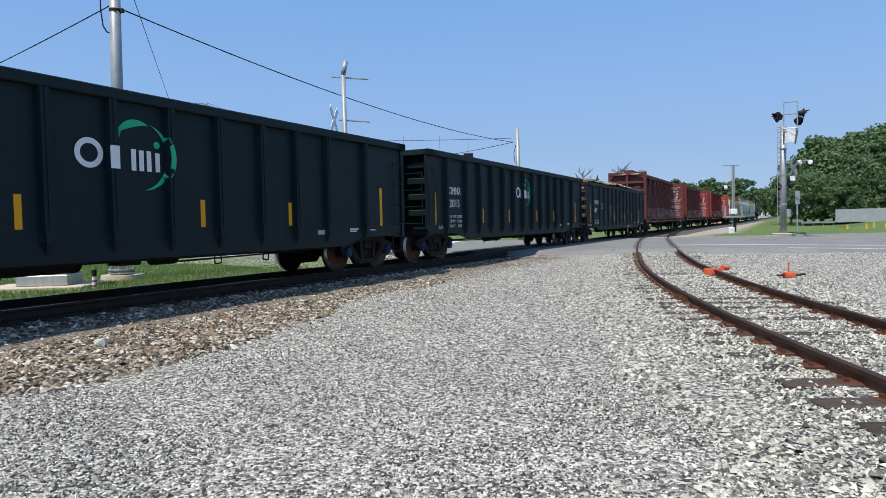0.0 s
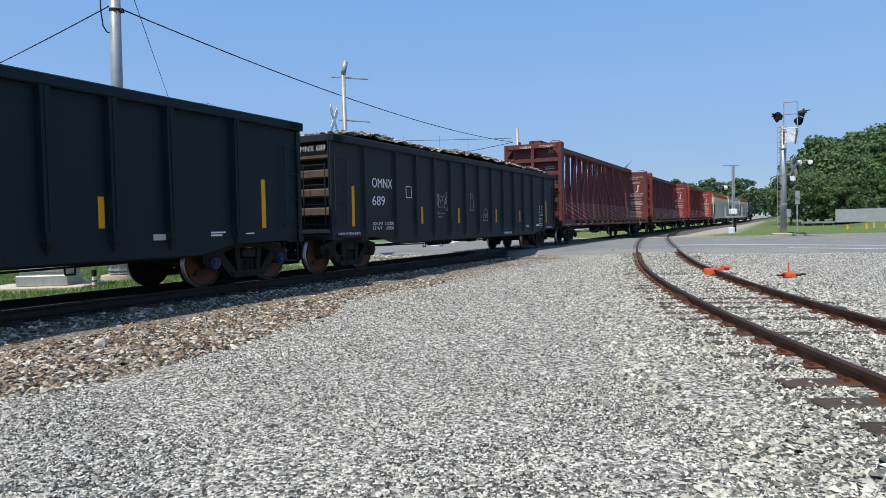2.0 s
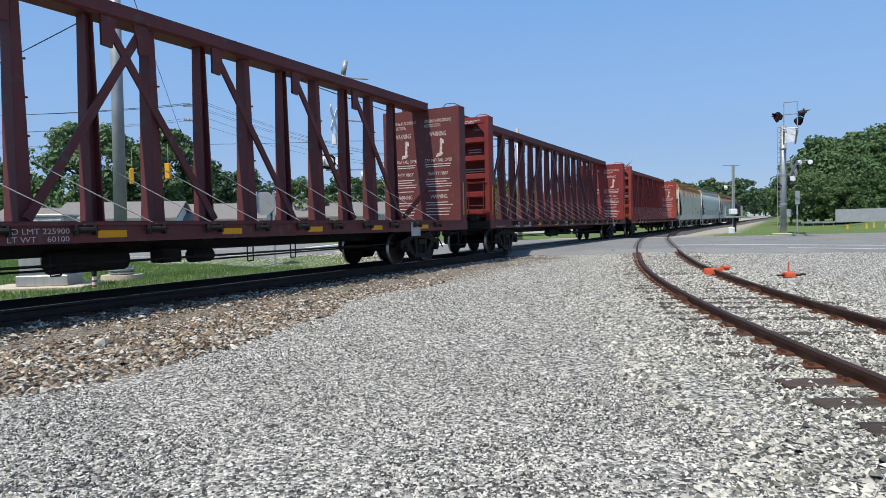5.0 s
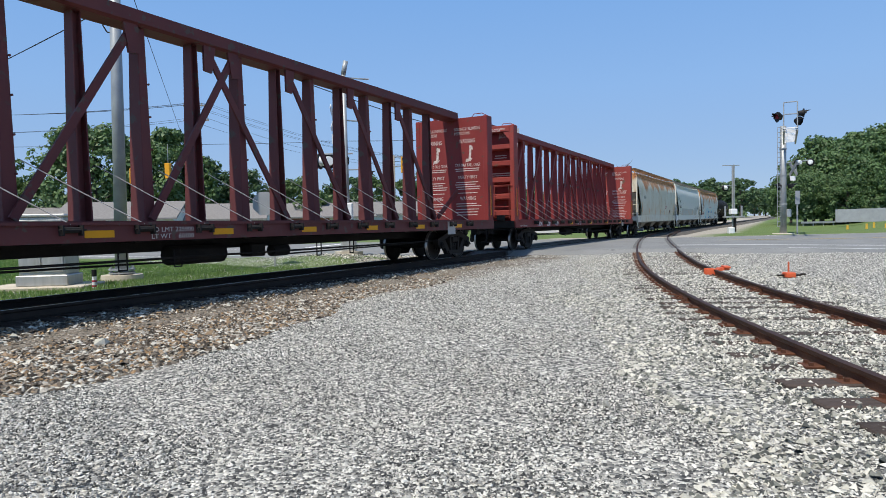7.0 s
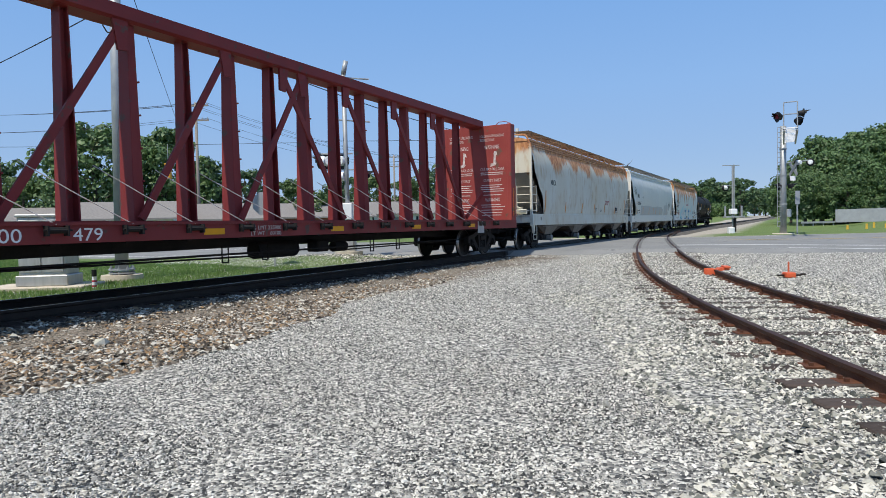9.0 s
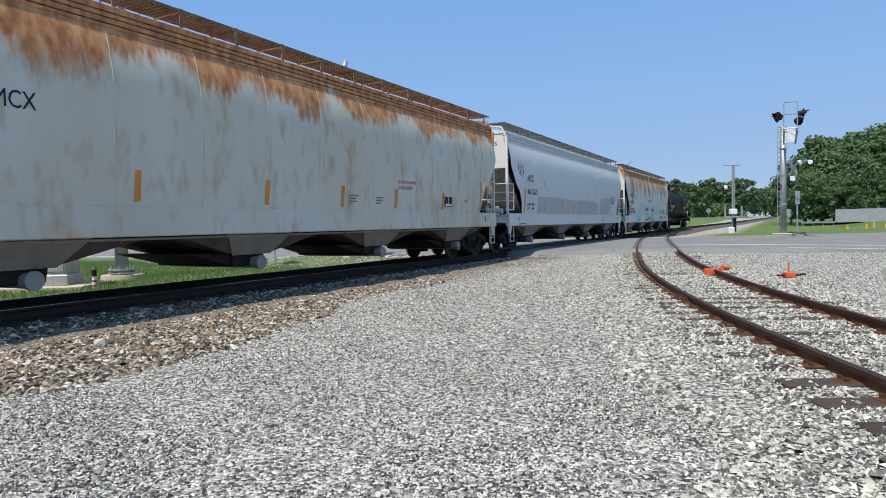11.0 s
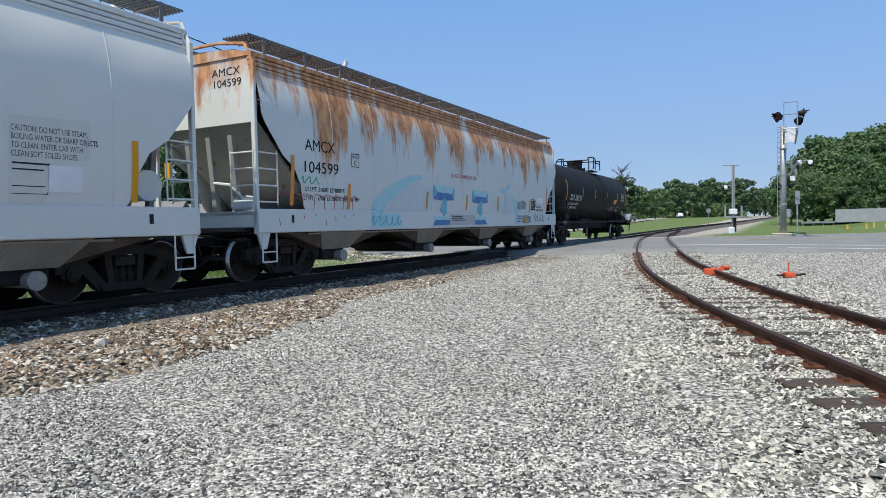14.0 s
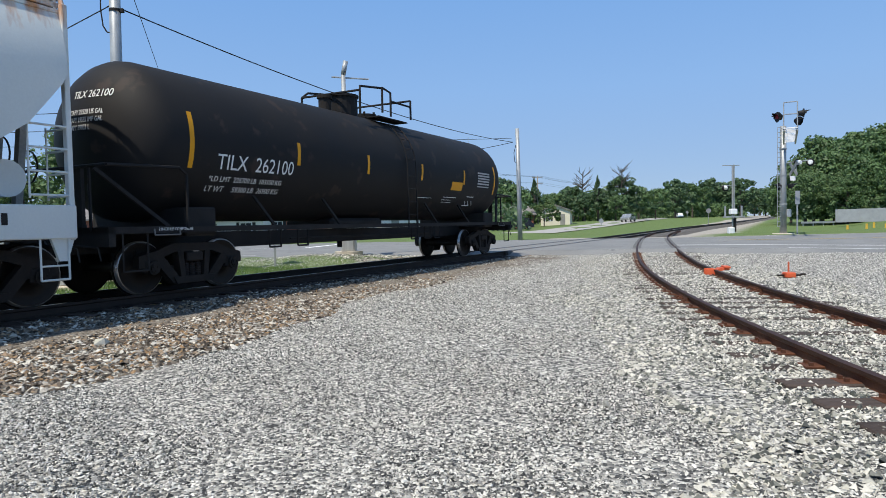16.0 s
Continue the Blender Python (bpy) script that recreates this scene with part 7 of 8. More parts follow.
def cable(name, a, b, sag, r, label, material=None, bands=False):
    a, b = Vector(a), Vector(b)
    bm = NB()
    pts = [a.lerp(b, i / 24) - Vector((0, 0, sag * 4 * (i / 24) * (1 - i / 24))) for i in range(25)]
    tube(bm, pts, r, 5)
    return tagged(part(name, bm, material or BLACK_RUBBER), label, "cable", "overhead cables")


POLE_HEAD = (-8.72, 17.9, 7.2)
cable("overhead_cable", POLE_HEAD, (4.96, 44.4, 6.68), 0.55, 0.019, "thick black cable strung between two poles")
cable("overhead_cable", (-9.0, 17.9, 7.3), (-30.84, 34.0, 6.95), 0.25, 0.016, "black cable running down to the next pole")
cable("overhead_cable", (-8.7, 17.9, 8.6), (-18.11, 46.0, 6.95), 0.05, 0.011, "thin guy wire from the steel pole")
cable("overhead_cable", (4.96, 44.4, 6.68), (-7.64, 62.0, 7.14), 0.3, 0.02, "black cable strung from the grey pole")
loop_ = NB()
bent(loop_, [(-9.25, 17.9, 8.2), (-9.27, 17.9, 7.2), (-9.22, 17.9, 6.75), (-9.12, 17.9, 6.58), (-8.98, 17.9, 6.55)], 0.02, 6)
tagged(part("drip_loop", loop_, BLACK_RUBBER), "black cable loop hanging at the steel pole", "cable")


def utility_pole(x, y, top, arms=2, material=None, r=0.15, group="utility poles"):
    p = tagged(empty("utility_pole"), "weathered utility pole with crossarms" if arms else "plain grey utility pole beside the road", "utility pole", group)
    z = on_ground(x, y)
    p.matrix_basis = pose(x, y, z)
    bm = NB()
    rod(bm, (0, 0, -0.2), (-0.1 if not arms else 0, 0, top - z), r, 12, r * 0.75)
    part("shaft", bm, material or POLE_WOOD, p, "", True)
    for i in range(arms):
        zz = top - z - 0.35 - i * 1.4
        boxes("crossarm", POLE_WOOD, p, ((-1.2, -0.07, zz), (1.2, 0.07, zz + 0.14)))
        for k in (-1.1, -0.6, 0.6, 1.1):
            bm = NB()
            rod(bm, (k, 0, zz + 0.14), (k, 0, zz + 0.32), 0.05, 6)
            part("insulator", bm, SIGN_BACK, p)
    return p


grey_pole = utility_pole(5.38, 44.6, 7.63, 0, GALV, 0.17)
rods("cable_loop", BLACK_RUBBER, grey_pole, 0.02, [(-0.2, 0, 6.6), (-0.35, 0, 6.0), (-0.3, 0, 5.4), (-0.1, 0, 5.3)])
UP = [(-54.30, 52.0, 11.5), (-23.39, 62.0, 13.27), (-7.17, 98.0, 11.84), (22.28, 150.0, 12.03), (63.72, 210.0, 12.08)]
for x, y, t in UP:
    utility_pole(x, y, t, 2, None, 0.16)
for x, y, t in ((33.83, 160.0, 10.74), (48.02, 185.0, 10.45), (104.40, 260.0, 10.08)):
    utility_pole(x, y, t, 1, None, 0.15)
for (x0, y0, t0), (x1, y1, t1) in zip(UP[:-1], UP[1:]):
    for dx in (-1.1, -0.6, 0.6, 1.1):
        cable("power_line", (x0 + dx, y0, t0 - 0.05), (x1 + dx, y1, t1 - 0.05), 0.8, 0.014, "thin dark power line between utility poles")
    for dx in (-1.1, 1.1):
        cable("power_line", (x0 + dx, y0, t0 - 1.5), (x1 + dx, y1, t1 - 1.5), 0.9, 0.014, "thin dark power line between utility poles")


def traffic_light(p, face):
    x, y, z = p
    t = tagged(empty("traffic_light"), "yellow three-lamp traffic light hung on a span wire", "traffic light", "traffic lights")
    t.matrix_basis = pose(x, y, z, 0, 0, face)
    boxes("housing", SIGNAL_YELLOW, t, ((-0.18, -0.1, -0.5), (0.18, 0.16, 0.5)), bevel=0.03)
    rods("hanger", GALV, t, 0.02, [(0, 0, 0.5), (0, 0, 1.75)])
    for zz, m in ((0.33, LENS_RED), (0, AMBER), (-0.33, GREEN_LIT)):
        bm = NB()
        rod(bm, (0, -0.115, zz), (0, -0.10, zz), 0.12, 16)
        part("lens", bm, m, t)
        bm = NB()
        prev = None
        for i in range(9):
            a = -0.3 + i / 8 * (math.pi + 0.6)
            q = [bm.verts.new((0.14 * math.cos(a), -0.1, zz + 0.14 * math.sin(a))), bm.verts.new((0.14 * math.cos(a), -0.32, zz + 0.13 * math.sin(a)))]
            if prev:
                bm.faces.new((prev[0], prev[1], q[1], q[0]))
            prev = q
        part("visor", bm, SIGNAL_BLACK, t)


for p, f in (((-2.31, 40.0, 4.87), 12), ((-0.07, 40.0, 4.86), -5), ((-20.12, 42.0, 4.68), 120), ((-17.76, 42.0, 4.97), 170)):
    traffic_light(p, f)
cable("span_wire", (-7.69, 40.0, 6.44), (4.37, 40.0, 6.37), 0.05, 0.014, "thin span wire that carries traffic lights")
cable("span_wire", (-34.14, 42.0, 6.80), (-8.08, 42.0, 6.63), 0.05, 0.014, "thin span wire that carries traffic lights")
sg = tagged(empty("lane_sign"), "small dark lane sign hung on a span wire", "road sign")
sg.matrix_basis = pose(*(1.69, 40.0, 5.10))
boxes("plate", SIGNAL_BLACK, sg, ((-0.3, -0.01, -0.4), (0.3, 0.01, 0.4)))
rods("hanger", GALV, sg, 0.015, [(0, 0, 0.4), (0, 0, 1.4)])


# ---- crossing mast beyond the road ----
def cantilever_mast():
    g = tagged(empty("cantilever_signal"), "grey steel crossing mast with ladder, platform and flashers", "crossing signal", "crossing signals")
    x, y = 22.24, 42.0
    z = on_ground(x, y)
    g.matrix_basis = pose(x, y, z)
    bm = NB()
    rod(bm, (0, 0, 0), (0, 0, 7.0), 0.21, 20, 0.19)
    part("mast", bm, GALV, g, "thick galvanised mast", True)
    boxes("base", CONCRETE, g, ((-0.5, -0.5, -0.2), (0.5, 0.5, 0.05)), bevel=0.03)
    add_ladder(g, (-0.42, -0.12, list(np.arange(0.5, 7.0, 0.32))), "x", 0.22, GALV, r=0.018)
    bm = NB()
    for zz in (1.9, 3.8, 5.5):
        rod(bm, (0, 0, zz), (0, 0, zz + 0.08), 0.235, 18)
    part("band", bm, GALV, g)
    # the arm reaches out over the road towards the tracks, with its walkway
    A, B = Vector((0.12, -0.55, 5.95)), Vector((-3.3, -7.0, 5.95))
    u = Vector((0.9, -0.42, 0))
    for k in (-0.33, 0.33):
        for zz in (0, -0.16):
            part("arm_tube", rod(NB(), A + u * k + Vector((0, 0, zz)), B + u * k + Vector((0, 0, zz)), 0.05, 8), GALV, g)
    for i in range(13):
        p = A.lerp(B, i / 12)
        part("arm_rung", bar(NB(), p - u * 0.36 + Vector((0, 0, -0.04)), p + u * 0.36 + Vector((0, 0, -0.04)), 0.06, 0.05, (0, 1, 0)), SIGN_WHITE, g)
    rods("walkway_rail", GALV, g, 0.03, [B - u * 0.33, B - u * 0.33 + Vector((0, 0, 1.35)), B + u * 0.33 + Vector((0, 0, 1.35)), B + u * 0.33], [A.lerp(B, 0.8) - u * 0.33, A.lerp(B, 0.8) - u * 0.33 + Vector((0, 0, 1.3)), B - u * 0.33 + Vector((0, 0, 1.3))], [B - u * 0.33 + Vector((0, 0, 0.7)), B + u * 0.33 + Vector((0, 0, 0.7))], n=6)
    for p, f in ((B - u * 0.62 + Vector((0, 0, 0.62)), (-1, -0.3, 0)), (B - u * 0.55 + Vector((0.1, 0.4, 0.6)), (-0.6, 0.8, 0)), (B + u * 0.6 + Vector((0, 0, 0.7)), (0.95, -0.3, 0)), (B + u * 0.5 + Vector((0.1, 0.4, 0.35)), (0.9, 0.4, 0))):
        flasher_head(g, p, f, 0.16, False)
    rods("cross_arm", GALV, g, 0.035, [(0, 0, 4.6), (1.7, -0.2, 4.75)], [(0.8, -0.1, 4.7), (0.8, -0.1, 4.1)])
    for p, f, b in (((1.66, -0.2, 4.62), (0.55, 0.85, 0), True), ((0.85, -0.15, 4.62), (-0.5, 0.9, 0), True), ((0.45, -0.2, 3.1), (0.8, -0.5, 0), False), ((-0.2, 0.1, 3.1), (-0.5, 0.9, 0), False)):
        flasher_head(g, p, f, 0.16, b)
    crossbuck(g, (0.5, -0.3, 4.2), (0.05, -1, 0), 0.6, SIGN_BACK)
    boxes("track_count_sign", SIGN_WHITE, g, ((0.3, -0.3, 3.45), (0.65, -0.28, 3.75)))
    boxes("junction_box", ALU, g, ((0.15, -0.2, 1.1), (0.45, 0.15, 1.6)), bevel=0.03)


cantilever_mast()


def small_sign(tx, top_z, y, w, h_, kind, label):
    s = tagged(empty("road_sign"), label, "road sign", "road signs")
    x, z1 = tx, top_z
    z = on_ground(x, y)
    s.matrix_basis = pose(x, y, z)
    boxes("post", GALV, s, ((-0.04, -0.03, 0), (0.04, 0.03, z1 - z)))
    bm = NB()
    c = z1 - z - h_ / 2
    pts = {"box": [(-w / 2, c - h_ / 2), (w / 2, c - h_ / 2), (w / 2, c + h_ / 2), (-w / 2, c + h_ / 2)], "diamond": [(0, c - h_ / 2), (w / 2, c), (0, c + h_ / 2), (-w / 2, c)], "round": [(w / 2 * math.cos(t), c + w / 2 * math.sin(t)) for t in [i * math.pi / 8 for i in range(16)]]}[kind]
    prism(bm, pts, -0.05, -0.04, 1)
    part("plate", bm, SIGN_BACK, s)


small_sign(22.61, 2.81, 41.0, 0.3, 0.85, "box", "narrow grey sign on a post beside the mast")
small_sign(23.44, 1.67, 95.0, 0.9, 0.9, "diamond", "diamond sign on a post beside the far road")
small_sign(53.78, 3.39, 130.0, 1.0, 1.0, "round", "round crossing sign on a post beside the line")
small_sign(64.65, 3.61, 170.0, 0.9, 0.9, "diamond", "diamond sign on a post beside the far road")


def gate_signal():
    g = tagged(empty("gate_signal"), "slim crossing mast with flashers and white gate machine", "crossing signal", "crossing signals")
    x, y = 22.6, 50.0
    z = on_ground(x, y)
    g.matrix_basis = pose(x, y, z)
    bm = NB()
    rod(bm, (-0.05, 0, 0), (-0.05, 0, 5.3), 0.06, 10)
    rod(bm, (0.07, 0, 1.2), (0.07, 0, 5.4), 0.05, 10)
    part("mast", bm, GALV, g)
    boxes("base_box", SIGN_WHITE, g, ((-0.4, -0.2, 0.0), (0.05, 0.2, 0.55)), bevel=0.05)
    boxes("gate_machine", SIGN_WHITE, g, ((-0.26, -0.25, 1.55), (0.24, 0.25, 1.98)), bevel=0.05)
    boxes("arm_bracket", GALV, g, ((-0.7, -0.3, 1.3), (0.75, 0.3, 1.42)), ((-0.68, -0.06, 1.4), (-0.58, 0.06, 2.2)), ((0.6, -0.06, 1.4), (0.7, 0.06, 2.2)))
    boxes("counterweight", UNDER, g, ((0.05, -0.1, 0.2), (0.2, 0.1, 1.35)))
    rods("cross_arm", GALV, g, 0.03, [(-0.85, 0, 3.8), (0.25, 0, 3.8)], [(-0.85, 0, 5.35), (0.5, 0, 5.35)])
    flasher_head(g, (-0.75, -0.1, 3.62), (-0.9, 0.35, 0), 0.17, True)
    flasher_head(g, (-0.55, 0.1, 3.62), (0.3, 0.9, 0), 0.17, True)


gate_signal()


# ---- houses ----
def house(x, y, w, d, h_, turn, wall_m, brick_share, label, ridge="x", base=0.0):
    b = tagged(empty("house"), label, "house", "houses across the road")
    b.matrix_basis = pose(x, y, on_ground(x, y) + base, 0, 0, turn)
    k = w * brick_share
    boxes("wall", wall_m, b, ((-w / 2 + k, 0, -0.3), (w / 2, d, h_)))
    if k:
        boxes("wall", BRICK, b, ((-w / 2, -0.02, -0.3), (-w / 2 + k, d, h_)), label="red brick wall")
    bm = NB()
    rise = 0.42 * (d / 2 if ridge == "x" else w / 2)
    if ridge == "x":
        prism(bm, [(-0.45, h_ - 0.05), (d / 2, h_ + rise), (d + 0.45, h_ - 0.05), (d + 0.45, h_ + 0.1), (d / 2, h_ + rise + 0.16), (-0.45, h_ + 0.1)], -w / 2 - 0.4, w / 2 + 0.4)
    else:
        prism(bm, [(-w / 2 - 0.45, h_ - 0.05), (0, h_ + rise), (w / 2 + 0.45, h_ - 0.05), (w / 2 + 0.45, h_ + 0.1), (0, h_ + rise + 0.16), (-w / 2 - 0.45, h_ + 0.1)], -0.4, d + 0.4, 1)
    part("roof", bm, ROOF, b, "grey shingle roof")
    bm = NB()
    if ridge == "x":
        for x0 in (-w / 2, w / 2 - 0.06):
            prism(bm, [(0, h_), (d, h_), (d / 2, h_ + rise)], x0, x0 + 0.06)
    else:
        for y0 in (0, d - 0.06):
            prism(bm, [(-w / 2, h_), (w / 2, h_), (0, h_ + rise)], y0, y0 + 0.06, 1)
    part("gable", bm, wall_m, b)
    n = max(2, int(w / 2.6))
    for i in range(n):
        xx = -w / 2 + (i + 0.5) * w / n
        if i == n // 2:
            boxes("door", SLOPE_GREY, b, ((xx - 0.45, -0.05, 0), (xx + 0.45, 0.0, 2.05)))
            continue
        win = boxes("window", SIGN_WHITE, b, ((xx - 0.55, -0.06, 0.85), (xx + 0.55, 0.0, 2.15)))
        boxes("pane", GLASS, win, ((xx - 0.46, -0.075, 0.93), (xx - 0.03, -0.055, 2.07)), ((xx + 0.03, -0.075, 0.93), (xx + 0.46, -0.055, 2.07)))
        boxes("shutter", BLACK_PAINT, win, ((xx - 0.85, -0.05, 0.85), (xx - 0.58, -0.005, 2.15)), ((xx + 0.58, -0.05, 0.85), (xx + 0.85, -0.005, 2.15)))


house(-26.95, 53.0, 9.0, 7.0, 2.5, 10, SIDING_WHITE, 0.42, "low brick and white siding house with shutters")
house(-22.36, 58.0, 12.0, 7.0, 2.4, 8, SIDING_WHITE, 0.0, "long low white house with grey roof")
house(-12.68, 66.0, 11.0, 7.0, 2.4, 12, SIDING_WHITE, 0.6, "low red brick house with white trim")
house(-5.50, 75.0, 10.0, 7.0, 2.4, 12, SIDING_WHITE, 0.2, "low white house with grey roof")
house(-37.62, 60.0, 8.0, 6.0, 2.6, 8, WALL_GREY, 0.0, "small grey house behind the road")
house(21.06, 120.0, 5.4, 9.0, 2.6, -14, SIDING_CREAM, 0.0, "cream siding house with a low gable", "y")
house(11.99, 112.0, 8.0, 7.0, 2.3, 5, BRICK, 0.0, "low brick house with grey roof")


def car(x, y, turn, m, tall, label):
    c = tagged(empty("parked_car"), label, "car", "cars beyond the road")
    c.matrix_basis = pose(x, y, on_ground(x, y), 0, 0, turn)
    bm = NB()
    h_ = 1.75 if tall else 1.42
    prism(bm, [(-2.25, 0.35), (-2.28, 0.75), (-1.6, 0.95), (2.0, 1.0), (2.25, 0.8), (2.25, 0.35)], -0.88, 0.88, 1)
    prism(bm, [(-1.5, 0.94), (-0.85, h_ - 0.05), (-0.6, h_), (1.3 if tall else 0.9, h_), (2.0 if tall else 1.7, 0.99)], -0.78, 0.78, 1)
    part("body", bm, m, c)
    boxes("windscreen", GLASS, c, ((-0.85, -0.79, 1.0), (1.3, 0.79, h_ - 0.12)))
    for xx in (-1.4, 1.4):
        for yy in (-0.8, 0.8):
            bm = NB()
            rod(bm, (xx, yy - 0.11, 0.33), (xx, yy + 0.11, 0.33), 0.33, 16)
            w = part("wheel", bm, BLACK_RUBBER, c)
            bm = NB()
            rod(bm, (xx, yy - 0.115, 0.33), (xx, yy + 0.115, 0.33), 0.2, 12)
            part("rim", bm, GALV, w)


car(11.84, 100.0, 20, CAR_DARK, True, "dark parked car beside a brick house")
car(34.08, 118.0, 60, CAR_PAINT, False, "silver car on the far road")
car(84.84, 230.0, 80, SIGN_WHITE, True, "white van on the far road")

# far road that runs beside the line
bm = bmesh.new()
prev = None
for i in range(55):
    y = 70.0 + 5.0 * i
    x, w = float(np.interp(y, [70, 88, 112, 150, 225, 340], [9, 18, 30, 46, 75, 118])), 3 + i * 0.035
    q = [bm.verts.new((x - w, y, on_ground(x - w, y) + 0.07)), bm.verts.new((x + w, y, on_ground(x + w, y) + 0.07))]
    if prev:
        bm.faces.new((prev[0], prev[1], q[1], q[0]))
    prev = q
FAR_PAVING = surf("pale_worn_paving", (0.30, 0.29, 0.27), (0.38, 0.365, 0.34), 0.4, 0.9, 0, 0.1, 40)
tagged(part("far_road", bm, FAR_PAVING), "pale road running off beside the line", "road", kind="structure")

# ---- beyond the road on the siding's side ----
wall_ = tagged(empty("yard_wall"), "long plain grey wall behind the yard", "wall", kind="structure")
boxes("panel", WALL_GREY, wall_, *[((51.42 + i * 3.0, 84.0 + i * 0.4, 0.4), (51.42 + i * 3.0 + 2.97, 84.2 + i * 0.4, 2.09 + i * 0.05)) for i in range(16)])
for tx, y in ((39.04, 62.0), (43.53, 66.0), (45.63, 68.0), (41.37, 60.0)):
    c = tagged(empty("yellow_bollard"), "short yellow steel bollard at the yard", "bollard", "yellow bollards")
    c.matrix_basis = pose(tx, y, on_ground(tx, y))
    bm = NB()
    rod(bm, (0, 0, 0), (0, 0, 0.6), 0.11, 12, 0.10)
    part("post", bm, BOLLARD_YELLOW, c)
fence = tagged(empty("guard_rail"), "low grey guard rail at the foot of the trees", "guard rail")
for i in range(4):
    x = 52.98 + 0.3 + i * 1.5
    boxes("post", GALV, fence, ((x, 95.1, on_ground(x, 95.1) - 0.1), (x + 0.12, 95.2, on_ground(x, 95.1) + 0.7)))
zr = on_ground(52.98 + 2.5, 95.1)
boxes("rail", GALV, fence, ((52.98, 95.0, zr + 0.4), (57.99, 95.1, zr + 0.68)))


# ---- trees ----
def leaf_cloud(seed, n, rx, ry, rz, zc, leaf, clumps, floor_cut=-0.8, taper=0.0):
    """Leaves gathered in uneven clumps over the shell of a crown, with gaps between."""
    rr = np.random.RandomState(seed)
    u = rr.normal(0, 1, (clumps, 3))
    u /= np.linalg.norm(u, axis=1)[:, None]
    u[:, 2] = np.where(u[:, 2] < floor_cut, -u[:, 2], u[:, 2])
    rad = rr.uniform(0.55, 1.0, clumps) ** 0.6 * (1 + 0.16 * np.sin(5 * u[:, 0] + seed) * np.sin(4 * u[:, 1] + 2 * u[:, 2]))
    c = u * rad[:, None] * np.array([rx, ry, rz]) + np.array([0, 0, zc])
    cr = rr.uniform(0.10, 0.24, clumps) * (rx + rz) / 2
    k = rr.randint(0, clumps, n)
    d = rr.normal(0, 1, (n, 3))
    d /= np.linalg.norm(d, axis=1)[:, None]
    p = c[k] + d * (cr[k] * rr.uniform(0.5, 1.05, n) ** 0.5)[:, None] * np.array([1, 1, 0.8])
    up_ = np.clip((p[:, 2] - zc) / (2 * rz) + 0.5, 0, 1)
    p[:, :2] *= (1 - taper + taper * (1.25 - 1.2 * up_))[:, None]
    nrm = d + rr.normal(0, 0.5, (n, 3)) + np.array([0, 0, 0.35])
    nrm /= np.linalg.norm(nrm, axis=1)[:, None]
    t = np.cross(nrm, rr.normal(0, 1, (n, 3)))
    t /= np.linalg.norm(t, axis=1)[:, None] + 1e-9
    b = np.cross(nrm, t)
    s = leaf * rr.uniform(0.6, 1.4, n)[:, None]
    v = np.stack([p - t * s, p + b * s * 0.6, p + t * s, p - b * s * 0.6], 1).reshape(-1, 3)
    return raw_mesh("crown", v, np.arange(4 * n).reshape(n, 4))


def trunk_mesh(seed, h_, r, spread):
    rr = random.Random(seed)
    bm = NB()
    rod(bm, (0, 0, -0.3), (0.1, 0, h_ * 0.45), r, 10, r * 0.7)
    rod(bm, (0.1, 0, h_ * 0.44), (0, 0.1, h_ * 0.85), r * 0.7, 8, r * 0.2)
    for i in range(7):
        z = h_ * rr.uniform(0.25, 0.6)
        a = i * 0.9 + rr.uniform(-0.3, 0.3)
        q = spread * rr.uniform(0.5, 0.8)
        rod(bm, (0, 0, z), (q * math.cos(a), q * math.sin(a), z + h_ * rr.uniform(0.12, 0.28)), r * 0.4, 6, r * 0.1)
    me = bpy.data.meshes.new("trunk")
    bm.to_mesh(me)
    bm.free()
    me.materials.append(BARK)
    return me


TREE_KINDS = {}


def tree(kind, x, y, scale=1.0, turn=0.0, label="broad leafy tree in full summer green", sx=1.0):
    h_, rx, rz, n, leaf, clumps, m, seed = kind
    if kind not in TREE_KINDS:
        t = tagged(empty("tree"), label, "tree", "trees round the crossing")
        part_me("trunk", trunk_mesh(seed, h_, 0.028 * h_, rx), BARK, t)
        part_me("crown", leaf_cloud(seed, n, rx, rx, h_ * 0.47, h_ * 0.53, leaf, clumps, taper=1.0 if m is LEAF_DARK and rx < 4 else 0.0), m, t)
        TREE_KINDS[kind] = t
    else:
        t = copy_thing(TREE_KINDS[kind], pose(0, 0, 0))
        t["label"] = label
    t.matrix_basis = pose(x, y, on_ground(x, y), 0, 0, turn) @ Matrix.Diagonal((scale * sx, scale * sx, scale, 1))
    return t


BIG = (13.0, 6.4, 5.4, 12000, 0.25, 180, LEAF, 3)
BIG2 = (13.8, 6.0, 6.2, 12000, 0.27, 180, LEAF, 14)
MID = (10.0, 4.2, 4.2, 7000, 0.24, 80, LEAF_LIGHT, 5)
DARKT = (12.0, 4.6, 5.0, 7000, 0.26, 80, LEAF_DARK, 6)
BUSH = (4.2, 3.0, 2.1, 3500, 0.16, 50, LEAF_LIGHT, 7)
FAR = (13.0, 6.0, 5.4, 3500, 0.46, 80, LEAF_DARK, 8)
FAR2 = (12.0, 6.5, 5.0, 3500, 0.46, 80, LEAF, 9)
CONE = (13.0, 3.4, 6.2, 5000, 0.24, 70, LEAF_DARK, 10)

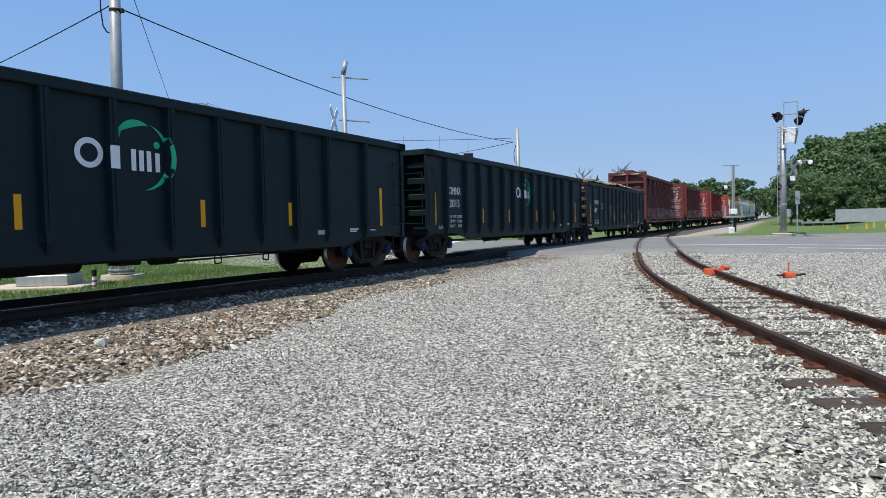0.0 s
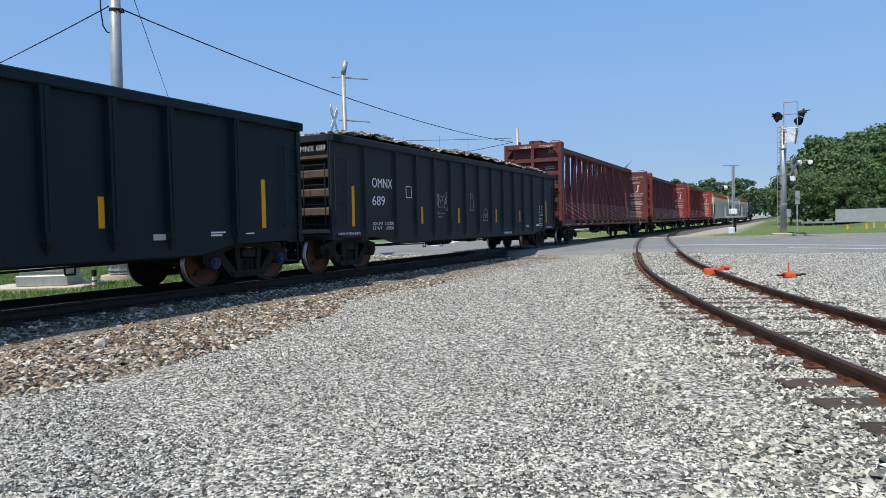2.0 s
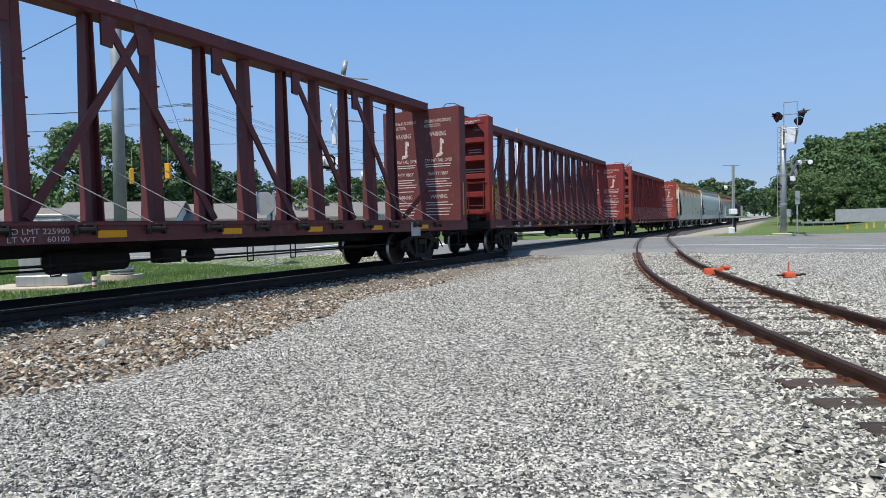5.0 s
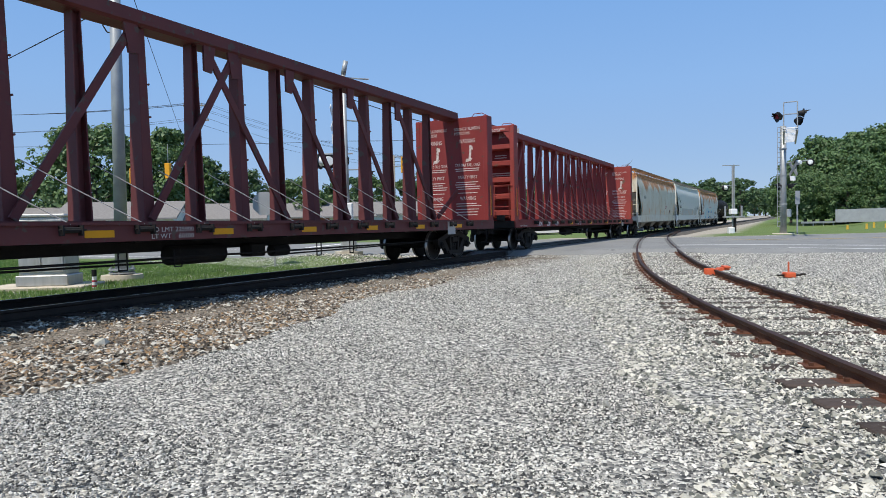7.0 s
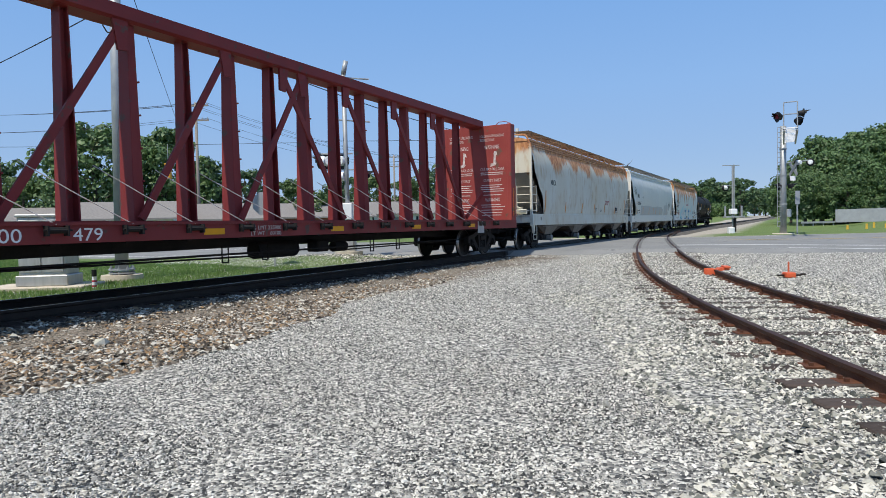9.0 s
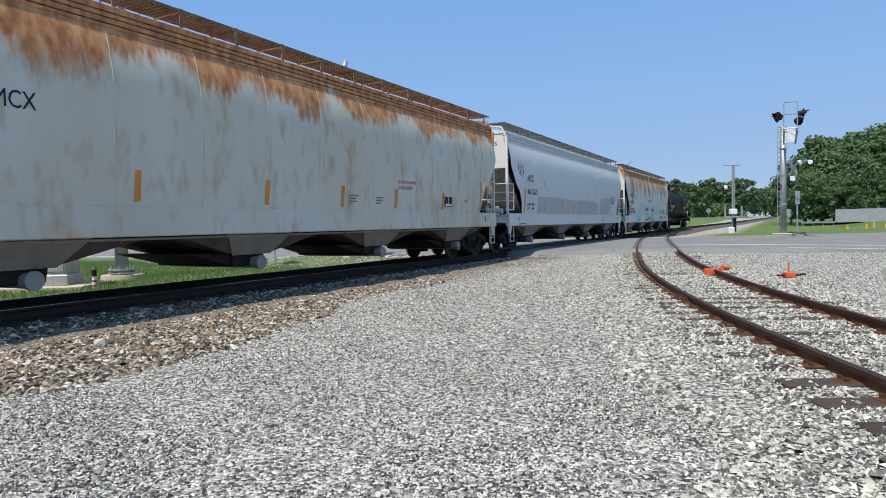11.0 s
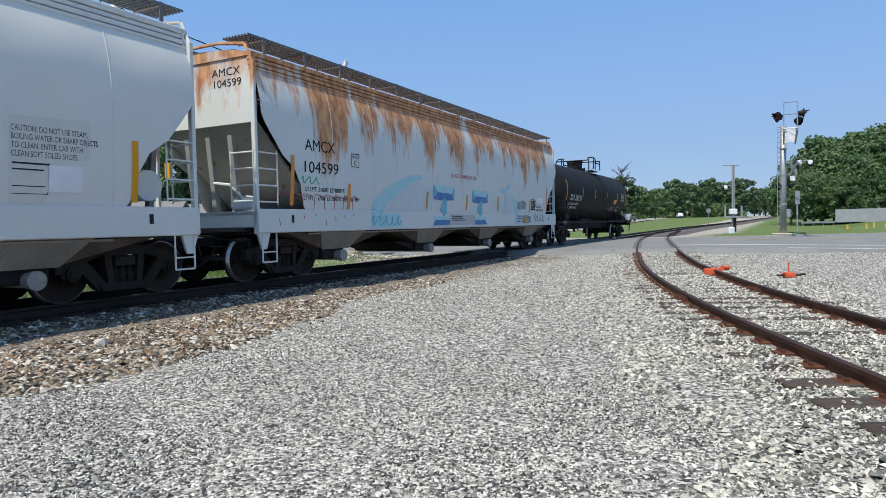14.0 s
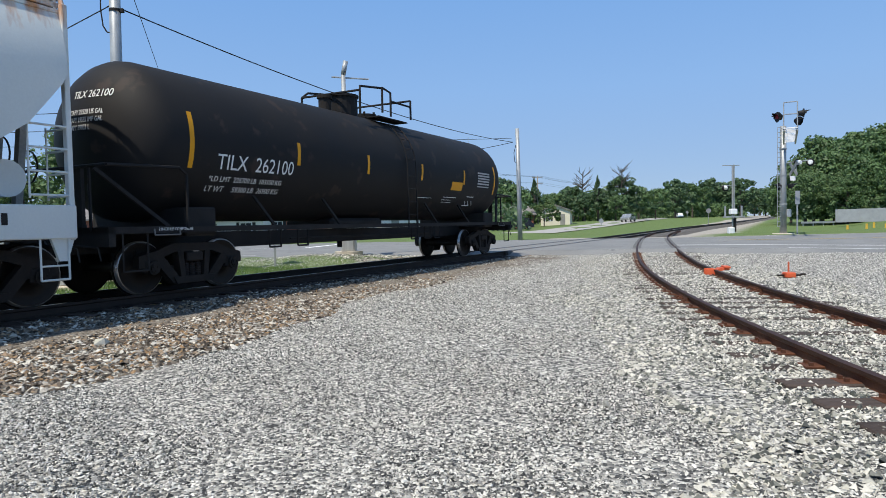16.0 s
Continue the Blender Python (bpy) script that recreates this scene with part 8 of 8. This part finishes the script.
tree(BIG, -37.73, 70.0, 1.0, 20)
tree(BIG2, -31.80, 74.0, 0.92, 80)
tree(DARKT, -28.95, 78.0, 0.85, 40, "dark leafy tree behind the houses")
tree(MID, -42.92, 66.0, 0.72, 10, "light green tree behind the road")
tree(DARKT, -50.37, 70.0, 0.9, 70, "dark leafy tree behind the houses")
tree(DARKT, -24.34, 80.0, 0.75, 130, "dark leafy tree behind the houses")
tree(MID, -19.78, 86.0, 0.8, 50, "light green tree behind the road")
tree(BUSH, -13.68, 70.0, 1.15, 0, "bushy light green shrub by a house")
tree(DARKT, -13.60, 90.0, 0.72, 210, "dark leafy tree behind the houses")
tree(MID, -10.61, 95.0, 0.85, 90, "light green tree behind the road")
tree(DARKT, -1.08, 100.0, 0.85, 10, "dark leafy tree behind the houses")
tree(MID, -5.75, 105.0, 0.85, 30, "light green tree behind the road")
tree(DARKT, 4.82, 115.0, 1.0, 150, "dark leafy tree behind the houses")
tree(CONE, 36.30, 150.0, 0.80, 0, "dark narrow evergreen tree beside the far road")
tree(CONE, 21.56, 150.0, 0.82, 60, "dark narrow evergreen tree beside the far road")
tree(BUSH, 17.69, 112.0, 1.0, 40, "bushy light green shrub by a house")
rr = random.Random(21)
for tx, y, sc, kd in ((12.85, 150.0, 0.85, FAR), (15.05, 140.0, 0.75, FAR2), (28.44, 160.0, 0.6, FAR2), (31.61, 155.0, 0.62, FAR), (33.22, 150.0, 0.5, FAR),
                      (45.99, 165.0, 0.84, FAR), (54.91, 180.0, 0.78, FAR2), (40.46, 150.0, 0.5, FAR2), (66.26, 200.0, 0.78, FAR2), (79.65, 220.0, 0.98, FAR), (93.20, 240.0, 1.05, FAR2),
                      (107.81, 260.0, 1.15, FAR), (119.06, 270.0, 1.2, FAR2), (115.73, 250.0, 1.15, FAR), (159.99, 330.0, 1.1, FAR), (170.81, 340.0, 1.2, FAR2), (164.98, 320.0, 1.15, FAR), (165.08, 350.0, 1.1, FAR2), (133.93, 330.0, 1.2, FAR), (111.61, 320.0, 1.1, FAR2), (207.31, 420.0, 1.3, FAR), (190.72, 420.0, 1.3, FAR2)):
    tree(kd, tx, y, sc, rr.uniform(0, 360), "distant leafy tree in the hazy tree line")
for i in range(26):
    y = rr.uniform(170, 420)
    tx = -0.55 * y + i * 0.026 * y * 1.15
    if abs(float(off_main(tx, y))) > 14:
        tree(FAR if i % 2 else FAR2, tx, y, rr.uniform(0.8, 1.1), rr.uniform(0, 360), "distant leafy tree in the hazy tree line")
# the wood beyond the yard
for tx, y, sc, kd in ((63.15, 112.0, 0.86, BIG), (69.63, 118.0, 1.12, BIG2), (64.69, 106.0, 0.92, BIG), (71.49, 112.0, 1.08, BIG2), (69.13, 104.0, 1.02, BIG), (76.00, 110.0, 1.12, BIG2), (76.96, 106.0, 1.1, BIG), (85.24, 112.0, 1.1, BIG2), (73.16, 135.0, 0.75, BIG), (79.47, 128.0, 1.15, BIG2), (84.31, 126.0, 1.2, BIG), (86.94, 108.0, 1.1, BIG), (57.70, 100.0, 0.62, BIG), (63.86, 98.0, 0.72, BIG2), (60.45, 96.0, 0.55, BIG)):
    tree(kd, tx, y, sc, rr.uniform(0, 360), "tall dense deciduous tree at the edge of a wood")
# undergrowth and far woods that close the view at the horizon
def thicket(name, label, seed, n, where, low, high, leaf, m):
    rr_ = np.random.RandomState(seed)
    x, y = where(rr_, n)
    ok = abs(off_main(x, y)) > 11
    x, y = x[ok], y[ok]
    k = len(x)
    top = low + (high - low) * (0.5 + 0.3 * np.sin(x * 0.11 + seed) + 0.2 * np.sin(x * 0.37 + 0.05 * y))
    z = land(x, y) + top * rr_.uniform(0, 1, k) ** 0.8
    nr = rr_.normal(0, 1, (k, 3)) + np.array([0, -0.6, 0.5])
    nr /= np.linalg.norm(nr, axis=1)[:, None]
    t = np.cross(nr, rr_.normal(0, 1, (k, 3)))
    t /= np.linalg.norm(t, axis=1)[:, None]
    b = np.cross(nr, t)
    s_ = leaf * rr_.uniform(0.6, 1.4, k)[:, None]
    p = np.stack([x, y, z], 1)
    v = np.stack([p - t * s_, p + b * s_ * 0.6, p + t * s_, p - b * s_ * 0.6], 1).reshape(-1, 3)
    tagged(part_me(name, raw_mesh(name, v, np.arange(4 * k).reshape(k, 4)), m), label, "woodland", kind="stuff")


thicket("far_wood", "hazy green far wood along the horizon", 71, 42000, lambda r, n: (r.uniform(-330, 420, n), r.uniform(430, 470, n)), 11.0, 22.0, 1.5, LEAF)
thicket("undergrowth", "dense green undergrowth beneath the wood", 72, 26000, lambda r, n: (r.uniform(84, 190, n), r.uniform(97, 122, n)), 2.0, 5.0, 0.32, LEAF_DARK)
thicket("undergrowth", "dense green undergrowth beneath the wood", 76, 16000, lambda r, n: (r.uniform(55, 90, n), r.uniform(97.5, 104, n)), 1.5, 4.0, 0.30, LEAF_DARK)
thicket("far_hedge", "dense far hedge beside the line", 73, 26000, lambda r, n: (r.uniform(20, 150, n), r.uniform(240, 300, n)), 2.0, 7.0, 0.6, LEAF)
thicket("roadside_thicket", "light green thicket beside the far road", 75, 30000, lambda r, n: (r.uniform(-10, 46, n), r.uniform(165, 200, n)), 3.0, 7.5, 0.42, LEAF)
thicket("house_hedge", "leafy hedge behind the houses", 74, 22000, lambda r, n: (r.uniform(-75, 12, n), r.uniform(88, 125, n)), 2.0, 5.5, 0.32, LEAF_DARK)
# a dead, bare tree
for tx, y, hh_ in ((33.9, 155.0, 11.8), (45.21, 162.0, 13.2)):
    d = tagged(empty("bare_tree"), "bare dead tree above the green crowns", "tree")
    d.matrix_basis = pose(tx, y, on_ground(tx, y))
    bm = NB()
    rod(bm, (0, 0, 0), (0, 0, hh_), 0.22, 8, 0.04)
    q = random.Random(int(y))
    for i in range(26):
        z = hh_ * q.uniform(0.45, 0.95)
        a = q.uniform(0, 6.28)
        ln = q.uniform(1.2, 2.6)
        e = Vector((ln * math.cos(a), ln * math.sin(a), z + ln * 0.7))
        rod(bm, (0, 0, z), e, 0.10, 5, 0.035)
        rod(bm, e * 0.6 + Vector((0, 0, z * 0.4)), e + Vector((q.uniform(-0.8, 0.8), q.uniform(-0.8, 0.8), 0.8)), 0.06, 4, 0.03)
    part("limbs", bm, BARK, d)


# ---- loose stones and grass ----
def patch(seed, n, x0, x1, y0, y1, keep):
    rr_ = np.random.RandomState(seed)
    x, y = rr_.uniform(x0, x1, n), rr_.uniform(y0, y1, n)
    m = keep(x, y, rr_)
    return x[m], y[m], rr_


def stones(name, label, seed, n, area, keep, s0, s1, material, sink=0.25, flat=0.6, bedded=False):
    x, y, rr_ = patch(seed, n, *area, keep)
    s = s0 * (s1 / s0) ** (rr_.uniform(0, 1, len(x)) ** 1.6)
    p = np.stack([x, y, ground_z(x, y) + s * sink], 1)
    return tagged(part_me(name, scatter(p, s, seed + 1, flat, bedded), material), label, "gravel", kind="stuff")


def in_view(x, y, margin=0.6):
    return (y > 2.2) & (abs(x) < 0.72 * y + margin) & (y + 0.194 * x < 26.3)


FINE = island_mat("fine_grey_gravel", ((0.0, (0.026, 0.027, 0.028)), (0.2, (0.086, 0.089, 0.089)), (0.45, (0.275, 0.269, 0.249)), (0.7, (0.525, 0.507, 0.462)), (1.0, (0.757, 0.735, 0.672))))
PALE = island_mat("pale_yard_gravel", ((0.0, (0.022, 0.023, 0.023)), (0.25, (0.11, 0.11, 0.105)), (0.5, (0.38, 0.372, 0.345)), (0.75, (0.62, 0.605, 0.56)), (1.0, (0.84, 0.82, 0.76))))
COARSE = island_mat("pale_coarse_gravel", ((0.0, (0.052, 0.057, 0.052)), (0.25, (0.155, 0.158, 0.138)), (0.5, (0.361, 0.351, 0.300)), (0.78, (0.568, 0.541, 0.466)), (1.0, (0.705, 0.676, 0.591))))
BALLAST = island_mat("old_brown_ballast", ((0.0, (0.026, 0.023, 0.019)), (0.25, (0.095, 0.078, 0.063)), (0.5, (0.206, 0.173, 0.138)), (0.66, (0.310, 0.190, 0.093)), (0.74, (0.344, 0.321, 0.279)), (0.9, (0.516, 0.490, 0.429)), (1.0, (0.688, 0.651, 0.567))))


def wavy(x, y):
    return 0.5 * np.sin(x * 0.9 + y * 0.5) + 0.35 * np.sin(y * 1.3 - x * 0.4) + 0.2 * np.sin(2.7 * x + 1.9 * y)


def is_ballast(x, y):
    return (off_main(x, y) < np.interp(y, [4.5, 6.5, 8.0, 9.5, 13.0, 17.0, 22.0], [4.7, 5.0, 4.7, 4.3, 3.35, 2.7, 1.8]) + 0.4 * wavy(x, y)) & (off_main(x, y) > -2.6)


def is_coarse(x, y):
    return abs(off_side(x, y)) < 2.5 + 0.5 * wavy(x, y)


def fine_keep(x, y, r):
    return in_view(x, y) & ~(is_ballast(x, y) & (r.uniform(0, 1, len(x)) < 0.9)) & ~(is_coarse(x, y) & (r.uniform(0, 1, len(x)) < 0.3)) & (r.uniform(0, 1, len(x)) < np.clip((4.8 / y) ** 1.9, 0.03, 1))


def clear_of_side(x, y):
    d = abs(abs(off_side(x, y)) - 0.7525)
    ph = ((y + off_side(x, y) * np.polyval(np.polyder(SIDE_FIT), np.clip(y, -14, 66)) + 4.0) / 0.56 + 0.5) % 1.0
    tie = (y < 5.3) & (abs(off_side(x, y) - 0.15) < 1.17) & (abs(ph - 0.5) < 0.2)
    return (d > 0.1) & ~(tie & (np.sin(37.7 * x + 23.1 * y) < 0.75))


stones("gravel", "fine crushed grey gravel over the whole yard", 31, 2350000, (-16, 18, 2.2, 25), lambda x, y, r: fine_keep(x, y, r) & clear_of_side(x, y), 0.0062, 0.0165, FINE, 0.18, 0.95, True)
stones("far_gravel", "crushed gravel across the yard before the road", 33, 195000, (-14, 20, 6.5, 27), lambda x, y, r: in_view(x, y) & ~is_ballast(x, y) & clear_of_side(x, y) & (r.uniform(0, 1, len(x)) < 0.75), 0.010, 0.024, PALE, 0.2, 0.95, True)
stones("coarse_gravel", "pale coarse gravel along the siding", 37, 250000, (-1, 14, 2.2, 25), lambda x, y, r: in_view(x, y, 1) & is_coarse(x, y) & clear_of_side(x, y) & (r.uniform(0, 1, len(x)) < np.clip((6.0 / y) ** 1.3, 0.1, 1)), 0.011, 0.034, COARSE, 0.2, 0.75, True)
stones("ballast", "brownish old ballast beside the main line", 41, 540000, (-13, 8, 3.0, 26), lambda x, y, r: in_view(x, y, 2) & is_ballast(x, y) & (abs(abs(off_main(x, y)) - 0.7525) > 0.1) & (r.uniform(0, 1, len(x)) < np.clip((11.0 / y) ** 1.5, 0.2, 1)), 0.013, 0.050, BALLAST, 0.2, 0.6, True)
stones("mound_gravel", "grey gravel mound at the crossing signal", 43, 26000, (-12, 1, 18, 28), lambda x, y, r: (off_main(x, y) < -2.4) & (off_main(x, y) > -6.5) & (y + 0.194 * x < 26.5) & (y * 0.884 + x * 0.468 > 18.8), 0.02, 0.05, COARSE, 0.3)
# larger single stones
for x, y, s, c in ((-5.1, 10.6, 0.10, BALLAST), (-4.3, 8.0, 0.11, COARSE), (-5.6, 8.3, 0.08, COARSE), (2.2, 6.3, 0.055, COARSE), (-3.1, 8.4, 0.06, BALLAST), (1.15, 4.6, 0.045, COARSE)):
    p = np.array([[x, y, on_ground(x, y) + s * 0.3]])
    tagged(part_me("stone", scatter(p, np.array([s]), int(s * 1000)), c), "single larger angular stone lying on the gravel", "stone", "larger stones")
for x, y, ln, a in ((-6.3, 9.1, 0.5, 20),):
    bm = NB()
    box(bm, (-ln / 2, -0.06, -0.03), (ln / 2, 0.06, 0.04), 0.015)
    w = tagged(part("wood_scrap", bm, TIE), "splintered piece of old tie wood on gravel", "wood scrap", "wood scraps")
    w.matrix_basis = pose(x, y, on_ground(x, y) + 0.02, 0, 3, a)


def grass(name, label, seed, n, area, keep, h0, h1):
    x, y, rr_ = patch(seed, n, *area, keep)
    k = len(x)
    a = rr_.uniform(0, 2 * np.pi, k)
    h_ = rr_.uniform(h0, h1, k)
    w = 0.006 + 0.01 * rr_.uniform(0, 1, k)
    z = ground_z(x, y)
    lean = rr_.normal(0, 0.35, (k, 2)) * h_[:, None]
    b0 = np.stack([x - np.cos(a) * w, y - np.sin(a) * w, z - 0.01], 1)
    b1 = np.stack([x + np.cos(a) * w, y + np.sin(a) * w, z - 0.01], 1)
    tp = np.stack([x + lean[:, 0], y + lean[:, 1], z + h_], 1)
    v = np.stack([b0, b1, tp], 1).reshape(-1, 3)
    return tagged(part_me(name, raw_mesh(name, v, np.arange(3 * k).reshape(k, 3)), BLADE), label, "grass", kind="stuff")


def verge(x, y, r):
    return (off_main(x, y) < -3.0 + 0.4 * wavy(x, y)) & (y + 0.194 * x < 26.3) & (y * 0.884 + x * 0.468 < 16.6 + 0.8 * wavy(x, y)) & (x > -20)


grass("grass", "short green roadside grass", 51, 150000, (-20, -2, 12, 30), verge, 0.04, 0.12)


# ---- the train's run ----
RUN_T = [0, 2, 4.2, 6.3, 8.2, 9.2, 11.3, 13, 14, 14.5, 15, 16]
RUN_D = [0, 21.9, 46.1, 69.45, 90.75, 102.05, 126.1, 145.32, 156.55, 162.2, 167.75, 178.95]


def run(t):
    """Metres that the train has gone at t seconds."""
    k, d = np.array(RUN_T, float), np.array(RUN_D, float)
    sl = np.diff(d) / np.diff(k)
    m = np.empty(len(k))
    m[0], m[-1] = sl[0], sl[-1]
    m[1:-1] = (sl[1:] * np.diff(k)[:-1] + sl[:-1] * np.diff(k)[1:]) / (k[2:] - k[:-2])
    i = int(np.clip(np.searchsorted(k, t, side="right") - 1, 0, len(k) - 2))
    h = k[i + 1] - k[i]
    u = (t - k[i]) / h
    return float((2 * u ** 3 - 3 * u ** 2 + 1) * d[i] + (u ** 3 - 2 * u ** 2 + u) * h * m[i] + (-2 * u ** 3 + 3 * u ** 2) * d[i + 1] + (u ** 3 - u ** 2) * h * m[i + 1])


def motions():
    gone = [run(i / FPS) for i in range(16 * FPS + 1)]
    for car, s0, half, trucks in TRAIN:
        rows = []
        for i in range(0, 16 * FPS + 1, 8):
            s = s0 - gone[i]
            a, b = line(s - half), line(s + half)
            d, m = b - a, (a + b) / 2
            rows.append((i / FPS, Matrix.LocRotScale(m, Euler((math.atan2(d.z, Vector((d.x, d.y)).length), 0, -math.atan2(d.x, d.y)), "XYZ"), None)))
        walk(car, rows)
        for y0, truck, axles in trucks:
            rows = []
            for i in range(0, 16 * FPS + 1, 16):
                s = s0 - gone[i]
                a, b = line(s - half), line(s + half)
                turn = heading(s + y0) - math.atan2(b.x - a.x, b.y - a.y)
                rows.append((i / FPS, pose(0, y0, 0, 0, 0, -math.degrees(turn))))
            walk(truck, rows)
            for y1, axle in axles:
                walk(axle, [(i / FPS, pose(0, y1, 0.457, math.degrees(g / 0.457) % 360)) for i, g in enumerate(gone)])


motions()
